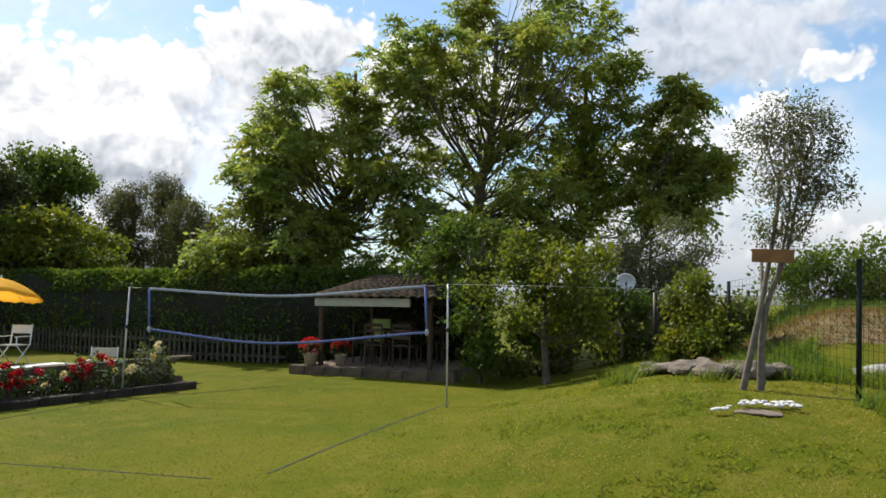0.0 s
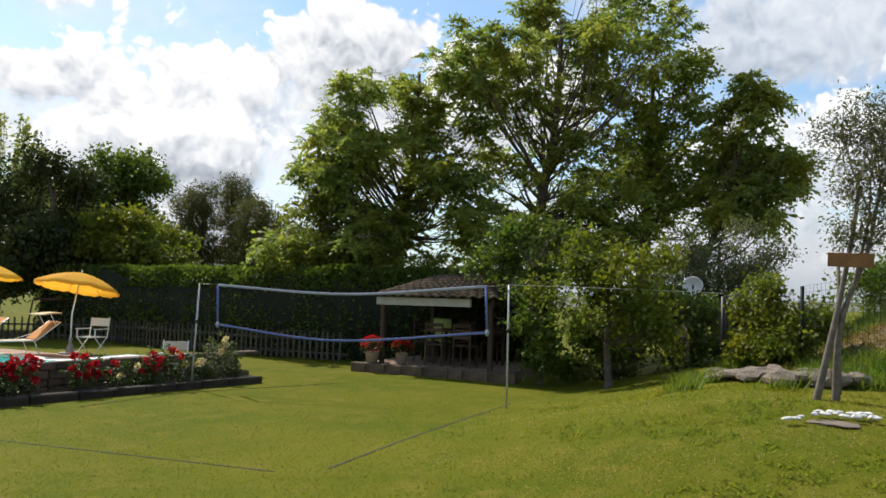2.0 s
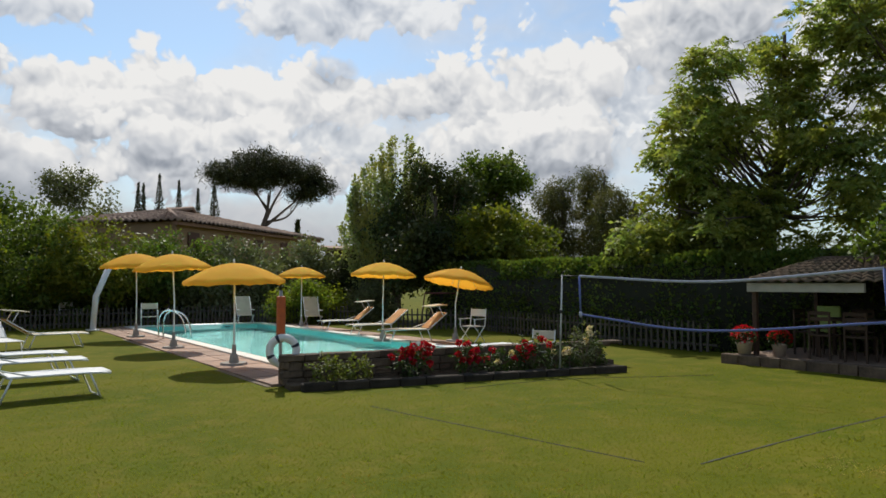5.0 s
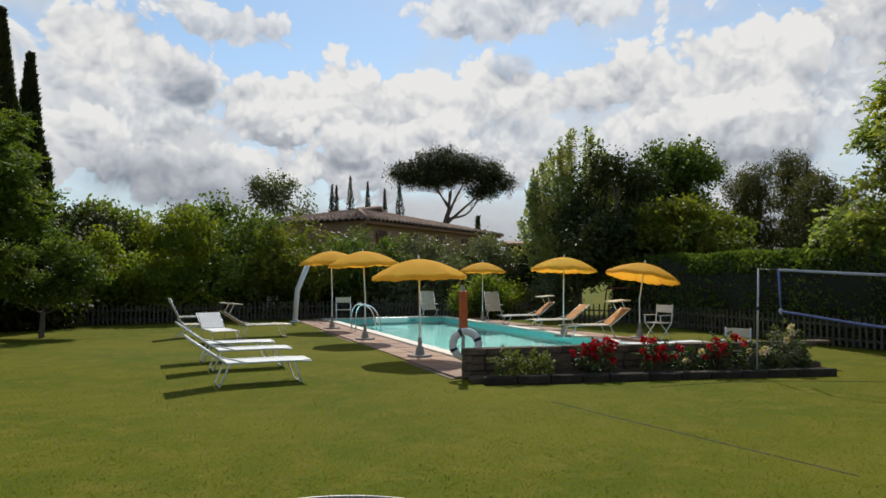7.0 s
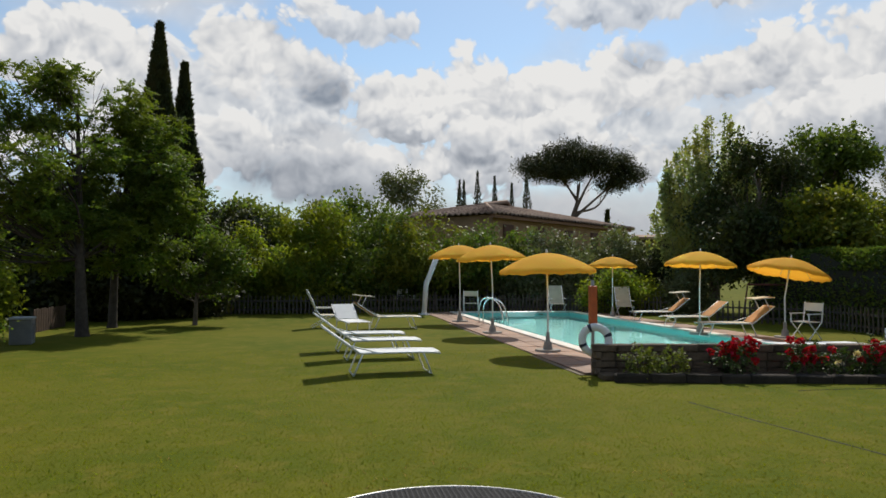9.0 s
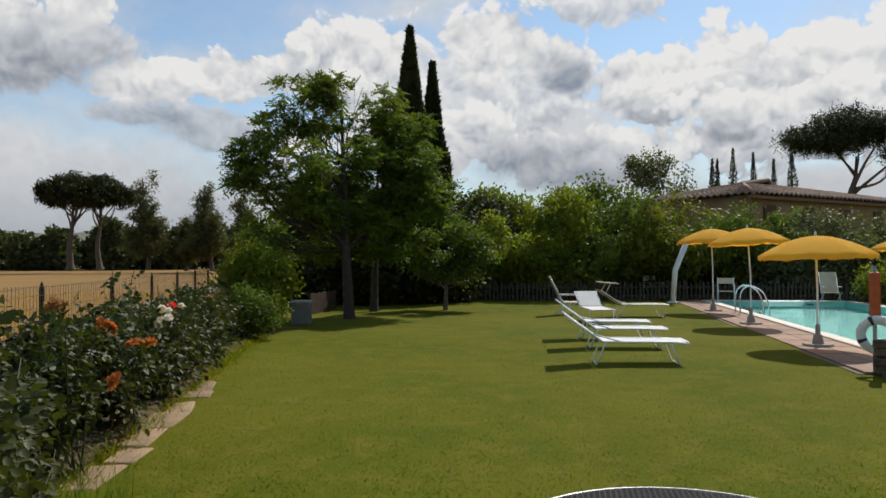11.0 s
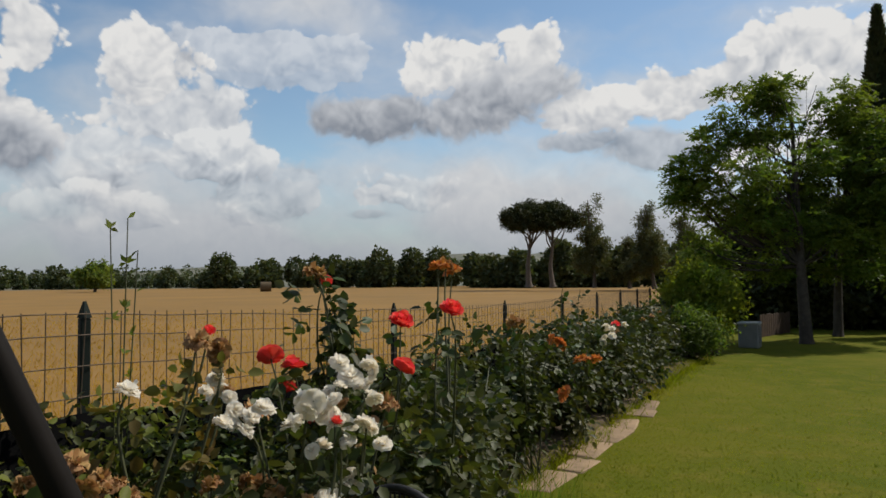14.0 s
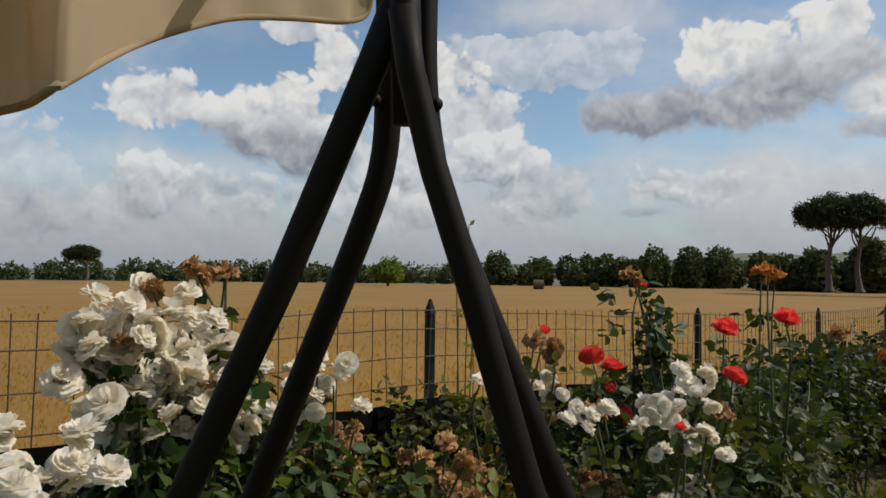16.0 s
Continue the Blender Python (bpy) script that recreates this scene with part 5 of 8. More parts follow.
def umbrella(place, high, radius, tilt=0.0, tilt_to=0.0, seed=1):
    """Garden umbrella: base, pole, domed eight-panel cloth with a short valance, ribs and finial."""
    rng = np.random.default_rng(seed)
    ob = thing("sun_umbrella", (*place, 0), "open yellow sun umbrella on a white pole", "umbrella", "yellow umbrellas by the pool", rng.uniform(0, 40))
    bm = bmesh.new()
    for r1, r2, h, z in ((0.27, 0.25, 0.07, 0.035), (0.1, 0.07, 0.16, 0.15), (0.045, 0.04, 0.2, 0.32)):
        bmesh.ops.create_cone(bm, cap_ends=True, segments=20, radius1=r1, radius2=r2, depth=h, matrix=pose(0, 0, z))
    part("base", bm, CONCRETE, ob, "grey concrete base")
    lean = Vector((math.sin(radians(tilt)) * math.cos(radians(tilt_to)), math.sin(radians(tilt)) * math.sin(radians(tilt_to)), math.cos(radians(tilt))))
    k = high * 0.5
    top = Vector((0, 0, k)) + lean * (high - k)
    bar("pole", [(0, 0, 0.1), (0, 0, k), tuple(top)], 0.019, WHITE_PAINT, ob)
    q = Vector((0, 0, 1)).rotation_difference(lean).to_matrix().to_4x4()
    m = Matrix.Translation(top) @ q
    rise = 0.36 * radius
    n, rings = 48, 8
    V, Q = [], []
    for i in range(rings + 1):
        u = i / rings
        for j in range(n):
            a = 2 * math.pi * j / n
            seam = abs(((j / n * 8) % 1) - 0.5) * 2          # 1 at the ribs
            r = radius * u * (1 - 0.035 * (1 - seam) * u)
            z = -rise * (u ** 1.75) - 0.035 * (1 - seam) * u * u * radius
            V.append(m @ Vector((r * math.cos(a), r * math.sin(a), z)))
    for j in range(n):                                       # hanging edge
        a = 2 * math.pi * j / n
        f = (j / n * 8) % 1
        s = abs(math.sin(math.pi * f * 3))
        seam = abs(f - 0.5) * 2
        r = radius * (1 - 0.035 * (1 - seam)) * 1.0
        z = -rise - 0.035 * (1 - seam) * radius - 0.045 - 0.014 * s + rng.normal() * 0.006
        V.append(m @ Vector((r * math.cos(a), r * math.sin(a), z)))
    for i in range(rings + 1):
        for j in range(n):
            Q.append((i * n + j, i * n + (j + 1) % n, (i + 1) * n + (j + 1) % n, (i + 1) * n + j))
    canopy = part_np("canopy", np.array([tuple(v) for v in V]), np.array(Q), YELLOW, ob, "yellow cloth canopy with a short hanging edge", smooth=True)
    for j in range(8):
        a = 2 * math.pi * j / 8
        pts = [tuple(m @ Vector((radius * u * math.cos(a), radius * u * math.sin(a), -rise * u ** 1.75 - 0.02))) for u in (0.04, 0.4, 0.75, 0.98)]
        bar("rib", pts, 0.006, WHITE_PAINT, ob, sides=5)
    bar("finial", [tuple(m @ Vector((0, 0, -0.02))), tuple(m @ Vector((0, 0, 0.03))), tuple(m @ Vector((0, 0, 0.08)))], [0.02, 0.026, 0.008], WHITE_PAINT, ob)
    return ob


umbrella((4.62, 13.88), 2.02, 0.98, 1.5, 180, 1)
umbrella((4.56, 18.24), 2.34, 0.95, 3, 160, 2)
umbrella((4.57, 22.62), 2.5, 1.0, 2, 180, 3)
umbrella((10.44, 24.09), 2.2, 0.88, 1, 0, 4)
umbrella((9.98, 17.39), 2.2, 0.93, 3, 0, 5)
umbrella((11.45, 15.96), 2.02, 0.98, 11, -20, 6)


def lounger(place, turn, back=40, cloth=None, back_cloth=None, hood=False, word="white", arms=False):
    """Folding sunbed; origin on the ground under the foot end, the bed runs along -x."""
    cloth = cloth or WHITE_SLING
    ob = thing("sun_lounger", (*place, 0), f"{word} sun lounger with raised backrest on metal legs", "sun lounger", "sun loungers by the pool", turn)
    L, W, H = 1.28, 0.58, 0.36
    b = radians(back)
    hx, hz = -L - 0.70 * math.cos(b), H + 0.70 * math.sin(b)
    for y in (-W / 2, W / 2):
        bar("side_rail", bend([(0.0, y, H - 0.02), (-0.3, y, H), (-L, y, H)], 4), 0.016, WHITE_PAINT, ob)
        bar("back_rail", [(-L, y, H), (hx, y, hz)], 0.016, WHITE_PAINT, ob)
    for x in (-0.28, -L + 0.05):
        s = 0.14 if x > -0.6 else -0.14
        bar("leg", bend([(x, -W / 2, H), (x + s, -W / 2, 0.02), (x + s, W / 2, 0.02), (x, W / 2, H)], 1), 0.014, WHITE_PAINT, ob)
    bar("brace", [(-L + 0.3, -W / 2, H), (-L - 0.3 * math.cos(b), -W / 2, H + 0.3 * math.sin(b) - 0.03)], 0.01, WHITE_PAINT, ob)
    n = 12
    V, Q = [], []
    for s in (0, 1):
        for i in range(n + 1):
            u = i / n
            for y in (-W / 2 + 0.02, 0, W / 2 - 0.02):
                V.append((-u * L, y, H + 0.012 - 0.02 * math.sin(math.pi * u) * (1 if y == 0 else 0.4) - s * 0.012))
    for s in (0, 1):
        for i in range(n):
            for j in (0, 1):
                o = s * (n + 1) * 3
                Q.append((o + i * 3 + j, o + i * 3 + j + 1, o + (i + 1) * 3 + j + 1, o + (i + 1) * 3 + j))
    part_np("seat", np.array(V), np.array(Q), cloth, ob, smooth=True)
    bm = bmesh.new()
    box(bm, (0.68, W - 0.04, 0.015), (-0.35, 0, 0), bevel=0.006)
    bmesh.ops.transform(bm, matrix=pose(-L, 0, H + 0.015, 0, back, 0), verts=bm.verts)
    part("backrest", bm, back_cloth or cloth, ob, "orange canvas back" if back_cloth is ORANGE_CLOTH else "")
    if hood:
        z = hz + 0.2
        for y in (-W / 2, W / 2):
            bar("hood_arm", [(hx + 0.12, y, hz - 0.08), (hx + 0.26, y, z)], 0.011, WHITE_PAINT, ob)
        bm = bmesh.new()
        box(bm, (0.5, W + 0.06, 0.03), (hx + 0.24, 0, z), turn=(0, 5, 0), bevel=0.012)
        part("sun_hood", bm, CREAM_CLOTH, ob, "small tilted sun hood")
    if arms:
        for y in (-W / 2 - 0.03, W / 2 + 0.03):
            bm = bmesh.new()
            box(bm, (0.5, 0.05, 0.03), (-L + 0.1, y, H + 0.2), bevel=0.01)
            part("armrest", bm, WHITE_PAINT, ob)
    return ob


lounger((1.92, 11.45), 4, 36, word="white slatted")
lounger((1.91, 13.46), 4, 36, word="white slatted")
lounger((1.79, 14.92), 4, 36, word="white slatted")
lounger((1.08, 17.81), -78, 32, word="white upright-backed")
lounger((2.90, 20.42), 10, 34, CREAM_CLOTH, ORANGE_CLOTH, True, "hooded orange and cream")
lounger((9.93, 19.32), 176, 38, CREAM_CLOTH, ORANGE_CLOTH, False, "cream and orange")
lounger((10.17, 21.95), 172, 38, CREAM_CLOTH, ORANGE_CLOTH, True, "cream and orange")
lounger((9.58, 16.76), 172, 38, CREAM_CLOTH, ORANGE_CLOTH, True, "cream and orange")
lounger((9.67, 11.45), 8, 3, word="flat white")


def director_chair(place, turn, cloth, word):
    """Folding armchair with crossed legs and a cloth back; faces +x."""
    ob = thing("director_chair", (*place, 0), f"{word} folding armchair with crossed legs", "chair", "folding armchairs by the pool", turn)
    for y in (-0.27, 0.27):
        for a_, b_ in (((-0.2, 0.02), (0.2, 0.44)), ((0.2, 0.02), (-0.2, 0.44))):
            bm = bmesh.new()
            beam(bm, (a_[0], y, a_[1]), (b_[0], y, b_[1]), 0.03, 0.02, 0.004)
            part("leg", bm, WHITE_PAINT, ob)
        bm = bmesh.new()
        box(bm, (0.5, 0.05, 0.025), (0, y, 0.64), bevel=0.008)
        part("armrest", bm, WHITE_PAINT, ob)
        for x in (-0.2, 0.2):
            bm = bmesh.new()
            beam(bm, (x, y, 0.42), (x if x > 0 else -0.26, y, 0.64 if x > 0 else 0.92), 0.028, 0.028, 0.005)
            part("upright", bm, WHITE_PAINT, ob)
    bm = bmesh.new()
    box(bm, (0.42, 0.52, 0.02), (0, 0, 0.44), bevel=0.008)
    part("seat", bm, cloth, ob)
    bm = bmesh.new()
    box(bm, (0.02, 0.54, 0.2), (-0.25, 0, 0.8), turn=(0, -8, 0), bevel=0.008)
    part("backrest", bm, cloth, ob)
    return ob


director_chair((3.70, 29.78), -60, CREAM_CLOTH, "cream canvas")
director_chair((5.82, 26.66), -100, CREAM_CLOTH, "cream canvas")
director_chair((11.81, 15.66), -170, WHITE_SLING, "white canvas")
low_chair = director_chair((9.13, 9.98), -150, CREAM_CLOTH, "small low cream canvas")
low_chair.matrix_basis = low_chair.matrix_basis @ Matrix.Diagonal((0.8, 0.8, 0.8, 1))


def deck_chair(place, turn):
    """High-backed sling chair, faces +x."""
    ob = thing("deck_chair", (*place, 0), "pale high-backed reclining garden chair", "chair", "reclining chairs at the pool's far end", turn)
    for y in (-0.28, 0.28):
        bar("back_rail", [(0.35, y, 0.36), (-0.1, y, 0.36), (-0.45, y, 1.1)], 0.015, WHITE_PAINT, ob)
        bar("leg", bend([(0.3, y, 0.36), (-0.3, y, 0.02)], 1), 0.014, WHITE_PAINT, ob)
        bar("leg", bend([(-0.2, y, 0.5), (0.3, y, 0.02)], 1), 0.014, WHITE_PAINT, ob)
        bm = bmesh.new()
        box(bm, (0.5, 0.05, 0.025), (0.05, y, 0.58), bevel=0.008)
        part("armrest", bm, WHITE_PAINT, ob)
    bm = bmesh.new()
    beam(bm, (-0.1, 0, 0.37), (-0.44, 0, 1.09), 0.52, 0.018, 0.005)
    part("backrest", bm, CREAM_CLOTH, ob)
    bm = bmesh.new()
    box(bm, (0.45, 0.52, 0.018), (0.12, 0, 0.37), bevel=0.006)
    part("seat", bm, CREAM_CLOTH, ob)
    return ob


deck_chair((0.17, 21.03), 5)
deck_chair((9.55, 27.48), -95)
deck_chair((11.42, 25.25), -100)

# lifebuoy on its post at the end of the wall
LB = ((4.40, 10.84, 0.54))
ring_post = thing("lifebuoy_post", (LB[0] + 0.02, LB[1] + 0.16, 0), "orange post with a box for the rescue rope", "post")
bar("post", [(0, 0, -0.1), (0, 0, 1.5)], 0.03, surface("grey_post", (0.3, 0.3, 0.28), 0.6), ring_post)
ORANGE = surface("weathered_orange_paint", (0.62, 0.13, 0.03), 0.55, vary=0.2, scale=9, bump=0.1, color2=(0.40, 0.09, 0.03))
bm = bmesh.new()
box(bm, (0.13, 0.1, 0.62), (-0.02, -0.06, 1.1), bevel=0.02)
part("rope_box", bm, ORANGE, ring_post, "weathered orange case")
buoy = thing("lifebuoy", (LB[0], LB[1], LB[2]), "white lifebuoy with dark bands hanging on the post", "lifebuoy", turn=-22)
n1, n2, R1, R2 = 40, 12, 0.21, 0.062
V = [((R1 + R2 * math.cos(b)) * math.cos(a), R2 * 0.75 * math.sin(b), (R1 + R2 * math.cos(b)) * math.sin(a)) for a in np.arange(n1) * 2 * np.pi / n1 for b in np.arange(n2) * 2 * np.pi / n2]
Q = [(i * n2 + j, ((i + 1) % n1) * n2 + j, ((i + 1) % n1) * n2 + (j + 1) % n2, i * n2 + (j + 1) % n2) for i in range(n1) for j in range(n2)]
part_np("ring", np.array(V), np.array(Q), surface("white_buoy_shell", (0.76, 0.75, 0.72), 0.5, vary=0.08), buoy, smooth=True)
for a0 in (0.3, 1.87, 3.44, 5.0):
    aa_ = np.linspace(a0, a0 + 0.22, 5)
    V = [((R1 + R2 * 1.05 * math.cos(b)) * math.cos(a), R2 * 0.8 * math.sin(b), (R1 + R2 * 1.05 * math.cos(b)) * math.sin(a)) for a in aa_ for b in np.arange(n2) * 2 * np.pi / n2]
    Q = [(i * n2 + j, (i + 1) * n2 + j, (i + 1) * n2 + (j + 1) % n2, i * n2 + (j + 1) % n2) for i in range(4) for j in range(n2)]
    part_np("band", np.array(V), np.array(Q), surface("navy_band", (0.03, 0.035, 0.06), 0.6), buoy, "dark band", smooth=True)

# pool ladder, shower and board
lx, ly = 4.92, 21.73
ladder = thing("pool_ladder", (lx + 0.5, ly, 0), "arched stainless steel pool ladder rails", "ladder")
for y in (-0.28, 0.28):
    bar("rail", bend([(-0.35, y, 0.0), (-0.33, y, 0.62), (-0.1, y, 0.82), (0.25, y, 0.66), (0.42, y, 0.2), (0.45, y, -0.6)], 6), 0.022, STEEL, ladder)
for z in (-0.2, -0.45):
    bm = bmesh.new()
    box(bm, (0.08, 0.56, 0.03), (0.45, 0, z), bevel=0.008)
    part("step", bm, STEEL, ladder)
SHW = ((4.04, 26.89, 0.12))
shower = thing("pool_shower", (SHW[0], SHW[1], 0), "white bent solar shower column by the pool", "shower")
p1, p2 = np.array(((4.12, 26.88, 1.18))), np.array(((4.50, 26.82, 2.16)))
bar("column", [(0, 0, 0), tuple(p1 - np.array([SHW[0], SHW[1], 0])), tuple(p2 - np.array([SHW[0], SHW[1], 0]))], 0.1, WHITE_PAINT, shower, sides=12)
bm = bmesh.new()
box(bm, (0.4, 0.4, 0.05), (0, 0, 0.025), bevel=0.01)
part("foot_plate", bm, WHITE_PAINT, shower)
bx_, by_ = 7.42, 25.74
board = thing("cover_box", (bx_, by_, 0), "low white box lying at the pool's far edge", "box")
bm = bmesh.new()
box(bm, (1.3, 0.35, 0.1), (0, 0, 0.12), bevel=0.015)
part("lid", bm, WHITE_PAINT, board)
bm = bmesh.new()
box(bm, (1.2, 0.3, 0.09), (0, 0, 0.03), bevel=0.01)
part("body", bm, WHITE_PAINT, board)

# children's swing behind the umbrellas
RUST = surface("dark_red_paint", (0.14, 0.04, 0.03), 0.6, vary=0.2)
SW = np.array(((14.85, 21.33, -0.10)))
top_z = ((14.86, 21.33, 1.25))[2]
play = thing("swing_set", (SW[0], SW[1], 0), "small dark red metal swing set under the trees", "swing set", turn=-35)
bar("top_bar", [(-0.75, 0, top_z), (0.75, 0, top_z)], 0.03, RUST, play)
for x in (-0.75, 0.75):
    for y in (-0.5, 0.5):
        bar("leg", [(x, 0, top_z), (x * 1.2, y, 0)], 0.022, RUST, play)
for x in (-0.35, 0.3):
    for s in (-0.17, 0.17):
        bar("rope", [(x + s, 0, top_z), (x + s, 0, 0.45)], 0.006, DARKMETAL, play, sides=4)
    bm = bmesh.new()
    box(bm, (0.4, 0.18, 0.03), (x, 0, 0.45), bevel=0.01)
    part("swing_seat", bm, RUST, play)

# ---- flower bed in front of the wall ----
K0, K1 = np.array([4.37, 9.98]), np.array([10.06, 8.82])
soil = thing("flower_bed", (*W0, 0), "narrow strip of dark planted soil below the wall", "flower bed", turn=wall_way)
bm = bmesh.new()
box(bm, (wl + 0.1, 0.42, 0.09), (wl / 2, -0.16, 0.03), bevel=0.02)
part("soil", bm, SOIL, soil)
RED = leafy("red_rose_petal", (0.46, 0.010, 0.022), 0.3, 0.35, 0.5, 0.012, warm=(0.66, 0.03, 0.03), glow=(1.2, 0.8, 0.8))
ROSELEAF = leafy("rose_leaf", (0.040, 0.066, 0.018), 0.28, 0.35, 0.32, 0.025, warm=(0.075, 0.10, 0.025))


def bed_rose(place, high, wide, flowers, seed, petal=None, leaf=None, colour="red"):
    rng = np.random.default_rng(seed)
    ob = thing("bed_rose", place, f"rose bush with {colour} below the wall", "rose bush", "roses below the pool wall")
    pieces = []
    for k in range(7):
        t_ = np.array([rng.normal() * wide * 0.6, rng.normal() * wide * 0.35, high * rng.uniform(0.6, 1)])
        pieces.append(tube_np(bend([(0, 0, 0), t_ * np.array([0.4, 0.4, 0.5]), t_], 3), np.linspace(0.01, 0.004, 7), 5))
    v, q = join_np(pieces)
    tagged(part_np("stem", v, q, BARK, ob), kind="stuff")
    n = int(430 * wide)
    d = unit(rng.normal(size=(n, 3)))
    P = d * np.array([wide, wide * 0.55, high * 0.5]) * (0.4 + 0.6 * rng.uniform(0, 1, (n, 1)) ** 0.5) * (1 + 0.3 * rng.normal(size=(n, 1)) * 0.5) + np.array([0, 0, high * 0.52])
    P[:, 2] = np.maximum(P[:, 2], 0.03)
    v, q = sprays_np(P, unit(d + rng.normal(size=(n, 3)) * 0.6), 0.09, 2, 0.055, 0.36, rng)
    part_np("leaves", v, q, leaf or ROSELEAF, ob)
    for k in range(flowers):
        c = np.array([rng.normal() * wide * 0.62, -abs(rng.normal()) * wide * 0.35, high * rng.uniform(0.45, 1.08)])
        m_ = 22
        dd = unit(rng.normal(size=(m_, 3)) + np.array([0, 0, 0.4]))
        v, q = leaves_np(c + dd * 0.015, dd, 0.06 * rng.uniform(0.8, 1.2, m_), 0.5, 0.2, rng)
        part_np("bloom", v, q, petal or RED, ob, f"{colour} bloom")
    return ob


FRESH = leafy("fresh_green_leaf", (0.12, 0.15, 0.03), 0.35, 0.3, 0.45, 0.02)
PALE = leafy("pale_bloom_petal", (0.7, 0.62, 0.5), 0.3, 0.15, 0.6, 0.01)
bed_rose((4.82, 10.14, 0.05), 0.43, 0.24, 0, 201, None, FRESH, "fresh green leaves")
bed_rose((5.34, 10.09, 0.05), 0.41, 0.24, 0, 202, None, FRESH, "fresh green leaves")
bed_rose((6.33, 10.02, 0.05), 0.53, 0.29, 21, 203)
bed_rose((7.35, 9.81, 0.05), 0.52, 0.27, 17, 204)
bed_rose((8.50, 9.56, 0.05), 0.60, 0.29, 11, 205)
bed_rose((8.94, 9.41, 0.05), 0.47, 0.21, 3, 206, PALE, None, "pale flowers")
bed_rose((9.70, 9.44, 0.05), 0.73, 0.27, 3, 207, PALE, OLIVE, "pale flowers")
bed_rose((7.96, 9.74, 0.05), 0.36, 0.19, 2, 209, PALE, None, "pale flowers")
bed_rose((8.32, 9.69, 0.05), 0.39, 0.20, 4, 212)
bed_rose((10.04, 9.48, 0.05), 0.47, 0.20, 0, 213, None, None, "dark leaves")
bed_rose((9.37, 9.48, 0.05), 0.43, 0.20, 1, 214, PALE, None, "pale flowers")


# ---- net, court lines and gazebo ----
NETBLUE = surface("blue_net_tape", (0.13, 0.17, 0.42), 0.7, vary=0.1)
NETGREY = surface("pale_net_tape", (0.42, 0.45, 0.55), 0.7, vary=0.15)
net = thing("volleyball_net", (9.84, 3.92, 0), "sagging garden volleyball net with blue tapes between two poles", "net")
o = np.array([9.84, 3.92, 0.0])
pr1, pl0, pl1 = np.array(((9.95, 3.96, 1.84))) - o, np.array([8.86, 9.20, 0.0]) - o, np.array(((8.99, 9.25, 1.77))) - o
bar("pole", [(0, 0, -0.1), tuple(pr1 * 0.6), tuple(pr1)], [0.016, 0.016, 0.013], surface("grey_galvanised_pole", (0.6, 0.6, 0.59), 0.5, metal=0.3, vary=0.2), net)
bar("pole", [tuple(pl0), tuple(pl0 * 0.4 + pl1 * 0.6), tuple(pl1)], [0.016, 0.016, 0.013], surface("grey_galvanised_pole", (0.42, 0.43, 0.43), 0.5, metal=0.3, vary=0.2), net)
for p_ in (pr1 * 0.63, pl0 * 0.37 + pl1 * 0.63):
    bar("collar", [tuple(p_ - np.array([0, 0, 0.03])), tuple(p_ + np.array([0, 0, 0.03]))], 0.026, DARKMETAL, net)
tr_, br_ = np.array(((9.94, 4.33, 1.81))) - o, np.array(((9.95, 4.30, 1.11))) - o
tl_, bl_ = np.array(((9.09, 8.93, 1.74))) - o, np.array(((9.11, 8.92, 1.07))) - o
tm_, bm_ = np.array(((9.61, 6.67, 1.64))) - o, np.array(((9.52, 6.80, 0.89))) - o


def tape(name, line, wide, material, label):
    L = bend(line, 10)
    V = np.concatenate([L + np.array([0, 0, wide / 2]), L - np.array([0, 0, wide / 2]), L - np.array([0.006, 0.006, wide / 2]), L + np.array([-0.006, -0.006, wide / 2])])
    n = len(L)
    Q = [(a * n + i, a * n + i + 1, b * n + i + 1, b * n + i) for a, b in ((0, 1), (1, 2), (2, 3), (3, 0)) for i in range(n - 1)]
    return part_np(name, V, np.array(Q), material, net, label)


tape("top_tape", [tl_, tm_, tr_], 0.042, NETGREY, "pale top tape")
tape("bottom_tape", [bl_, bm_, br_], 0.036, NETBLUE, "blue bottom tape")
for a_, b_ in ((tl_, bl_), (tr_, br_)):
    bar("side_tape", [tuple(a_), tuple(b_)], 0.018, NETBLUE, net, "blue side tape", sides=6)
    bar("corner_knot", [tuple(b_ + np.array([0, 0, 0.06])), tuple(b_), tuple(b_ - np.array([0, 0, 0.05]))], [0.015, 0.035, 0.02], NETGREY, net)
bar("cord", [tuple(pr1 - np.array([0, 0, 0.02])), tuple(tr_)], 0.008, DARKMETAL, net)
bar("cord", [tuple(pl1 - np.array([0, 0, 0.02])), tuple(tl_)], 0.01, DARKMETAL, net)
bar("guy_rope", [tuple(pr1), tuple(np.array(((11.63, 2.93, 1.85))) - o), tuple(np.array(((13.92, 1.34, 1.84))) - o)], 0.005, surface("pale_cord", (0.5, 0.47, 0.4), 0.8), net, sides=5)

LINE = surface("dark_ground_tape", (0.05, 0.05, 0.035), 0.8)
court = thing("court_line", (9.84, 3.92, 0), "dark tape pegged on the lawn as a court line", "court line")


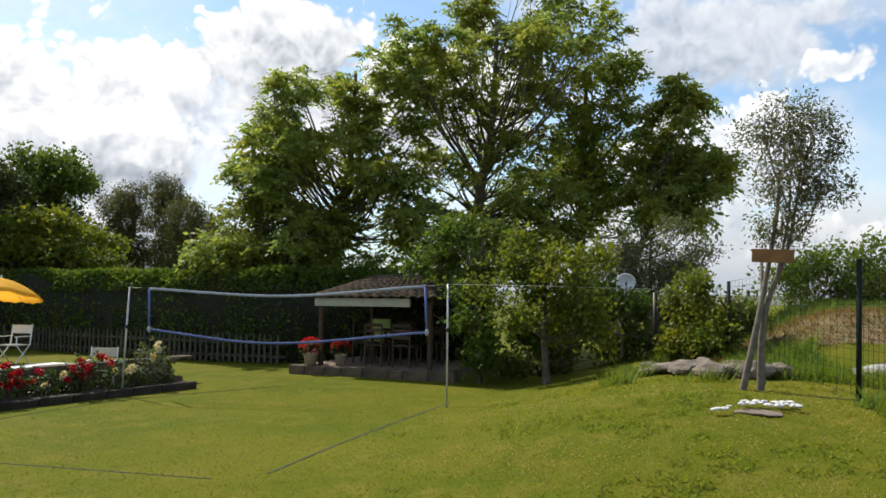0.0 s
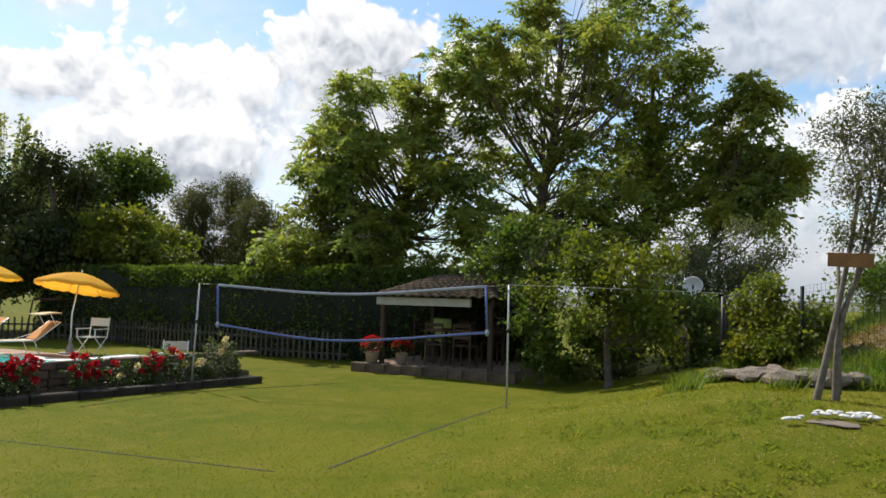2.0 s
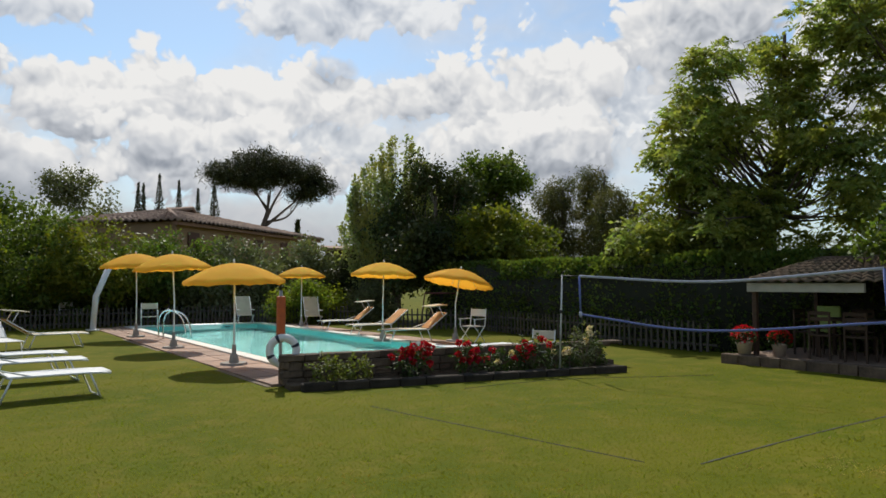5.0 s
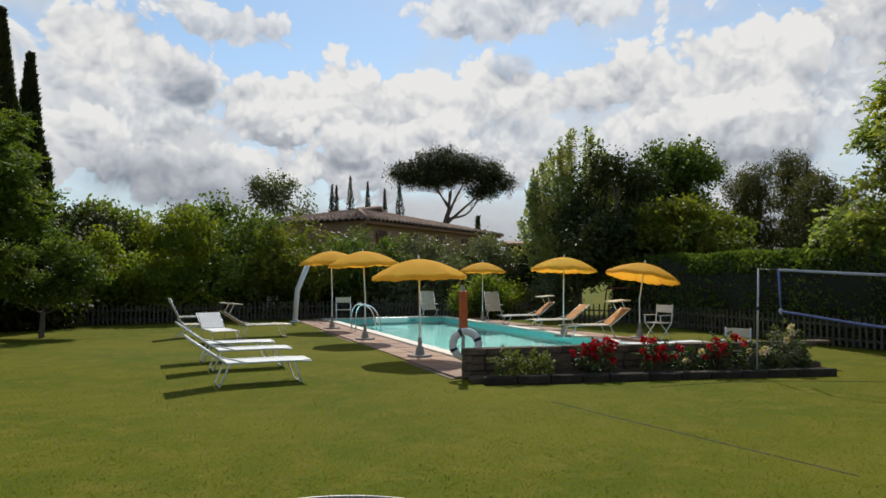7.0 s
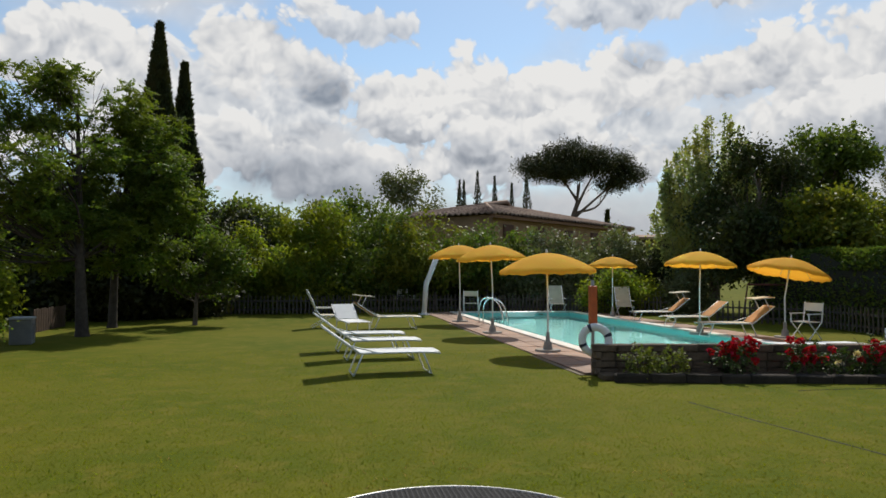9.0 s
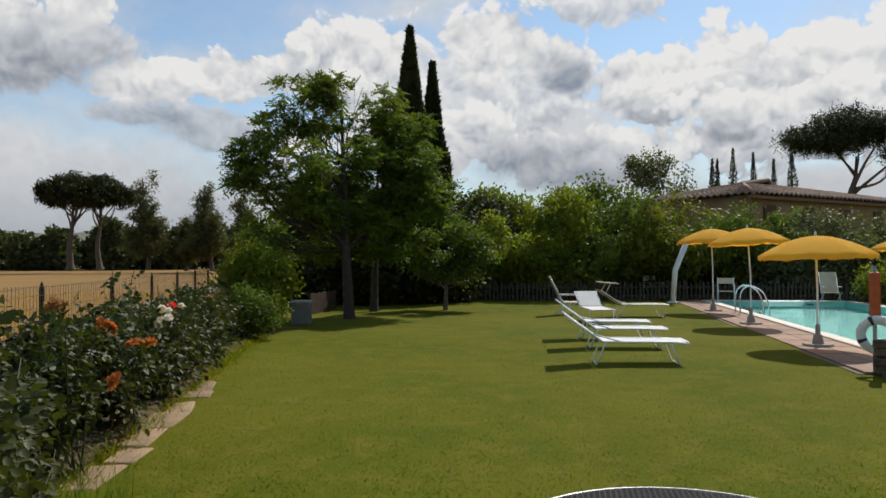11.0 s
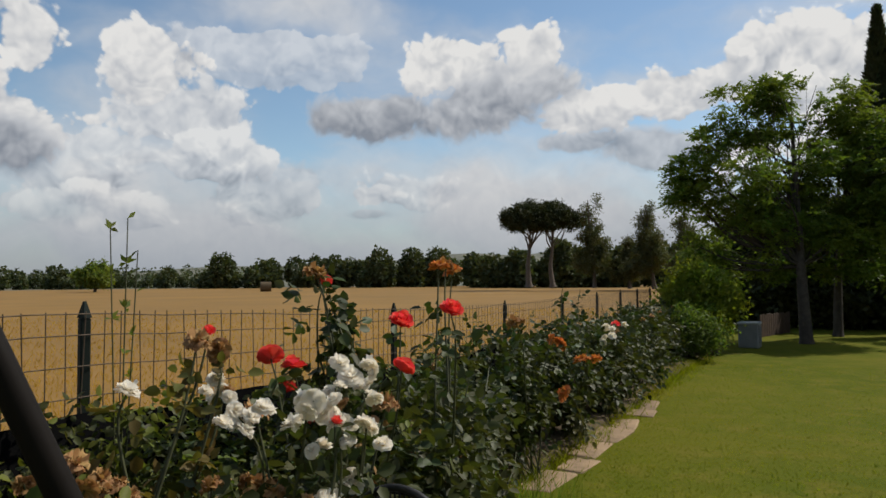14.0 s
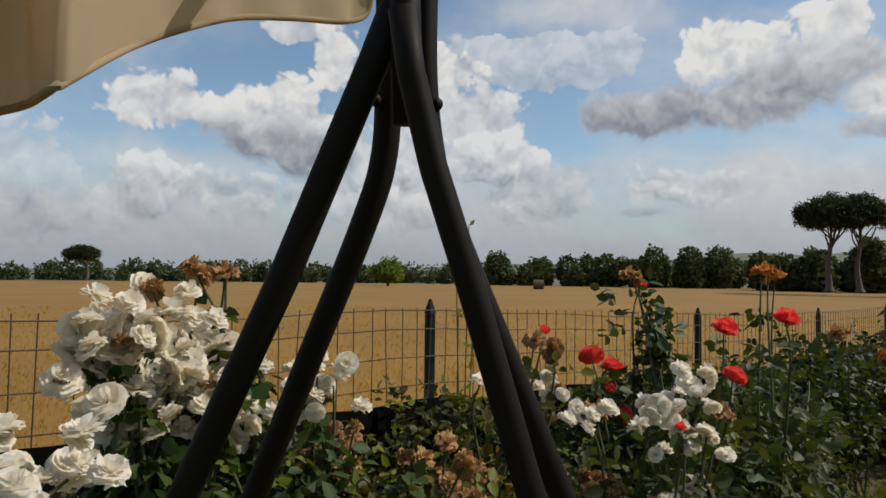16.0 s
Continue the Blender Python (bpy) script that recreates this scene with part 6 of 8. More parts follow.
def lawn_line(points, thin=1.0):
    L = bend([(p[0], p[1], 0) for p in points], 12)
    T = np.gradient(L, axis=0)
    N = np.stack([-T[:, 1], T[:, 0], 0 * T[:, 0]], 1)
    N /= np.linalg.norm(N, axis=1)[:, None]
    w = (0.016 + 0.008 * np.sin(np.arange(len(L)) * 1.7)) * thin
    z = land(L[:, 0], L[:, 1]) + 0.005
    A_, B_ = L + N * w[:, None], L - N * w[:, None]
    A_[:, 2], B_[:, 2] = z, z + 0.002
    C_, D_ = A_ - np.array([0, 0, 0.05]), B_ - np.array([0, 0, 0.05])
    n = len(L)
    V = np.concatenate([A_, B_, D_, C_]) - np.array([9.84, 3.92, 0])
    Q = [(a * n + i, a * n + i + 1, b * n + i + 1, b * n + i) for a, b in ((0, 1), (1, 2), (2, 3), (3, 0)) for i in range(n - 1)]
    part_np("line", V, np.array(Q), LINE, court)


lawn_line([(10.47, 4.10), (9.29, 4.07), (7.17, 4.05), (5.57, 3.99)], 0.62)
lawn_line([(4.58, 8.30), (4.71, 7.08), (4.98, 5.51), (5.22, 4.33)], 0.42)
lawn_line([(6.55, 8.87), (7.49, 8.89), (8.89, 8.69), (11.06, 7.63)], 0.42)

WOOD = surface("weathered_brown_wood", (0.085, 0.05, 0.03), 0.8, vary=0.3, scale=7, fine=60, bump=0.3)
PALEWOOD = surface("pale_painted_beam", (0.50, 0.47, 0.40), 0.7, vary=0.15, scale=5)
THATCH = surface("mossy_roof_tiles", (0.15, 0.105, 0.075), 0.95, vary=0.35, scale=3, fine=30, bump=0.7, color2=(0.05, 0.047, 0.03), dist=0.03, spec=0.05)
G0, G1 = np.array([12.90, 8.73]), np.array([12.91, 5.15])
gw = float(np.linalg.norm(G1 - G0))
g_turn = math.degrees(math.atan2(*(G1 - G0)[::-1]))
gaz = thing("gazebo", (*G0, 0), "open garden gazebo with tiled roof on a stone platform", "gazebo", turn=g_turn)
GD = 3.0
bm = bmesh.new()
box(bm, (gw - 0.2, GD - 0.2, 0.2), (gw / 2, GD / 2, 0.08))
part("platform", bm, surface("platform_paving", (0.25, 0.17, 0.12), 0.85, scale=5, fine=50, bump=0.4), gaz, "dull terracotta platform")
ez = ((13.71, 8.61, 1.53))[2]
rz = ((15.51, 8.30, 2.05))[2]
for x in (0.55, gw - 0.5):
    for y in (0.35, GD - 0.3):
        bm = bmesh.new()
        beam(bm, (x, y, 0.17), (x, y, ez), 0.09, 0.09, 0.008)
        part("post", bm, WOOD, gaz)
bm = bmesh.new()
beam(bm, (0.45, 0.25, ez), (gw - 0.9, 0.25, ez), 0.07, 0.17, 0.006)
part("front_beam", bm, PALEWOOD, gaz, "pale front beam")
for x in (0.5, gw - 0.45):
    bm = bmesh.new()
    beam(bm, (x, 0.3, ez + 0.02), (x, GD - 0.2, ez + 0.02), 0.07, 0.14, 0.006)
    part("side_beam", bm, WOOD, gaz)
# roof: four sloping faces of tile rows
e0, e1 = np.array([0.35, 0.1, ez + 0.09]), np.array([gw - 0.2, 0.1, ez + 0.09])
f0, f1 = np.array([0.35, GD, ez + 0.09]), np.array([gw - 0.2, GD, ez + 0.09])
r0, r1 = np.array([1.35, GD / 2, rz + 0.06]), np.array([gw - 1.2, GD / 2, rz + 0.06])


def tiled_slope(a, b, c, d, rows, thick, material, parent, name="roof_slope", pitch=0.22, swell=0.05):
    """A slope a-b (eave), d-c (ridge) of overlapping rows."""
    V, Q = [], []
    up_ = np.cross(b - a, d - a)
    up_ = up_ / np.linalg.norm(up_)
    up_ *= np.sign(up_[2])
    n = max(int(np.linalg.norm(b - a) / pitch), 4)
    for k in range(rows):
        u0, u1 = k / rows, min((k + 1.25) / rows, 1)
        for i in range(n):
            quad = []
            for u, lift_ in ((u0, thick), (u1, 0.0)):
                L_, R_ = a + (d - a) * u, b + (c - b) * u
                w_ = (i % 2) * 0.0
                quad.append((L_ + (R_ - L_) * i / n + up_ * lift_, L_ + (R_ - L_) * (i + 0.5) / n + up_ * (lift_ + swell), L_ + (R_ - L_) * (i + 1) / n + up_ * lift_))
            s = len(V)
            V += [*quad[0], *quad[1], quad[0][0] - up_ * thick, quad[0][1] - up_ * thick, quad[0][2] - up_ * thick]
            Q += [(s, s + 1, s + 4, s + 3), (s + 1, s + 2, s + 5, s + 4), (s + 6, s + 7, s + 1, s), (s + 7, s + 8, s + 2, s + 1)]
    return tagged(part_np(name, np.array(V), np.array(Q), material, parent), kind="stuff")


tiled_slope(e0, e1, r1, r0, 9, 0.025, THATCH, gaz)
tiled_slope(f1, f0, r0, r1, 9, 0.025, THATCH, gaz)
tiled_slope(f0, e0, r0, r0, 9, 0.025, THATCH, gaz)
tiled_slope(e1, f1, r1, r1, 9, 0.025, THATCH, gaz)


def inside(x, y, z=0.18):
    p = pose(*G0, 0, 0, 0, g_turn) @ Vector((x, y, z))
    return (p.x, p.y, p.z)


tab = thing("garden_table", inside(2.1, 1.4), "dark wooden table under the gazebo", "table", turn=g_turn)
bm = bmesh.new()
box(bm, (1.6, 0.8, 0.045), (0, 0, 0.73), bevel=0.01)
part("tabletop", bm, WOOD, tab)
for x in (-0.7, 0.7):
    for y in (-0.32, 0.32):
        bm = bmesh.new()
        beam(bm, (x, y, 0), (x, y, 0.71), 0.06, 0.06, 0.005)
        part("leg", bm, WOOD, tab)


def wooden_chair(place, turn):
    ob = thing("wooden_chair", place, "plain dark wooden chair at the gazebo table", "chair", "chairs under the gazebo", turn)
    for x in (-0.19, 0.19):
        for y in (-0.19, 0.19):
            bm = bmesh.new()
            beam(bm, (x, y, 0), (x, y, 0.45 if y < 0 else 0.9), 0.035, 0.035, 0.004)
            part("leg", bm, WOOD, ob)
    bm = bmesh.new()
    box(bm, (0.42, 0.42, 0.03), (0, 0, 0.45), bevel=0.008)
    part("seat", bm, WOOD, ob)
    for z in (0.62, 0.76, 0.87):
        bm = bmesh.new()
        box(bm, (0.36, 0.02, 0.07), (0, 0.19, z), bevel=0.006)
        part("back_slat", bm, WOOD, ob)
    return ob


for x, y, a_ in ((1.7, 0.75, 180), (2.35, 0.75, 180), (1.7, 2.1, 0), (2.4, 2.1, 0), (1.05, 1.4, 90)):
    wooden_chair(inside(x, y), g_turn + a_)
TERRA = surface("pale_clay_pot", (0.45, 0.36, 0.28), 0.85, vary=0.15)
for k, (x, y, s) in enumerate(((0.42, 0.15, 1.0), (0.95, 0.5, 0.9), (0.2, 0.5, 0.8))):
    pot = thing("flower_pot", inside(x, y), "clay pot of bright red geraniums on the platform", "flower pot", "geranium pots")
    prof = [(0.0, 0.0), (0.11, 0.0), (0.15, 0.22), (0.17, 0.24), (0.17, 0.27), (0.14, 0.27), (0.12, 0.2), (0.0, 0.2)]
    V = [(r_ * s * math.cos(a_), r_ * s * math.sin(a_), z_ * s) for r_, z_ in prof for a_ in np.arange(18) * 2 * np.pi / 18]
    Q = [(i * 18 + j, i * 18 + (j + 1) % 18, (i + 1) * 18 + (j + 1) % 18, (i + 1) * 18 + j) for i in range(len(prof) - 1) for j in range(18)]
    part_np("pot", np.array(V), np.array(Q), TERRA, pot, smooth=True)
    rg = np.random.default_rng(300 + k)
    d_ = unit(rg.normal(size=(260, 3)))
    P_ = d_ * np.array([0.2, 0.2, 0.14]) * s + np.array([0, 0, 0.38 * s])
    v, q = leaves_np(P_, d_, 0.06, 0.5, 0.1, rg)
    part_np("leaves", v, q, ROSELEAF, pot)
    d_ = unit(rg.normal(size=(170, 3)) + np.array([0, 0, 0.6]))
    v, q = leaves_np(d_ * np.array([0.22, 0.22, 0.17]) * s + np.array([0, 0, 0.4 * s]), d_, 0.05, 0.5, 0.2, rg)
    tagged(part_np("flowers", v, q, RED, pot, "red geranium flowers"), kind="stuff")
# added chair; its pale green stands for bright lawn seen through the opening
gchair = thing("lawn_patch_chair", inside(0.9, 2.3), "pale green chair added for the bright lawn seen through the gazebo", "chair", turn=g_turn)
LAWN_PATCH = surface("bright_lawn_patch", (0.30, 0.40, 0.10), 0.5, vary=0.1)
bm = bmesh.new()
box(bm, (0.5, 0.04, 0.46), (0, 0.22, 0.72), bevel=0.03)
part("backrest", bm, LAWN_PATCH, gchair)
bm = bmesh.new()
box(bm, (0.5, 0.46, 0.04), (0, 0, 0.43), bevel=0.015)
part("seat", bm, LAWN_PATCH, gchair)
for x in (-0.22, 0.22):
    for y in (-0.2, 0.2):
        bm = bmesh.new()
        beam(bm, (x, y, 0), (x, y, 0.42), 0.04, 0.04, 0.008)
        part("leg", bm, LAWN_PATCH, gchair)

# ---- on the bank ----
BOARD = surface("brown_sign_board", (0.30, 0.145, 0.05), 0.7, vary=0.25, scale=6, fine=70, bump=0.2)
s0, s1 = np.array(((8.73, -0.21, 2.15))), np.array(((8.71, -0.64, 2.12)))
sign = thing("sign_board", (s0 + s1) / 2, "plain brown wooden board nailed to the leaning trunks", "sign")
way = math.degrees(math.atan2(s1[1] - s0[1], s1[0] - s0[0]))
bm = bmesh.new()
box(bm, (float(np.linalg.norm(s1 - s0)), 0.035, 0.15), (0, 0, 0), turn=(0, 2.5, way), bevel=0.006)
part("plank", bm, BOARD, sign)
for k in (-0.15, 0.12):
    bm = bmesh.new()
    bmesh.ops.create_uvsphere(bm, u_segments=8, v_segments=5, radius=0.01, matrix=pose(k * math.cos(radians(way)), k * math.sin(radians(way)), 0.02))
    part("nail", bm, DARKMETAL, sign)
lean = thing("leaning_trunk", ((8.89, -0.07, 0.62)), "bare thin trunk leaning beside the sparse tree", "tree")
q0 = np.array(((8.89, -0.07, 0.62)))
bar("stem", bend([(0, 0, -0.1), tuple(np.array(((8.88, -0.22, 1.20))) - q0), tuple(np.array(((8.93, -0.34, 1.78))) - q0), tuple(np.array(((8.97, -0.49, 2.63))) - q0), tuple(np.array(((8.97, -0.53, 3.15))) - q0)], 6),
    np.linspace(0.042, 0.015, 25), PALE_BARK, lean)
stake = thing("stake", ((9.58, -0.34, 1.45)), "grey wooden stake behind the trunks", "stake")
q1 = np.array(((9.58, -0.34, 1.45)))
bar("rod", [(0, 0, -0.9), (0, 0, 0.75)], 0.02, PALE_BARK, stake)

lp = np.array(((13.92, 1.35, 0.62)))
lamp = thing("lamp_post", lp, "dark garden post with a hanging lantern", "lamp post")
lt = np.array(((13.92, 1.34, 1.78))) - lp
bar("post", [(0, 0, -0.2), tuple(lt)], 0.045, DARKMETAL, lamp)
la = np.array(((13.94, 1.10, 1.81))) - lp
bar("arm", [tuple(lt), tuple(la)], 0.012, DARKMETAL, lamp)
GLASS = surface("frosted_lantern_glass", (0.6, 0.62, 0.62), 0.3, vary=0.05)
bm = bmesh.new()
bmesh.ops.create_cone(bm, cap_ends=True, segments=6, radius1=0.07, radius2=0.1, depth=0.2, matrix=pose(*(la + np.array([0, 0, -0.14]))))
part("lantern_glass", bm, GLASS, lamp, "pale lantern glass")
bm = bmesh.new()
bmesh.ops.create_cone(bm, cap_ends=True, segments=6, radius1=0.13, radius2=0.02, depth=0.1, matrix=pose(*(la + np.array([0, 0, 0.0]))))
part("lantern_roof", bm, DARKMETAL, lamp)
dp0 = np.array(((15.35, 2.07, 2.01)))
dish = thing("satellite_dish", (dp0[0], dp0[1], float(land(dp0[0], dp0[1]))), "white satellite dish half hidden in leaves", "satellite dish")
dz = dp0[2] - float(land(dp0[0], dp0[1]))
bar("mast", [(0.05, 0, 0), (0.05, 0, dz)], 0.02, DARKMETAL, dish)
V = [(-0.05 + 0.12 * r_ * r_ * 0.5, 0.2 * r_ * math.cos(a_), dz + 0.18 * r_ * math.sin(a_)) for r_ in (0.02, 0.3, 0.6, 0.85, 1.0) for a_ in np.arange(24) * 2 * np.pi / 24]
V = [(-x_ + 0.0, y_, z_) for x_, y_, z_ in V]
Q = [(i * 24 + j, i * 24 + (j + 1) % 24, (i + 1) * 24 + (j + 1) % 24, (i + 1) * 24 + j) for i in range(4) for j in range(24)]
rf = part_np("reflector", np.array(V), np.array(Q), surface("white_dish", (0.75, 0.75, 0.74), 0.5, vary=0.05), dish, smooth=True)
so = rf.modifiers.new("thickness", "SOLIDIFY")
so.thickness = 0.012

ROCK = surface("grey_brown_rock", (0.27, 0.215, 0.165), 0.95, vary=0.3, scale=4, fine=40, bump=0.8, obj=0.2, dist=0.02)
WHITE_ROCK = surface("white_pebble", (0.72, 0.70, 0.66), 0.8, vary=0.12, scale=9, fine=60, bump=0.3, obj=0.08)


def rock_mesh(seed, flat=0.6):
    bm = bmesh.new()
    bmesh.ops.create_icosphere(bm, subdivisions=2, radius=1.0)
    for v in bm.verts:
        k = 1 + 0.38 * noise.noise(v.co * 1.1 + Vector((seed * 3.1, 0, 0))) + 0.16 * noise.noise(v.co * 3 + Vector((0, seed, 0)))
        v.co *= k
        v.co.z *= flat
    me = bpy.data.meshes.new("stone")
    bm.to_mesh(me)
    bm.free()
    return me


ROCKS = [rock_mesh(k, f_) for k, f_ in enumerate((0.55, 0.7, 0.45, 0.6))]


def stones(name, label, spots, material, category="stones"):
    """A heap of stones, each a piece of its own."""
    base = spots[0][:3]
    ob = thing(name, base, label, category)
    for k, (x, y, z, sx, sy, a_) in enumerate(spots):
        me = ROCKS[k % 4].copy()
        me.materials.append(material)
        st = new("stone", me)
        st.parent = ob
        st.matrix_basis = pose(x - base[0], y - base[1], z - base[2], 0, 0, a_) @ Matrix.Diagonal((sx, sy, (sx + sy) * 0.42, 1))
    return ob


rg = np.random.default_rng(41)


def strew(c, ext, n, size, lift_=0.0):
    out = []
    for k in range(n):
        x, y = c[0] + rg.normal() * ext[0], c[1] + rg.normal() * ext[1]
        s_ = size * rg.uniform(0.5, 1.4)
        out.append((x, y, float(land(x, y)) + s_ * 0.2 + lift_, s_, s_ * rg.uniform(0.5, 1.0), rg.uniform(0, 180)))
    return out


stones("stone_heap", "heap of grey broken stones and old roots", strew(((10.97, 0.67, 0.55)), (0.3, 0.42), 34, 0.16, 0.05), ROCK)
stones("boulder", "large weathered brown boulder in the grass", strew(((10.39, 0.06, 0.62)), (0.14, 0.3), 8, 0.22, 0.05), ROCK)
wp = np.array(((7.58, -0.31, 0.52)))
slab = thing("stone_slab", (wp[0], wp[1], float(land(wp[0], wp[1]))), "flat brown stone slab lying in the grass", "slab")
me = ROCKS[2].copy()
me.materials.append(surface("brown_slab", (0.24, 0.19, 0.14), 0.9, vary=0.25, bump=0.5))
so_ = new("rock", me)
so_.parent = slab
so_.matrix_basis = pose(0, 0.1, 0.0, 0, 0, 70) @ Matrix.Diagonal((0.22, 0.17, 0.04, 1))
stones("white_pebbles", "line of white pebbles set on the slab", [(x, y, float(land(x, y)) + 0.06, s_, s_ * 0.7, a_) for x, y, s_, a_ in
       [(wp[0] + 0.12 + rg.normal() * 0.06, wp[1] - 0.26 + 0.034 * k, 0.042 * rg.uniform(0.7, 1.3), rg.uniform(0, 180)) for k in range(16)] +
       [(wp[0] - 0.16 + rg.normal() * 0.05, wp[1] + 0.36 + 0.036 * k, 0.035 * rg.uniform(0.7, 1.3), rg.uniform(0, 180)) for k in range(5)]], WHITE_ROCK)
wx = np.array(((10.84, -1.79, 0.75)))
stones("pale_boulder", "pale limestone boulder beyond the wire fence", [(wx[0], wx[1], float(land(wx[0], wx[1])) + 0.03, 0.3, 0.36, 20), (wx[0] + 0.3, wx[1] - 0.7, float(land(wx[0], wx[1])) + 0.02, 0.34, 0.28, 70)], surface("pale_limestone", (0.45, 0.43, 0.39), 0.9, vary=0.25, scale=5, fine=40, bump=0.7))

# tall wire fence on the bank
POSTGREEN = surface("dark_green_metal", (0.014, 0.02, 0.016), 0.7, vary=0.1, spec=0.15)
wf = [((12.49, 0.07, 0.75)), ((8.60, -1.20, 0.66)), ((6.12, -1.81, 0.76))]
wire_fence = thing("wire_fence", (wf[0][0], wf[0][1], wf[0][2]), "tall wire mesh fence on dark green posts", "fence")
f0_ = np.array(wf[0])
tops = [np.array(((12.49, 0.05, 1.95))) - f0_, np.array(((8.60, -1.25, 2.08))) - f0_, np.array(((6.11, -1.85, 2.05))) - f0_]
feet = [np.array(p_) - f0_ for p_ in wf]
for a_, b_ in zip(feet, tops):
    bar("post", [tuple(a_ - np.array([0, 0, 0.2])), tuple(b_)], 0.028, POSTGREEN, wire_fence)
pieces = []
for k in range(2):
    n_ = 26 if k == 0 else 22
    for i in range(n_):
        u = i / n_
        pieces.append(tube_np([feet[k] * (1 - u) + feet[k + 1] * u, tops[k] * (1 - u) + tops[k + 1] * u], 0.0022, 3))
    for j in range(13):
        w_ = j / 12
        pieces.append(tube_np([feet[k] * (1 - w_) + tops[k] * w_, feet[k + 1] * (1 - w_) + tops[k + 1] * w_], 0.0022, 3))
v, q = join_np(pieces)
tagged(part_np("wire_mesh", v, q, POSTGREEN, wire_fence), kind="stuff")

# ---- house behind the garden ----
PLASTER = surface("ochre_plaster", (0.40, 0.25, 0.14), 0.9, vary=0.2, scale=0.9, fine=12, bump=0.2)
ROOFTILE = surface("old_terracotta_tiles", (0.36, 0.25, 0.18), 0.9, vary=0.3, scale=1.2, fine=12, bump=0.4, color2=(0.22, 0.14, 0.10), island=0.28)
SHUTTER = surface("brown_shutter", (0.12, 0.05, 0.03), 0.7)
H1, H2 = np.array(((9.84, 38.76, 4.77))), np.array(((23.76, 50.71, 5.07)))
eave = float(H1[2] + H2[2]) / 2
e_1 = np.array([*(H2 - H1)[:2], 0])
hw = float(np.linalg.norm(e_1))
house = thing("farmhouse", (H1[0], H1[1], 0), "ochre plastered farmhouse with a low terracotta tiled roof", "house", turn=math.degrees(math.atan2(e_1[1], e_1[0])))
HD = 10.0
bm = bmesh.new()
box(bm, (hw - 1.0, HD - 1.0, eave + 0.05), (hw / 2, HD / 2, eave / 2))
part("wall", bm, PLASTER, house, "ochre plaster walls")
rzz = float(((13.97, 45.92, 6.57))[2])
a0_, a1_, a2_, a3_ = (np.array([x, y, eave]) for x, y in ((0, 0), (hw, 0), (hw, HD), (0, HD)))
p0_, p1_ = np.array([hw / 2, hw / 2 * 0.8, rzz]), np.array([hw / 2, HD - hw / 2 * 0.5, rzz])
for quad in ((a0_, a1_, p0_, p0_), (a1_, a2_, p1_, p0_), (a2_, a3_, p1_, p1_), (a3_, a0_, p0_, p1_)):
    tiled_slope(*quad, 16, 0.09, ROOFTILE, house, pitch=0.42, swell=0.13)
for q_ in ((a0_, p0_), (a1_, p0_), (p0_, p1_), (a2_, p1_), (a3_, p1_)):
    bar("ridge_tiles", [tuple(q_[0] + np.array([0, 0, 0.05])), tuple(q_[1] + np.array([0, 0, 0.08]))], 0.13, ROOFTILE, house)
bm = bmesh.new()
box(bm, (hw - 0.3, 0.3, 0.18), (hw / 2, 0.3, eave - 0.1))
part("cornice", bm, surface("brick_cornice", (0.33, 0.18, 0.11), 0.9), house)
for x in np.linspace(2.0, hw - 2.0, 5):
    bm = bmesh.new()
    box(bm, (1.0, 0.12, 1.3), (x, 0.46, eave - 1.15), bevel=0.02)
    wnd = part("window", bm, SHUTTER, house, "brown shuttered window")
    bm = bmesh.new()
    box(bm, (1.2, 0.2, 0.08), (x, 0.42, eave - 1.85))
    part("sill", bm, PALEWOOD, wnd)
sh = np.array(((20.58, 41.13, 3.61)))
shed = thing("garden_shed", (sh[0], sh[1], 0), "small brown wooden outbuilding behind the bushes", "shed", turn=-20)
bm = bmesh.new()
box(bm, (2.0, 2.0, sh[2] + 0.2), (0, 0, sh[2] / 2))
part("wall", bm, WOOD, shed)
bm = bmesh.new()
box(bm, (2.5, 2.5, 0.15), (0, 0, sh[2] + 0.25), turn=(6, 0, 0), bevel=0.03)
part("roof", bm, ROOFTILE, shed)

# grey machine housing by the bush, low board fence behind it
ac = (-6.40, 17.19)
unit_ = thing("pump_housing", (*ac, 0), "grey pump housing with a pale lid beside the bush", "machine box", turn=12)
GREYBOX = surface("grey_housing", (0.22, 0.215, 0.20), 0.6, vary=0.15)
bm = bmesh.new()
box(bm, (0.44, 0.5, 0.54), (0, 0, 0.27), bevel=0.02)
part("body", bm, GREYBOX, unit_)
bm = bmesh.new()
box(bm, (0.48, 0.54, 0.05), (0, 0, 0.57), bevel=0.015)
part("lid", bm, surface("pale_lid", (0.5, 0.5, 0.48), 0.6), unit_, "pale lid")
for k in range(6):
    bm = bmesh.new()
    box(bm, (0.02, 0.4, 0.03), (0.225, 0, 0.14 + 0.06 * k), bevel=0.004)
    part("vent_slat", bm, surface("vent_grey", (0.2, 0.2, 0.2), 0.6), unit_)
bf0, bf1 = np.array([-7.25, 20.25]), np.array([-7.20, 24.46])
bfence = thing("board_fence", (*bf0, 0), "low brown board fence in the shade", "fence", turn=math.degrees(math.atan2(*(bf1 - bf0)[::-1])))
for k in range(14):
    bm = bmesh.new()
    box(bm, (0.15, 0.025, 0.62 + 0.03 * math.sin(k * 2.1)), (k * 0.165, 0, 0.3), bevel=0.005)
    part("board", bm, WOOD, bfence)
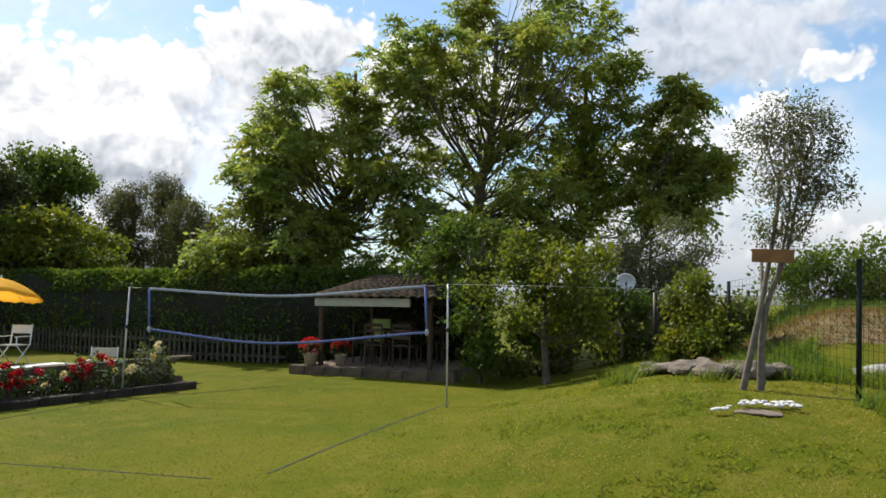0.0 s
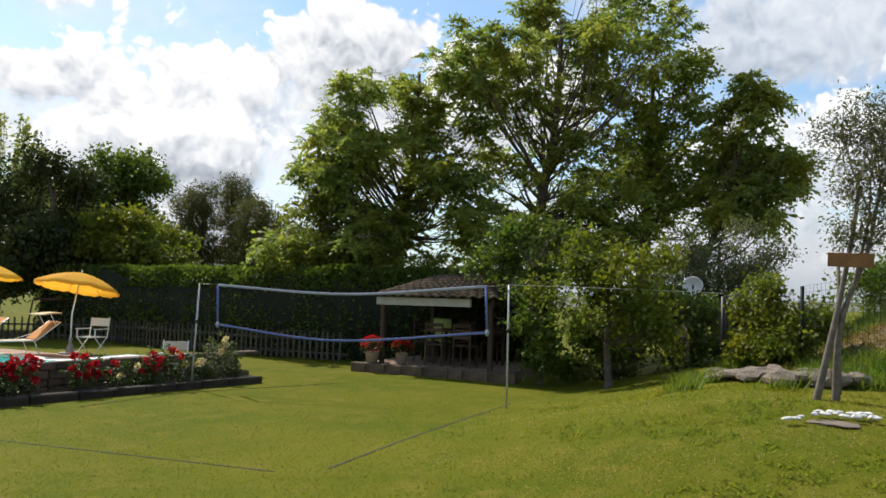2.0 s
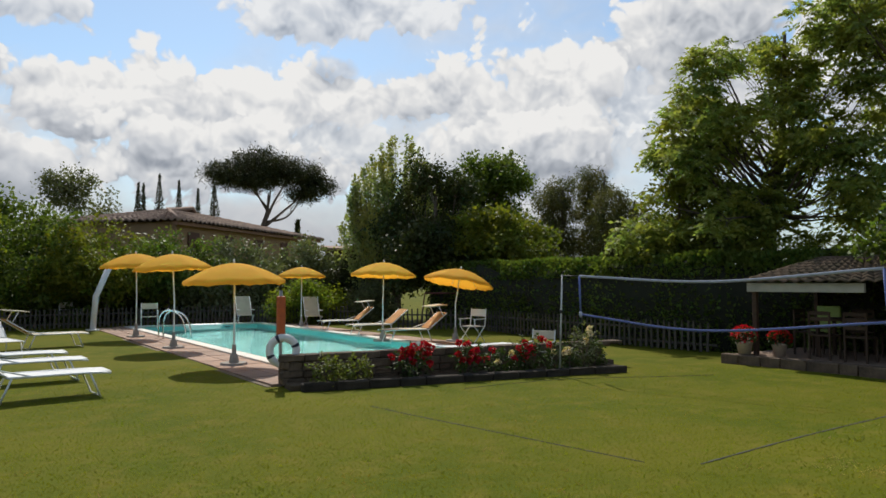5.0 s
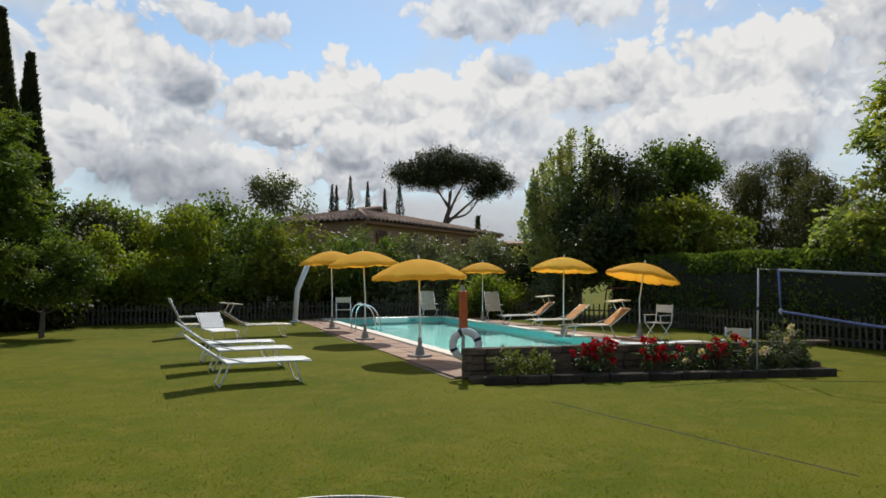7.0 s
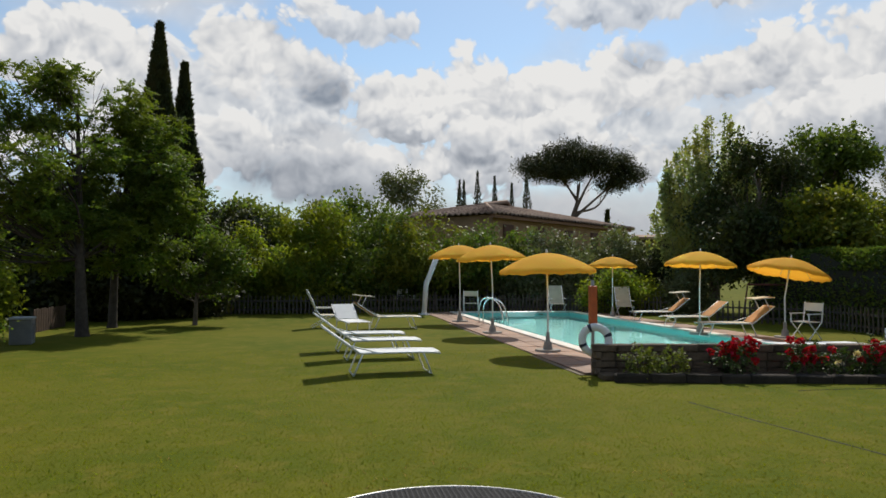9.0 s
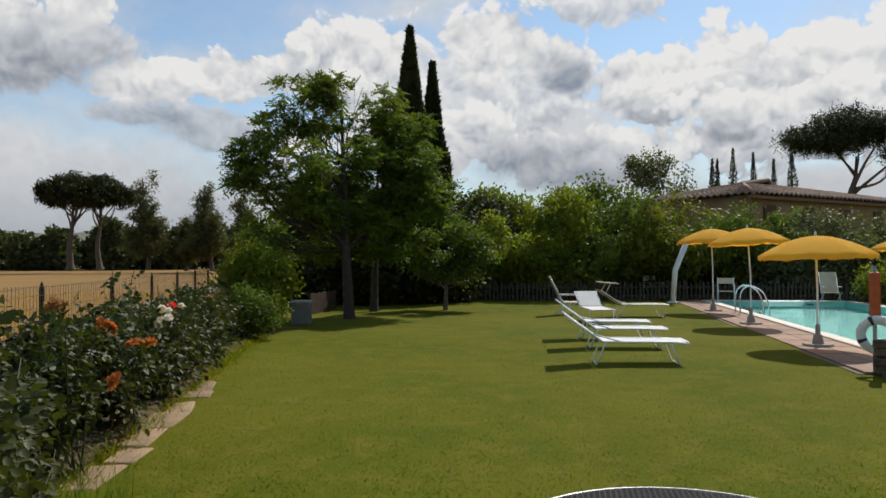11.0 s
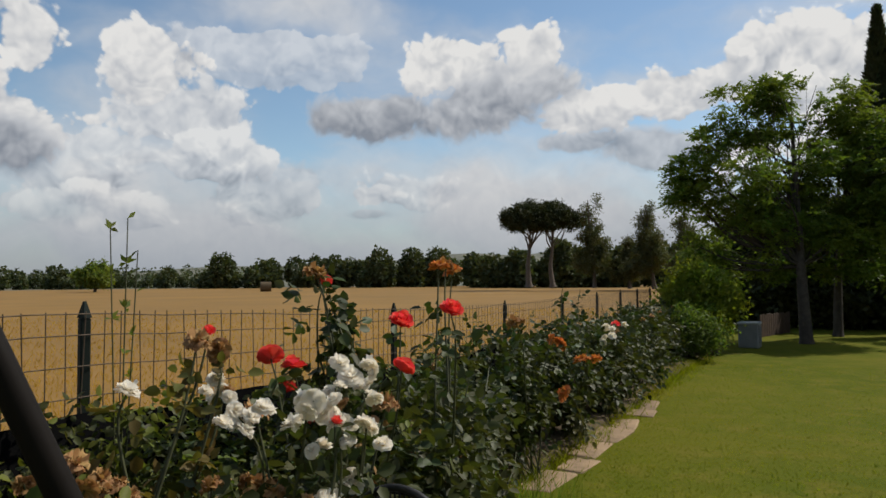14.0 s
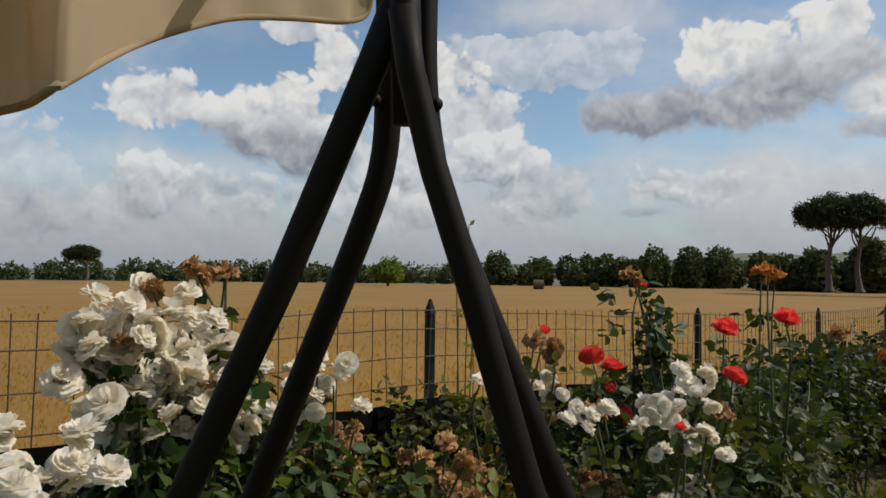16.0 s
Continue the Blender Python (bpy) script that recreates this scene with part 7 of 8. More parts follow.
for (px_, s_) in ((((-97.36, 61.04, 0.37)), 1.3), (((-97.24, 61.38, 1.22)), 1.3)):
    bale = thing("hay_bale", (px_[0], px_[1], 0), "round dark straw bale lying in the field", "hay bale", "straw bales")
    bm = bmesh.new()
    bmesh.ops.create_cone(bm, cap_ends=True, segments=20, radius1=s_ * 0.6, radius2=s_ * 0.6, depth=1.3, matrix=pose(0, 0, s_ * 0.58, 0, 90, 60))
    bmesh.ops.bevel(bm, geom=list(bm.edges), offset=0.05, segments=1, affect="EDGES")
    part("straw_roll", bm, surface("old_straw", (0.12, 0.085, 0.045), 0.95, bump=0.5), bale)


# ---- rose bed along the field fence ----
def fence_at(s, perp=0.0, z=0.0):
    """A place s metres along the field fence and perp metres into the garden from it."""
    p = FENCE_A + FENCE_U * s - FENCE_N * perp
    return np.array([p[0], p[1], z])


def fence_top(s):
    """The fence steps down with the ground along the field."""
    return float(np.interp(s, [-4, 0, 1.94, 4.44, 6.94, 9.44, 20], [1.62, 1.60, 1.575, 1.485, 1.43, 1.43, 1.40]))


field_fence = thing("field_fence", fence_at(-4), "wire mesh fence on dark green posts along the field", "fence")
fo = fence_at(-4)
WIRE = surface("rusty_brown_wire", (0.12, 0.085, 0.055), 0.7, metal=0.2, vary=0.2)
for k in range(10):
    s = 1.94 - 5.0 + 2.5 * k
    p = fence_at(s) - fo
    lift_p = fence_top(s) - 1.555
    bm = bmesh.new()
    beam(bm, tuple(p + np.array([0, 0, -0.2])), tuple(p + np.array([0, 0, 1.5 + lift_p])), 0.036, 0.036, 0.005)
    bmesh.ops.create_cone(bm, cap_ends=True, segments=4, radius1=0.025, radius2=0.006, depth=0.06, matrix=pose(*(p + np.array([0, 0, 1.53 + lift_p])), 0, 0, 66))
    part("post", bm, POSTGREEN, field_fence)
pieces = []
rg = np.random.default_rng(77)
ss = np.arange(-4, 19.5, 0.08)
for s in ss:
    a_, b_ = fence_at(s, 0.03, 0.9) - fo, fence_at(s + rg.normal() * 0.006, 0.03, fence_top(s) - 0.03) - fo
    m_ = (a_ + b_) / 2 + np.array([*(FENCE_U * rg.normal() * 0.012), 0])
    pieces.append(tube_np([a_, m_, b_], 0.0024, 3))
for z in (0.11, 0.22, 0.33, 0.44, 0.55, 0.035):
    L_ = np.array([fence_at(s, 0.03, fence_top(s) - z - 0.02 * abs(math.sin(s * 1.2566 + 0.7)) + 0.006 * math.sin(s * 5)) - fo for s in np.arange(-4, 19.6, 0.3)])
    pieces.append(tube_np(L_, 0.0026, 3))
v, q = join_np(pieces)
tagged(part_np("wire_mesh", v, q, WIRE, field_fence, "rusty wire mesh"), kind="stuff")
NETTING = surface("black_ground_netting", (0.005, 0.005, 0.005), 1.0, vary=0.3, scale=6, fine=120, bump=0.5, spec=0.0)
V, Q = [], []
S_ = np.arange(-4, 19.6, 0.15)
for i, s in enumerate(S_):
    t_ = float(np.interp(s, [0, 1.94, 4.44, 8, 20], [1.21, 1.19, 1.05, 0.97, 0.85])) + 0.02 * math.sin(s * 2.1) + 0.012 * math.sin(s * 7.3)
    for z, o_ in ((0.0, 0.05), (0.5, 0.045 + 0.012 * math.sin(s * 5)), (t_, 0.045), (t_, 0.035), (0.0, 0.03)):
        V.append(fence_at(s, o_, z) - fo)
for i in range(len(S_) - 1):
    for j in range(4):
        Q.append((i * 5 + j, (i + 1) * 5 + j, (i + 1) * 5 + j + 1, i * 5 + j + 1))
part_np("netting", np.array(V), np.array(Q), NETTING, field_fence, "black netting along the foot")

rosebed = thing("rose_bed", fence_at(-3), "long bed of dark soil along the fence", "flower bed")
V, Q = [], []
S_ = np.arange(-3, 17.2, 0.3)


def kerb_off(s):
    return 0.53 + 0.095 * (s - 5.0) if s > 5 else min(0.53 + 0.3 * (5.0 - s), 1.4)


for s in S_:
    w_ = kerb_off(s)
    for u, z in ((0.0, 0.02), (0.08, 0.07), (w_ * 0.5, 0.09 + 0.02 * math.sin(s * 3)), (w_ - 0.1, 0.06), (w_ - 0.02, -0.02)):
        V.append(fence_at(s, u, z) - fence_at(-3))
for i in range(len(S_) - 1):
    for j in range(4):
        Q.append((i * 5 + j, (i + 1) * 5 + j, (i + 1) * 5 + j + 1, i * 5 + j + 1))
part_np("soil", np.array(V), np.array(Q), SOIL, rosebed, smooth=True)

SANDSTONE = surface("worn_sandstone", (0.38, 0.26, 0.15), 0.9, vary=0.3, scale=5, fine=60, bump=0.4, obj=0.15)
edging = thing("stone_edging", fence_at(2.0, 1.0), "worn tan sandstone slabs edging the rose bed", "edging")
rg = np.random.default_rng(78)
s = 2.6
while s < 9.5:
    l_ = rg.uniform(0.3, 0.7)
    c_ = fence_at(s + l_ / 2, kerb_off(s + l_ / 2) + 0.12 + rg.normal() * 0.03, -0.02) - fence_at(2.0, 1.0)
    bm = bmesh.new()
    box(bm, (l_ * 0.98, rg.uniform(0.26, 0.4), 0.09), (0, 0, -0.012), bevel=0.02)
    for v_ in bm.verts:
        v_.co += Vector((noise.noise(v_.co * 6 + Vector((s, 0, 0))), noise.noise(v_.co * 6 + Vector((0, s, 0))), 0)) * 0.09
    slab_ = part("slab", bm, SANDSTONE, edging)
    slab_.matrix_basis = pose(*c_, rg.normal() * 1.5, rg.normal() * 1.5, (128.0 if s < 5 else 105.9) + rg.normal() * 3)
    s += l_ + (rg.uniform(0.0, 0.05) if rg.uniform() < 0.75 else rg.uniform(0.2, 0.5))

# petals
CORAL = leafy("coral_rose_petal", (0.80, 0.085, 0.07), 0.4, 0.15, 0.5, 0.012, warm=(0.78, 0.09, 0.08), glow=(1.25, 1.1, 1.1))
IVORY = leafy("ivory_rose_petal", (0.87, 0.84, 0.77), 0.5, 0.06, 0.55, 0.006, warm=(0.86, 0.80, 0.68), glow=(1.1, 1.07, 1.0))
APRICOT = leafy("apricot_rose_petal", (0.66, 0.27, 0.06), 0.35, 0.25, 0.55, 0.02, warm=(0.5, 0.2, 0.07), glow=(1.1, 0.9, 0.7))
WITHERED = leafy("withered_petal", (0.42, 0.25, 0.10), 0.25, 0.35, 0.7, 0.02, warm=(0.32, 0.17, 0.08), glow=(1.1, 0.95, 0.7))
CANE = surface("green_cane", (0.085, 0.09, 0.035), 0.7, vary=0.3)
GLOSSLEAF = leafy("glossy_rose_leaf", (0.040, 0.056, 0.014), 0.25, 0.55, 0.4, 0.04, warm=(0.085, 0.078, 0.02), spec=0.3)


def bloom_mesh(name, rows, size, open_, seed, ragged=0.1):
    """A rose: curved petals in rings, opening outwards, about size across."""
    rng = np.random.default_rng(seed)
    V, Q = [], []
    for count, rad, high, flare in rows:
        off = rng.uniform(0, 6.28)
        for k in range(count):
            a = off + 2 * np.pi * k / count + rng.normal() * 0.12
            w = 2 * np.pi / count * 0.72
            base = len(V)
            tip = 1 + rng.normal() * ragged
            for i in range(4):
                u = i / 3
                for j in range(5):
                    x = (j - 2) / 2
                    span = w * (0.35 + 0.75 * math.sin(math.pi * min(u * 0.55 + 0.12, 1)))
                    r = rad * (0.25 + 0.75 * u ** 0.7) + flare * u * u + 0.05 * math.sin(u * 3) + 0.04 * (x * x) * u
                    z = high * u * tip - flare * 0.55 * u ** 3 * open_ + ragged * 0.4 * rng.normal() * u * u * 0.5 - 0.05 * x * x * u
                    aa_ = a + span * x
                    V.append((r * math.cos(aa_) * size, r * math.sin(aa_) * size, z * size))
            for i in range(3):
                for j in range(4):
                    Q.append((base + i * 5 + j, base + i * 5 + j + 1, base + (i + 1) * 5 + j + 1, base + (i + 1) * 5 + j))
    return np.array(V), np.array(Q)


def bloom_kind(name, mat, rows, open_, seed, ragged):
    v, q = bloom_mesh(name, rows, 1.0, open_, seed, ragged)
    return mesh_np(name, v, q, mat, smooth=True)


FULL = ((4, 0.10, 0.85, 0.02), (5, 0.22, 0.82, 0.05), (6, 0.34, 0.74, 0.10), (7, 0.42, 0.60, 0.20), (7, 0.42, 0.40, 0.30))
OPEN = ((6, 0.10, 0.34, 0.05), (8, 0.18, 0.36, 0.12), (10, 0.26, 0.33, 0.2), (11, 0.32, 0.26, 0.28), (12, 0.36, 0.16, 0.34))
LOOSE = ((5, 0.10, 0.46, 0.04), (6, 0.20, 0.48, 0.12), (7, 0.28, 0.40, 0.22), (8, 0.33, 0.26, 0.30), (8, 0.33, 0.12, 0.34))
BLOOMS = {
    "coral": [bloom_kind("coral_bloom", CORAL, FULL, 0.5, k, 0.12) for k in (1, 2, 3)],
    "ivory": [bloom_kind("ivory_bloom", IVORY, LOOSE, 0.7, k, 0.24) for k in (4, 5, 6, 7, 14, 15)],
    "apricot": [bloom_kind("apricot_bloom", APRICOT, OPEN, 0.8, k, 0.3) for k in (8, 9)],
    "withered": [bloom_kind("withered_bloom", WITHERED, OPEN, 1.1, k, 0.5) for k in (10, 11)],
}
WORDS = {"coral": "coral red", "ivory": "ivory white", "apricot": "apricot", "withered": "withered brown"}


def rose_bush(foot, blooms, leaf_centres, seed, word, leaf=None, sprays=260, size=0.055, tall=()):
    """Rose bush: canes from the foot to its blooms and leaf masses, five-part leaves, blooms."""
    rng = np.random.default_rng(seed)
    foot = np.asarray(foot, float)
    ob = thing("rose_bush", foot, f"rose bush with {word}", "rose bush", "roses along the field fence")
    pieces, P, A = [], [], []
    ends = [(np.array(b[1]) - foot, True) for b in blooms] + [(np.array(t_) - foot, True) for t_ in tall]
    for c in leaf_centres:
        c = np.array(c, float)
        for k in range(3):
            ends.append((c[:3] - foot + rng.normal(size=3) * c[3] * 0.5, False))
    for e, bloom in ends:
        mid = e * np.array([0.35, 0.35, 0.5]) + rng.normal(size=3) * 0.05
        line = bend([(rng.normal() * 0.05, rng.normal() * 0.05, -0.03), mid, e * 0.75 + mid * 0.25 + rng.normal(size=3) * 0.02, e], 4)
        pieces.append(tube_np(line, np.linspace(0.008, 0.0028, len(line)), 5))
        n_ = 7
        idx = rng.integers(len(line) // 4, int(len(line) * 0.8), n_)
        P.append(line[idx] + rng.normal(size=(n_, 3)) * 0.012)
        A.append(unit(rng.normal(size=(n_, 3)) + np.array([0, 0, 0.25])))
    v, q = join_np(pieces)
    part_np("stem", v, q, CANE, ob, smooth=True)
    for c in leaf_centres:
        c = np.array(c, float)
        n_ = int(0.75 * sprays * (c[3] / 0.4) ** 2)
        d_ = unit(rng.normal(size=(n_, 3)))
        P.append(c[:3] - foot + d_ * np.array([c[3], c[3], c[4]]) * (0.35 + 0.65 * rng.uniform(0, 1, (n_, 1)) ** 0.5) * (1 + 0.25 * rng.normal(size=(n_, 1)) * 0.6))
        A.append(unit(d_ * 0.6 + rng.normal(size=(n_, 3)) * 0.7 + np.array([0, 0, 0.2])))
    P, A = np.concatenate(P), np.concatenate(A)
    ok = P[:, 2] > 0.05 - foot[2]
    v, q = sprays_np(P[ok], A[ok], 0.12 * size / 0.055, 2, size * 1.1, 0.36, rng, droop=0.35, fold=0.1, shape=oval_leaves_np)
    part_np("leaves", v, q, leaf or GLOSSLEAF, ob)
    heads = []
    for kind, at_, dia in blooms:      # ivory heads are clusters of smaller flowers
        if kind == "ivory" and dia > 0.08:
            for k in range(6):
                heads.append((kind, np.array(at_) + rng.normal(size=3) * dia * 0.42, dia * rng.uniform(0.46, 0.68)))
            if rng.uniform() < 0.45:
                heads.append(("withered", np.array(at_) + rng.normal(size=3) * dia * 0.3, dia * 0.4))
        else:
            heads.append((kind, at_, dia))
    for k, (kind, at_, dia) in enumerate(heads):
        me = BLOOMS[kind][k % len(BLOOMS[kind])]
        b = new("bloom", me)
        b.parent = ob
        tagged(b, WORDS[kind] + " rose bloom")
        b.matrix_basis = pose(*(np.array(at_) - foot), rng.normal() * 30 - 8, rng.normal() * 30, rng.uniform(0, 360)) @ Matrix.Diagonal((dia * 0.72, dia * 0.72, dia * (0.68 if kind == "coral" else 0.72), 1))
    return ob


def mass(s, off, z, r, rz):
    k = kerb_off(s)
    r = min(r, 0.36 + 0.03 * max(s - 3, 0))
    return (*fence_at(s, max(min(off, k - 0.8 * r), 0.12), z), r, rz)


# nearest: great ivory cluster and the sprays below it
rose_bush(fence_at(0.6, 0.42), [
    ("ivory", ((-1.72, -0.17, 1.48)), 0.122), ("ivory", ((-1.73, -0.14, 1.54)), 0.122), ("ivory", ((-1.75, -0.09, 1.56)), 0.122), ("ivory", ((-1.77, -0.03, 1.52)), 0.110),
    ("withered", ((-1.76, -0.05, 1.52)), 0.085), ("ivory", ((-1.75, -0.08, 1.41)), 0.146), ("ivory", ((-1.78, -0.01, 1.42)), 0.159), ("withered", ((-1.78, -0.00, 1.45)), 0.073),
    ("ivory", ((-1.80, 0.05, 1.48)), 0.122), ("ivory", ((-1.83, 0.11, 1.45)), 0.122), ("ivory", ((-1.81, 0.08, 1.32)), 0.134), ("ivory", ((-1.84, 0.14, 1.27)), 0.122),
    ("ivory", ((-1.73, -0.13, 1.41)), 0.134), ("ivory", ((-1.76, -0.05, 1.47)), 0.122), ("ivory", ((-1.87, 0.22, 1.43)), 0.073), ("ivory", ((-1.78, -0.11, 1.51)), 0.110), ("ivory", ((-1.69, -0.07, 1.50)), 0.120), ("ivory", ((-1.68, -0.10, 1.47)), 0.115), ("ivory", ((-1.77, -0.15, 1.44)), 0.100), ("ivory", ((-1.72, 0.01, 1.39)), 0.120), ("ivory", ((-1.70, -0.05, 1.39)), 0.115), ("ivory", ((-1.83, 0.03, 1.46)), 0.100), ("ivory", ((-1.86, 0.09, 1.44)), 0.105), ("ivory", ((-1.80, 0.06, 1.39)), 0.110), ("ivory", ((-1.77, -0.19, 1.51)), 0.090), ("ivory", ((-1.70, -0.10, 1.37)), 0.100), ("ivory", ((-1.78, 0.10, 1.32)), 0.110), ("ivory", ((-1.84, 0.16, 1.31)), 0.100), ("ivory", ((-1.88, 0.08, 1.49)), 0.090)],
    [mass(0.4, 0.4, 0.72, 0.3, 0.34), mass(0.85, 0.45, 0.68, 0.3, 0.36), mass(0.6, 0.5, 1.1, 0.22, 0.2)], 401, "a great head of ivory flowers", ROSELEAF, sprays=130, size=0.045, tall=[((-1.85, 0.06, 1.66)), ((-1.87, 0.13, 1.66))])
rose_bush(fence_at(-1.1, 0.8), [("ivory", ((-1.73, -0.14, 1.26)), 0.085), ("ivory", ((-1.74, -0.11, 1.29)), 0.073), ("ivory", ((-1.09, -0.24, 1.39)), 0.098), ("ivory", ((-1.10, -0.21, 1.38)), 0.110), ("ivory", ((-1.11, -0.18, 1.38)), 0.085)],
          [mass(-1.3, 0.4, 0.6, 0.3, 0.3), mass(-0.9, 0.4, 0.65, 0.28, 0.25)], 402, "a few ivory flowers", sprays=80)
rose_bush(fence_at(1.05, 0.5), [("ivory", ((-1.86, 0.37, 1.33)), 0.110), ("ivory", ((-1.88, 0.42, 1.37)), 0.098), ("ivory", ((-1.86, 0.37, 1.40)), 0.098), ("ivory", ((-1.83, 0.30, 1.42)), 0.073), ("withered", ((-1.80, 0.05, 1.67)), 0.085), ("withered", ((-1.83, 0.12, 1.67)), 0.073), ("withered", ((-1.76, -0.05, 1.63)), 0.061)],
          [mass(1.0, 0.6, 0.8, 0.36, 0.3), mass(1.3, 0.6, 0.7, 0.36, 0.32), mass(0.9, 0.9, 0.5, 0.36, 0.3), mass(0.2, 0.6, 0.55, 0.36, 0.3)], 403, "ivory flowers and long bare shoots", ROSELEAF, sprays=150, size=0.05)
rose_bush(fence_at(1.55, 0.55), [("withered", ((-2.07, 1.18, 1.46)), 0.087), ("withered", ((-2.10, 1.27, 1.42)), 0.087), ("coral", ((-2.09, 1.23, 1.48)), 0.044), ("ivory", ((-2.12, 1.30, 1.29)), 0.102), ("ivory", ((-1.97, 0.92, 1.34)), 0.076)],
          [mass(1.3, 0.5, 0.75, 0.38, 0.3), mass(1.8, 0.55, 0.7, 0.4, 0.32), mass(1.4, 0.75, 0.5, 0.4, 0.3)], 404, "fading flowers among yellowing leaves", leafy("yellowing_rose_leaf", (0.10, 0.095, 0.025), 0.3, 0.45, 0.5, 0.04, warm=(0.2, 0.1, 0.03)), sprays=150, size=0.045)
rose_bush(fence_at(2.35, 0.5), [("coral", ((-2.37, 1.64, 1.34)), 0.102), ("coral", ((-2.42, 1.78, 1.28)), 0.102), ("coral", ((-2.40, 1.73, 1.20)), 0.083), ("coral", ((-2.45, 1.85, 1.08)), 0.090)],
          [mass(2.2, 0.5, 0.75, 0.36, 0.3), mass(2.6, 0.6, 0.6, 0.38, 0.3)], 405, "three coral red flowers", sprays=190)
rose_bush(fence_at(1.85, 1.05), [("ivory", ((-1.73, 1.13, 1.27)), 0.108), ("withered", ((-1.76, 1.20, 1.27)), 0.087), ("ivory", ((-1.53, 1.22, 1.32)), 0.106), ("ivory", ((-1.58, 1.35, 1.34)), 0.097), ("ivory", ((-1.61, 1.43, 1.36)), 0.080), ("ivory", ((-1.64, 1.52, 1.30)), 0.089),
          ("withered", ((-1.69, 1.64, 1.24)), 0.089), ("ivory", ((-1.49, 1.30, 1.21)), 0.095), ("ivory", ((-1.54, 1.42, 1.19)), 0.103), ("ivory", ((-1.55, 1.44, 1.22)), 0.069), ("coral", ((-1.49, 1.28, 1.26)), 0.038), ("ivory", ((-1.55, 1.36, 1.01)), 0.134)],
          [mass(1.85, 0.85, 0.78, 0.28, 0.3), mass(2.15, 0.9, 0.72, 0.28, 0.32), mass(1.5, 0.8, 0.55, 0.3, 0.3), mass(1.9, 0.9, 0.4, 0.3, 0.28)], 406, "clusters of ivory flowers", sprays=200)
rose_bush(fence_at(2.6, 0.85), [("coral", ((-2.14, 2.12, 1.46)), 0.102), ("coral", ((-1.84, 1.85, 1.32)), 0.084), ("withered", ((-2.52, 1.96, 1.68)), 0.106), ("coral", ((-2.56, 2.05, 1.64)), 0.059)],
          [mass(2.45, 0.9, 0.8, 0.32, 0.32), mass(2.9, 0.75, 0.82, 0.36, 0.36), mass(3.4, 0.5, 0.75, 0.4, 0.35), (*((-2.55, 2.03, 1.43)), 0.13, 0.14), (*((-2.53, 1.98, 1.56)), 0.08, 0.1)], 407, "coral flowers and one tall dark shoot", sprays=210)
rose_bush(fence_at(3.0, 0.95), [("coral", ((-1.82, 2.09, 1.52)), 0.092), ("apricot", ((-2.33, 2.55, 1.71)), 0.104), ("apricot", ((-2.40, 2.72, 1.69)), 0.104), ("withered", ((-2.37, 2.64, 1.72)), 0.084)],
          [mass(2.75, 1.0, 0.82, 0.33, 0.36), mass(3.3, 0.85, 0.82, 0.36, 0.38), mass(3.8, 0.7, 0.8, 0.38, 0.38), mass(3.0, 1.05, 0.45, 0.36, 0.34), mass(3.8, 0.8, 0.45, 0.36, 0.34), mass(4.5, 0.6, 0.78, 0.4, 0.38), mass(4.7, 0.55, 0.45, 0.36, 0.34)], 408, "one coral and tall apricot flowers", sprays=230)
rose_bush(fence_at(5.8, 0.6), [("withered", ((-3.20, 4.25, 1.32)), 0.146), ("apricot", ((-3.49, 5.11, 1.13)), 0.110)],
          [mass(5.5, 0.5, 0.8, 0.45, 0.42), mass(6.1, 0.7, 0.75, 0.45, 0.38), mass(5.8, 0.95, 0.5, 0.4, 0.35)], 409, "fading pinkish flowers", sprays=220, size=0.06)
rose_bush(fence_at(7.2, 0.7), [("apricot", ((-3.48, 5.21, 1.09)), 0.146), ("apricot", ((-3.61, 5.75, 0.89)), 0.171), ("apricot", ((-3.82, 6.29, 0.83)), 0.171), ("apricot", ((-3.21, 4.88, 0.73)), 0.146)],
          [mass(6.9, 0.6, 0.75, 0.48, 0.42), mass(7.5, 0.75, 0.75, 0.48, 0.38), mass(7.2, 1.0, 0.5, 0.42, 0.35)], 410, "apricot flowers", sprays=200, size=0.065, tall=[((-4.20, 6.33, 1.58)), ((-4.41, 6.98, 1.52))])
for k in range(7):
    s = 8.6 + 1.25 * k
    z = 0.78 - 0.02 * k
    bl = []
    if k == 1:
        bl = [("ivory", ((-4.28, 7.28, 1.02)), 0.159), ("coral", ((-4.55, 7.97, 1.05)), 0.120), ("ivory", ((-4.71, 8.37, 1.03)), 0.122)]
    rose_bush(fence_at(s, 0.75), bl or [("withered", fence_at(s + 0.2, 0.8, 1.0), 0.1)], [mass(s - 0.3, 0.42 + 0.02 * k, z, 0.38, 0.42), mass(s + 0.35, 0.6 + 0.03 * k, z - 0.05, 0.38, 0.38), mass(s, 0.75 + 0.03 * k, 0.42, 0.34, 0.3)], 411 + k, "dark glossy leaves",
              sprays=130, size=0.075, tall=[fence_at(s - 0.3, 0.5, 1.35 - 0.03 * k), fence_at(s + 0.4, 0.6, 1.28 - 0.03 * k)])

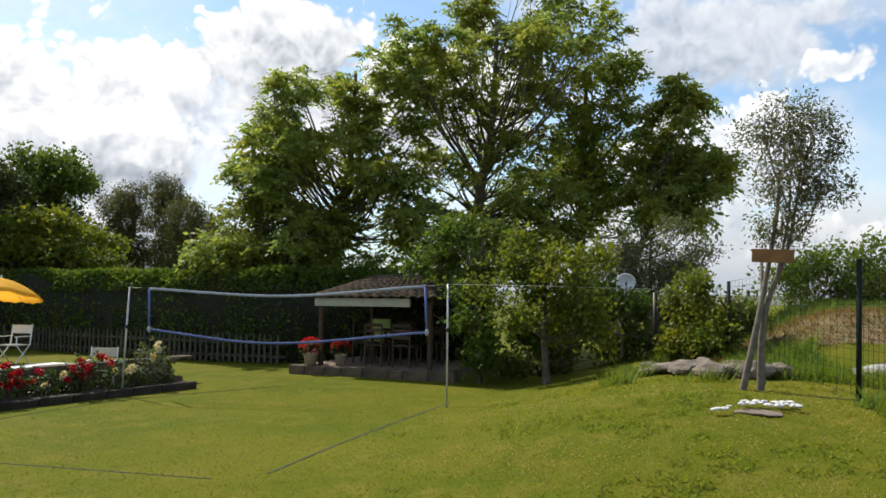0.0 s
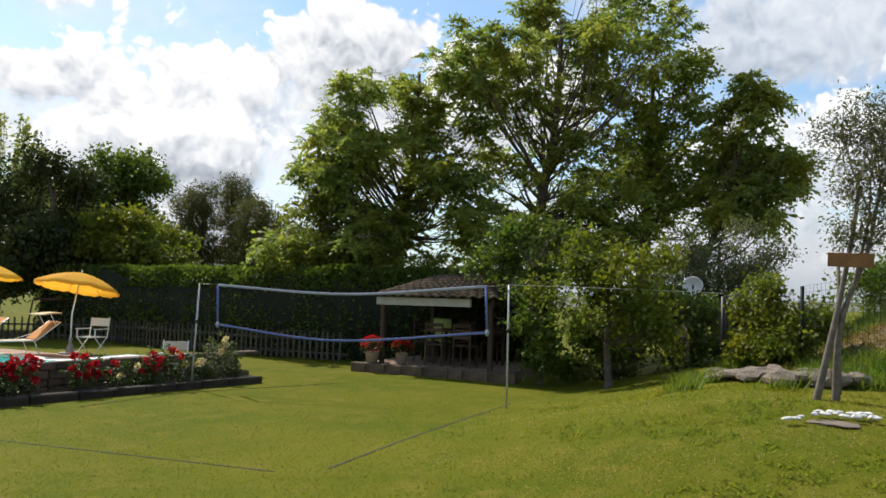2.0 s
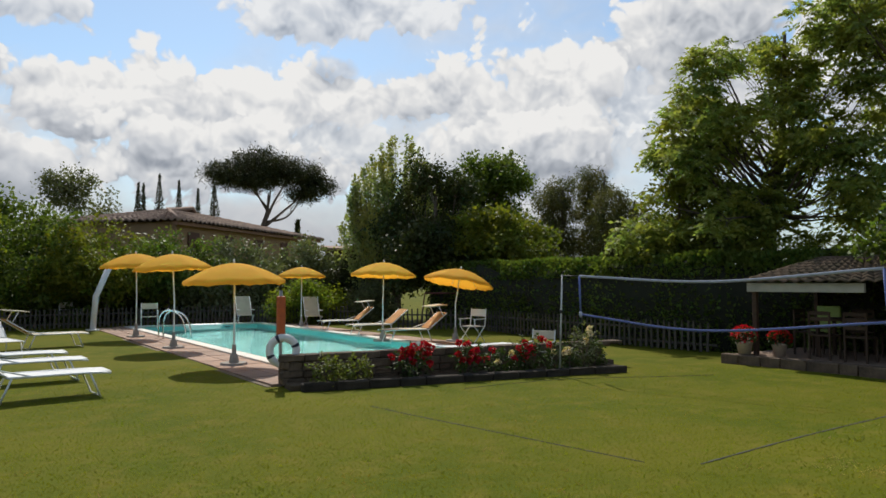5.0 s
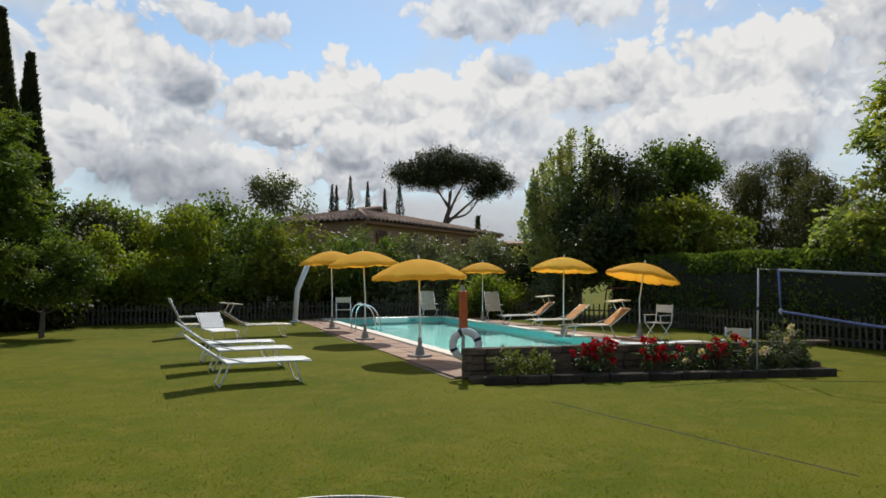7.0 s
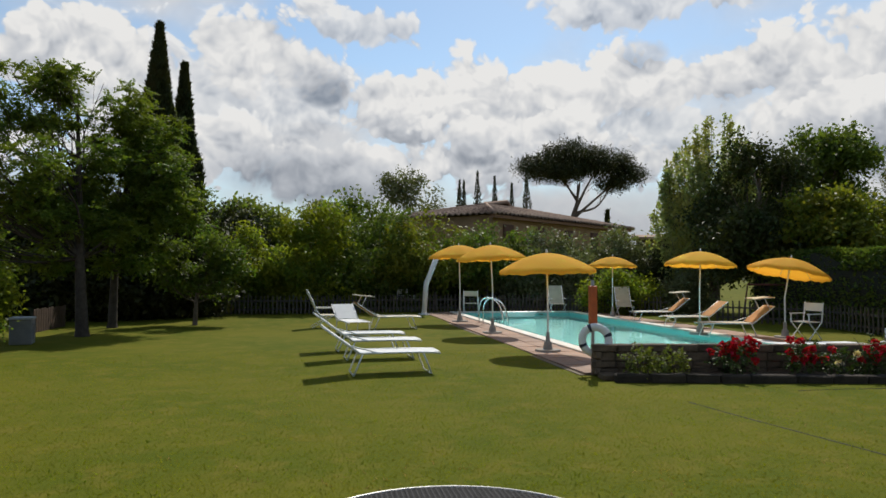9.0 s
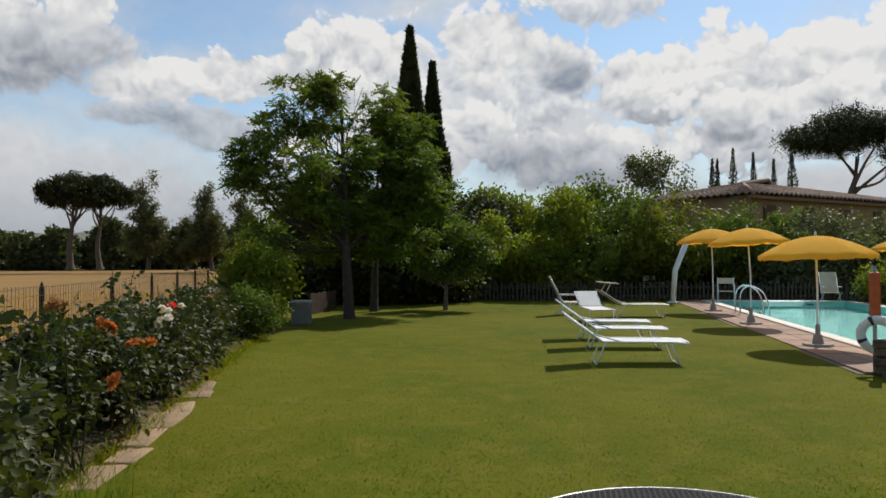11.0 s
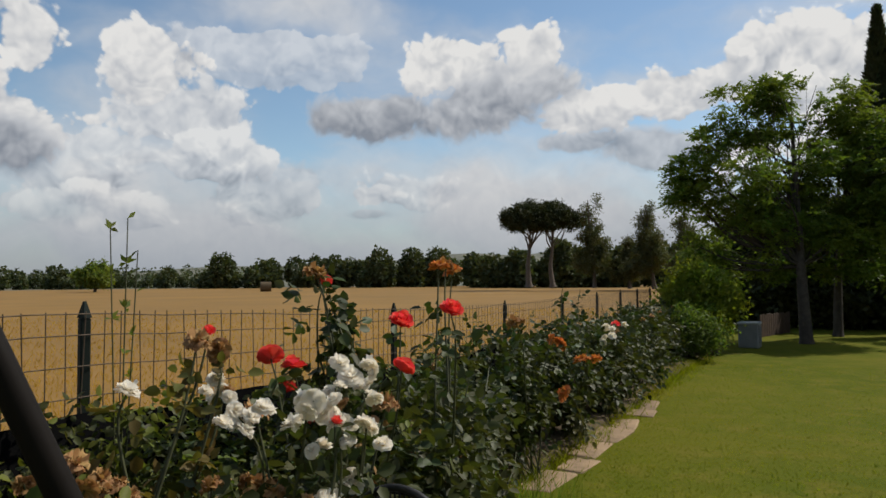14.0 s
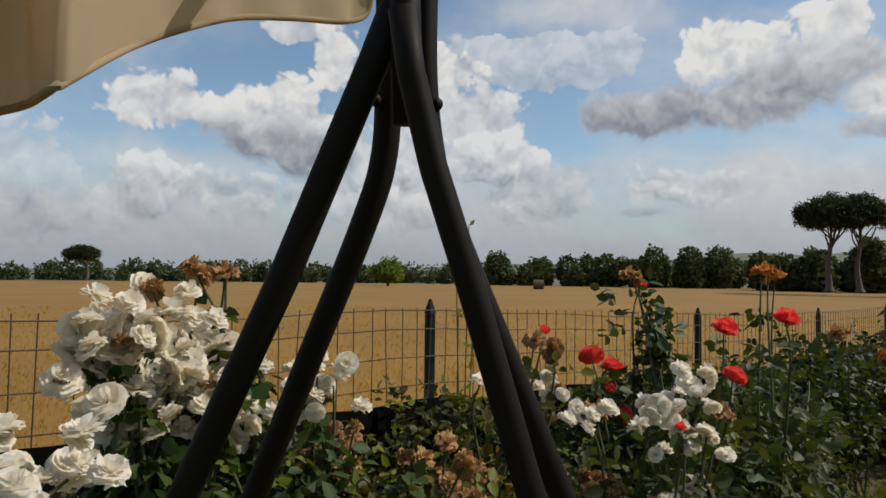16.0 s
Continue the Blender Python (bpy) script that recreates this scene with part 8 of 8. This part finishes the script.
# weeds between the stones and under the roses
rng = np.random.default_rng(90)
n = 11000
s = rng.uniform(-1, 15.5, n)
o_ = np.array([kerb_off(x) for x in s]) + rng.normal(size=n) * 0.13 - 0.12
p = FENCE_A + FENCE_U * s[:, None] - FENCE_N * o_[:, None]
blades("bed_weeds", "ragged green grass and weeds along the rose bed", p[:, 0], p[:, 1], 0.11, 0.005, 0.8, BLADE)
n = 5000
s = rng.uniform(-2, 4.8, n)
o_ = rng.uniform(0.12, 1.2, n)
p = FENCE_A + FENCE_U * s[:, None] - FENCE_N * o_[:, None]
blades("bed_weeds", "tall thin weeds standing between the roses", p[:, 0], p[:, 1], 0.4, 0.005, 0.4, TALL)
# tangled low leaves that fill the near end of the bed
rng = np.random.default_rng(95)
for name_, word_, mat_, n, lo, hi in (("bed_leaves", "tangled green leaves filling the rose bed", FRESH, 3400, 0.15, 1.05), ("bed_leaves", "dark leaves and brown dead heads low in the rose bed", GLOSSLEAF, 4600, 0.1, 0.95),
                                      ("dead_heads", "brown withered leaves among the roses", WITHERED, 900, 0.35, 1.02)):
    s = rng.uniform(-1.2, 4.9, n)
    o_ = rng.uniform(0.1, 0.62, n) * np.array([min(kerb_off(x), 1.25) for x in s]) * 1.3
    p = FENCE_A + FENCE_U * s[:, None] - FENCE_N * o_[:, None]
    lump = np.array([noise.noise(Vector((p[k, 0] * 2.2, p[k, 1] * 2.2, 3.0))) for k in range(n)])
    z = lo + (hi - lo) * rng.uniform(0, 1, n) ** 0.8 * np.clip(0.75 + 0.8 * lump, 0.2, 1.1)
    P = np.column_stack([p, z])
    v, q = sprays_np(P, unit(rng.normal(size=(n, 3)) + np.array([0, 0, 0.3])), 0.1, 2, 0.042, 0.34, rng, droop=0.35, shape=oval_leaves_np)
    ob = new(name_, mesh_np(name_, v, q, mat_))
    tagged(ob, word_, "leaves", kind="stuff")
rng = np.random.default_rng(97)
for name_, word_, mat_, n in (("bed_leaves", "fresh green leaves climbing over the netting", FRESH, 2600), ("bed_leaves", "dark leaves before the netting", GLOSSLEAF, 4400)):
    s = rng.uniform(-0.6, 3.4, n)
    o_ = rng.uniform(0.08, 0.62, n)
    p = FENCE_A + FENCE_U * s[:, None] - FENCE_N * o_[:, None]
    lump = np.array([noise.noise(Vector((p[k, 0] * 3.1, p[k, 1] * 3.1, 8.0))) for k in range(n)])
    P = np.column_stack([p, 0.35 + 0.84 * rng.uniform(0, 1, n) * np.clip(0.85 + 0.7 * lump, 0.3, 1.05)])
    v, q = sprays_np(P, unit(rng.normal(size=(n, 3)) + np.array([0, 0, 0.3])), 0.09, 2, 0.038, 0.34, rng, droop=0.35, shape=oval_leaves_np)
    tagged(new(name_, mesh_np(name_, v, q, mat_)), word_, "leaves", kind="stuff")
rng = np.random.default_rng(98)
for k, (cx, cy, cz) in enumerate(((-1.82, 0.76, 1.12), (-1.66, 1.2, 1.03), (-1.98, 0.42, 1.16))):
    spent = [("withered", (cx + rng.normal() * 0.09, cy + rng.normal() * 0.09, cz + rng.normal() * 0.05), rng.uniform(0.045, 0.075)) for _ in range(16)]
    rose_bush((cx - 0.1, cy, 0.08), spent, [(cx, cy, cz - 0.22, 0.2, 0.14)], 430 + k, "spent brown heads and yellowing leaves", MATS["yellowing_rose_leaf"], sprays=160, size=0.04)
# one tall seeding weed by the fence
wd = np.array(((-2.40, 1.07, 1.37)))
weed = thing("wild_weed", (wd[0], wd[1], 0), "tall thin seeding weed by the wire", "weed")
pieces, P, A = [], [], []
rg = np.random.default_rng(91)
for tip in (((-2.39, 1.03, 1.83)), ((-2.42, 1.10, 1.87)), ((-2.43, 1.14, 1.76))):
    t_ = np.array(tip) - np.array([wd[0], wd[1], 0])
    L_ = bend([(0, 0, 0), t_ * np.array([0.3, 0.3, 0.5]), t_], 6)
    pieces.append(tube_np(L_, np.linspace(0.005, 0.002, len(L_)), 4))
    for k in range(26):
        u = rg.integers(3, len(L_))
        P.append(L_[u])
        A.append(unit(rg.normal(size=3) + np.array([0, 0, 0.6])))
v, q = join_np(pieces)
part_np("stem", v, q, CANE, weed)
v, q = leaves_np(np.array(P), np.array(A), 0.038, 0.22, 0.1, rg)
part_np("leaves", v, q, FRESH, weed)

# ---- garden swing and seats by the camera ----
BROWN_TUBE = surface("dark_brown_powder_coat", (0.012, 0.009, 0.007), 0.6, metal=0.0, vary=0.15, scale=20, fine=200, bump=0.05, spec=0.12)
SWING_CLOTH = leafy("beige_swing_canvas", (0.60, 0.47, 0.31), 0.5, 0.02, 0.85, 0.004, warm=(0.52, 0.42, 0.27), glow=(1.1, 1.0, 0.85), spec=0.05)
sw0 = np.array(((-0.66, 0.15, 1.90)))
gswing = thing("garden_swing", (sw0[0], sw0[1], 0), "dark brown tubular garden swing with a beige canopy", "garden swing")
so = np.array([sw0[0], sw0[1], 0.0])


def leg_line(points, to_ground=True):
    P_ = [np.array(p) - so for p in points]
    d_ = P_[-1] - P_[-2]
    if to_ground:
        P_.append(P_[-1] + d_ * (P_[-1][2] / -d_[2]))
    return P_


TR = 0.0175
bar("front_leg", leg_line([((-0.69, 0.14, 1.96)), ((-0.70, 0.12, 1.90)), ((-0.75, 0.04, 1.67)), ((-0.82, -0.05, 1.43))]), TR, BROWN_TUBE, gswing, sides=14)
bar("front_leg", leg_line([((-0.59, 0.11, 1.92)), ((-0.59, 0.12, 1.86)), ((-0.58, 0.14, 1.77)), ((-0.56, 0.17, 1.66)), ((-0.54, 0.22, 1.48))]), 0.0135, BROWN_TUBE, gswing, sides=14)
bar("canopy_post", leg_line(list(bend([((-0.79, 0.17, 2.05)), ((-0.79, 0.17, 1.93)), ((-0.80, 0.17, 1.82)), ((-0.82, 0.15, 1.73)), ((-0.88, 0.10, 1.56)), ((-0.95, 0.05, 1.38))], 6) )), 0.0168, BROWN_TUBE, gswing, sides=14)
bar("canopy_post", leg_line(list(bend([((-0.70, 0.18, 2.02)), ((-0.70, 0.18, 1.90)), ((-0.70, 0.19, 1.81)), ((-0.69, 0.21, 1.73)), ((-0.67, 0.27, 1.58)), ((-0.65, 0.33, 1.43))], 6))), 0.0146, BROWN_TUBE, gswing, sides=14)
bar("hanger", [tuple(np.array(((-0.67, 0.14, 2.04))) - so), tuple(np.array(((-0.67, 0.15, 1.83))) - so)], TR * 0.95, BROWN_TUBE, gswing, sides=14)
bar("cross_bar", [tuple(np.array(((-1.65, -0.41, 2.17))) - so), tuple(np.array(((-1.47, -0.16, 2.19))) - so), tuple(np.array(((-0.81, 0.20, 2.09))) - so)], 0.014, BROWN_TUBE, gswing, sides=10)
for p_ in (((-0.69, 0.19, 1.86)), ((-0.78, 0.15, 1.88))):
    bm = bmesh.new()
    bmesh.ops.create_uvsphere(bm, u_segments=12, v_segments=8, radius=0.008, matrix=pose(*(np.array(p_) - so)))
    part("bolt", bm, BROWN_TUBE, gswing, smooth=True)
edge = [np.array(p) - so for p in (((-0.89, -0.38, 1.81)), ((-0.96, -0.29, 1.85)), ((-1.01, -0.24, 1.88)), ((-0.84, -0.19, 1.87)), ((-1.11, -0.12, 2.00)), ((-1.17, -0.04, 2.06)), ((-1.22, 0.05, 2.11)), ((-1.26, 0.16, 2.14)), ((-1.29, 0.26, 2.16)), ((-1.31, 0.31, 2.19)), ((-1.30, 0.32, 2.24)))]
E_ = bend(edge, 6)
nE = len(E_)
back_ = np.array([-0.35, -0.5, 0.0])
V, Q = [], []
rowsE = [(0.0, 0.0), (0.0, 0.11), (0.02, 0.24), (0.5, 0.36), (1.2, 0.44), (2.2, 0.46)]
for i, (b_, z_) in enumerate(rowsE):
    for j, p_ in enumerate(E_):
        wob = 0.012 * math.sin(j * 0.9 + i) * (i < 3)
        V.append(p_ + back_ * (b_ + wob) + np.array([0, 0, z_]))
for i in range(len(rowsE) - 1):
    for j in range(nE - 1):
        Q.append((i * nE + j, i * nE + j + 1, (i + 1) * nE + j + 1, (i + 1) * nE + j))
part_np("canopy", np.array(V), np.array(Q), SWING_CLOTH, gswing, "beige canvas canopy with a hanging edge", smooth=True)
bar("canopy_hem", [tuple(p_) for p_ in E_], 0.006, SWING_CLOTH, gswing, sides=6)

MESH = surface("black_woven_mesh", (0.02, 0.02, 0.022), 0.7, vary=0.3, scale=30, fine=160, bump=0.3, spec=0.2)


tc = np.array((0.59, 2.96, 0.0))
way_ = tc / np.linalg.norm(tc)
RT = 0.62
tcen = tc - way_ * RT
table = thing("mesh_table", (tcen[0], tcen[1], 0), "round dark metal mesh garden table with a pale rim", "table")
pieces = []
for k in range(-29, 30):
    x = k * RT / 29.5
    h = math.sqrt(max(RT * RT - x * x, 0))
    pieces.append(tube_np([(x, -h, 0.715), (x, h, 0.715)], 0.0088, 4))
    pieces.append(tube_np([(-h, x, 0.712), (h, x, 0.712)], 0.0088, 4))
v, q = join_np(pieces)
part_np("mesh_top", v, q, MESH, table, "woven dark mesh")
a_ = np.linspace(0, 2 * np.pi, 73)
v, q = tube_np(np.stack([RT * np.cos(a_), RT * np.sin(a_), np.full(73, 0.716)], 1), 0.009, 8)
part_np("rim", v, q, surface("grey_rim", (0.30, 0.30, 0.29), 0.35, metal=0.5), table, "pale metal rim", smooth=True)
for k in range(4):
    c_, s_ = math.cos(k * math.pi / 2 + 0.6), math.sin(k * math.pi / 2 + 0.6)
    bar("leg", bend([(0.5 * c_, 0.5 * s_, 0.7), (0.34 * c_, 0.34 * s_, 0.36), (0.48 * c_, 0.48 * s_, 0.0)], 5), 0.013, DARKMETAL, table)
ch = np.array((-1.54, 1.56, 0.0))
chair = thing("mesh_chair", (ch[0], ch[1], 0), "dark metal mesh garden chair with a rounded back", "chair", turn=math.degrees(math.atan2(ch[1], ch[0])) + 150)
# back hoop, local y across
hoop = [(0.0, 0.25 * math.sin(t_), 0.46 + 0.56 * (abs(math.cos(t_)) ** 0.62)) for t_ in np.linspace(-math.pi / 2, math.pi / 2, 25)]
bar("back_hoop", hoop, 0.012, DARKMETAL, chair, sides=10)
pieces = []
for k in range(-14, 15):
    y = k * 0.25 / 14.5
    t_ = math.asin(max(-1, min(1, y / 0.25)))
    pieces.append(tube_np([(0, y, 0.46), (-0.02, y, 0.66), (0, y, 0.46 + 0.56 * abs(math.cos(t_)) ** 0.62)], 0.0045, 4))
for k in range(25):
    z = 0.46 + 0.56 * k / 25
    h = 0.25 * math.sqrt(max(0, 1 - ((z - 0.46) / 0.56) ** 3.2))
    pieces.append(tube_np([(-0.004, -h, z), (-0.02, 0, z), (-0.004, h, z)], 0.0045, 4))
v, q = join_np(pieces)
part_np("back_mesh", v, q, MESH, chair, "black mesh back")
pieces = []
for k in range(-12, 13):
    y = k * 0.02
    pieces.append(tube_np([(0.0, y, 0.45), (0.42, y, 0.45)], 0.005, 4))
    pieces.append(tube_np([(0.21 + k * 0.0175, -0.25, 0.568), (0.21 + k * 0.0175, 0.25, 0.568)], 0.005, 4))
v, q = join_np(pieces)
part_np("seat_mesh", v, q, MESH, chair)
for x in (0.0, 0.42):
    for y in (-0.24, 0.24):
        bar("leg", [(x, y, 0.45), (x + (0.05 if x else -0.05), y * 1.08, 0)], 0.012, DARKMETAL, chair)


# ---- fences, paving and stones, piece by piece ----
PICKET = surface("weathered_grey_picket", (0.085, 0.075, 0.06), 0.9, vary=0.3, scale=6, fine=60, bump=0.3, obj=0.25)
bm = bmesh.new()
box(bm, (0.075, 0.02, 0.68), (0, 0, 0.36))
for v_ in bm.verts:
    if v_.co.z > 0.6:
        v_.co.x *= 0.55
pk = bpy.data.meshes.new("picket")
bm.to_mesh(pk)
bm.free()
pk.materials.append(PICKET)


def picket_fence(points, gap, label):
    L = np.array([p[:2] for p in points], float)
    seg = np.linalg.norm(np.diff(L, axis=0), axis=1)
    cum = np.concatenate([[0], np.cumsum(seg)])
    ob = thing("picket_fence", (*L[0], 0), label, "fence")
    for k in range(int(cum[-1] / gap)):
        s = k * gap
        i = min(np.searchsorted(cum, s, side="right") - 1, len(seg) - 1)
        d = (L[i + 1] - L[i]) / seg[i]
        p = L[i] + d * (s - cum[i])
        o_ = new("picket", pk)
        o_.parent = ob
        o_.matrix_basis = pose(p[0] - L[0][0], p[1] - L[0][1], 0.02 + 0.012 * math.sin(k * 2.3), 0, 2 * math.sin(k * 1.7), math.degrees(math.atan2(d[1], d[0]))) @ Matrix.Diagonal((1, 1, 1 + 0.03 * math.sin(k * 5.1), 1))
    for z in (0.2, 0.52):
        for i in range(len(seg)):
            bm = bmesh.new()
            n_ = np.array([-(L[i + 1] - L[i])[1], (L[i + 1] - L[i])[0]]) / seg[i] * 0.022
            beam(bm, (*(L[i] - L[0] + n_), z), (*(L[i + 1] - L[0] + n_), z), 0.03, 0.05)
            part("rail", bm, PICKET, ob)
    return ob


picket_fence([(-5.30, 26.70), (-4.08, 27.45), (-0.07, 27.47), (4.54, 28.24), (9.51, 28.38), (12.92, 24.77)], 0.15, "low grey wooden picket fence behind the pool lawn")
picket_fence([(12.87, 21.35), (14.74, 19.37), (14.42, 16.54), (14.24, 12.50), (14.33, 9.81)], 0.17, "low grey wooden picket fence before the hedge")

# coping stones and terracotta paving of the pool edge
bm = bmesh.new()
box(bm, (0.98, 0.30, 0.05), (0, 0, 0), bevel=0.012)
cope = bpy.data.meshes.new("coping_stone")
bm.to_mesh(cope)
bm.free()
cope.materials.append(COPE)
x0, y0, x1, y1 = POOL
cx, cy = (x0 + x1) / 2, (y0 + y1) / 2
edge_t = thing("pool_edge", (cx, cy, 0), "pale stone coping round the pool", "coping")
for a_, b_, turn in (((x0 - 0.1, y0), (x0 - 0.1, y1), 90), ((x1 + 0.1, y0), (x1 + 0.1, y1), 90), ((x0 - 0.25, y1 + 0.1), (x1 + 0.25, y1 + 0.1), 0), ((x0 - 0.25, y0 - 0.1), (x1 + 0.25, y0 - 0.1), 0)):
    a_, b_ = np.array(a_), np.array(b_)
    n_ = int(np.linalg.norm(b_ - a_))
    for k in range(n_):
        p = a_ + (b_ - a_) * (k + 0.5) / n_
        o_ = new("coping_stone", cope)
        o_.parent = edge_t
        o_.matrix_basis = pose(p[0] - cx, p[1] - cy, 0.04, 0, 0, turn) @ Matrix.Diagonal((np.linalg.norm(b_ - a_) / n_ / 1.0, 1, 1, 1))
bm = bmesh.new()
box(bm, (0.485, 0.485, 0.06), (0, 0, 0), bevel=0.008)
tile = bpy.data.meshes.new("paving_tile")
bm.to_mesh(tile)
bm.free()
tile.materials.append(PAVE)
paving = thing("pool_paving", (cx, cy, 0), "worn terracotta paving strip beside the pool", "paving", kind="structure")
bm = bmesh.new()
for sx, sy, at_ in ((1.1, y1 - y0 + 0.9, (x0 - 0.78 - cx, 0.45 - 0.2, -0.03)), (1.1, y1 - y0 + 0.9, (x1 + 0.78 - cx, 0.45 - 0.2, -0.03)), (x1 - x0 + 0.5, 0.9, (0, y1 + 0.7 - cy, -0.03))):
    box(bm, (sx, sy, 0.06), at_)
part("bedding", bm, surface("sandy_joint", (0.2, 0.16, 0.11), 0.95, bump=0.4), paving)
for side in (-1, 1):
    for j in range(int((y1 - y0 + 0.6) / 0.5)):
        for i in range(2):
            o_ = new("paving_tile", tile)
            o_.parent = paving
            xx = (x0 - 0.5 - 0.5 * i) if side < 0 else (x1 + 0.5 + 0.5 * i)
            o_.matrix_basis = pose(xx - cx, y0 + 0.05 + 0.5 * j - cy, 0.0 + 0.003 * math.sin(j * 3.3 + i), 0, 0, 0)
for i in range(11):
    o_ = new("paving_tile", tile)
    o_.parent = paving
    o_.matrix_basis = pose(x0 - 0.25 + 0.5 * i - cx, y1 + 0.5 - cy, 0.002)

# stones of the retaining wall and its kerb
rg = np.random.default_rng(61)
z = 0.0
row = 0
while z < 0.40:
    h = (0.13, 0.11, 0.14, 0.12)[row % 4]
    x = -0.02 - (row % 2) * 0.12
    while x < wl - 0.05:
        l_ = rg.uniform(0.2, 0.46)
        bm = bmesh.new()
        box(bm, (l_ - 0.015, 0.1, h - 0.012), (0, 0, 0), bevel=0.018)
        for v_ in bm.verts:
            v_.co += Vector([rg.normal() * 0.006 for _ in range(3)])
        st = part("stone", bm, STONE, bedwall)
        st.matrix_basis = pose(x + l_ / 2, 0.06 + rg.normal() * 0.008, z + h / 2)
        x += l_
    z += h
    row += 1
for y, depth_ in ((0.18, 0.3),):
    x = -0.04
    while x < wl:
        l_ = rg.uniform(0.4, 0.7)
        bm = bmesh.new()
        box(bm, (l_ - 0.012, depth_, 0.05), (0, 0, 0), bevel=0.012)
        st = part("cap_stone", bm, STONE, bedwall)
        st.matrix_basis = pose(x + l_ / 2, y, 0.46 + rg.normal() * 0.004)
        x += l_
for z_ in (0.08, 0.2, 0.33):
    for y in (0.08, 0.24):
        bm = bmesh.new()
        box(bm, (0.1, 0.15, 0.11), (0, 0, 0), bevel=0.018)
        st = part("stone", bm, STONE, bedwall)
        st.matrix_basis = pose(-0.03, y, z_)
kw = K1 - K0
kl = float(np.linalg.norm(kw))
kerb = thing("bed_kerb", (*K0, 0), "low kerb of dark rough stones edging the flower bed", "kerb", turn=math.degrees(math.atan2(kw[1], kw[0])))
x = 0.0
while x < kl:
    l_ = rg.uniform(0.35, 0.7)
    bm = bmesh.new()
    box(bm, (l_ - 0.012, 0.17, 0.14), (0, 0, 0), bevel=0.025)
    for v_ in bm.verts:
        v_.co += Vector([rg.normal() * 0.006 for _ in range(3)])
    st = part("stone", bm, surface("dark_kerb_stone", (0.05, 0.038, 0.026), 0.95, vary=0.4, scale=5, fine=50, bump=0.7, obj=0.22, dist=0.02), kerb)
    st.matrix_basis = pose(x + l_ / 2, 0.08 + rg.normal() * 0.01, 0.05)
    x += l_
# stones of the gazebo platform's edge
x = 0.0
while x < gw:
    l_ = rg.uniform(0.3, 0.6)
    bm = bmesh.new()
    box(bm, (l_ - 0.012, 0.2, 0.22), (0, 0, 0), bevel=0.025)
    st = part("stone", bm, STONE, gaz)
    st.matrix_basis = pose(x + l_ / 2, 0.06, 0.09)
    x += l_
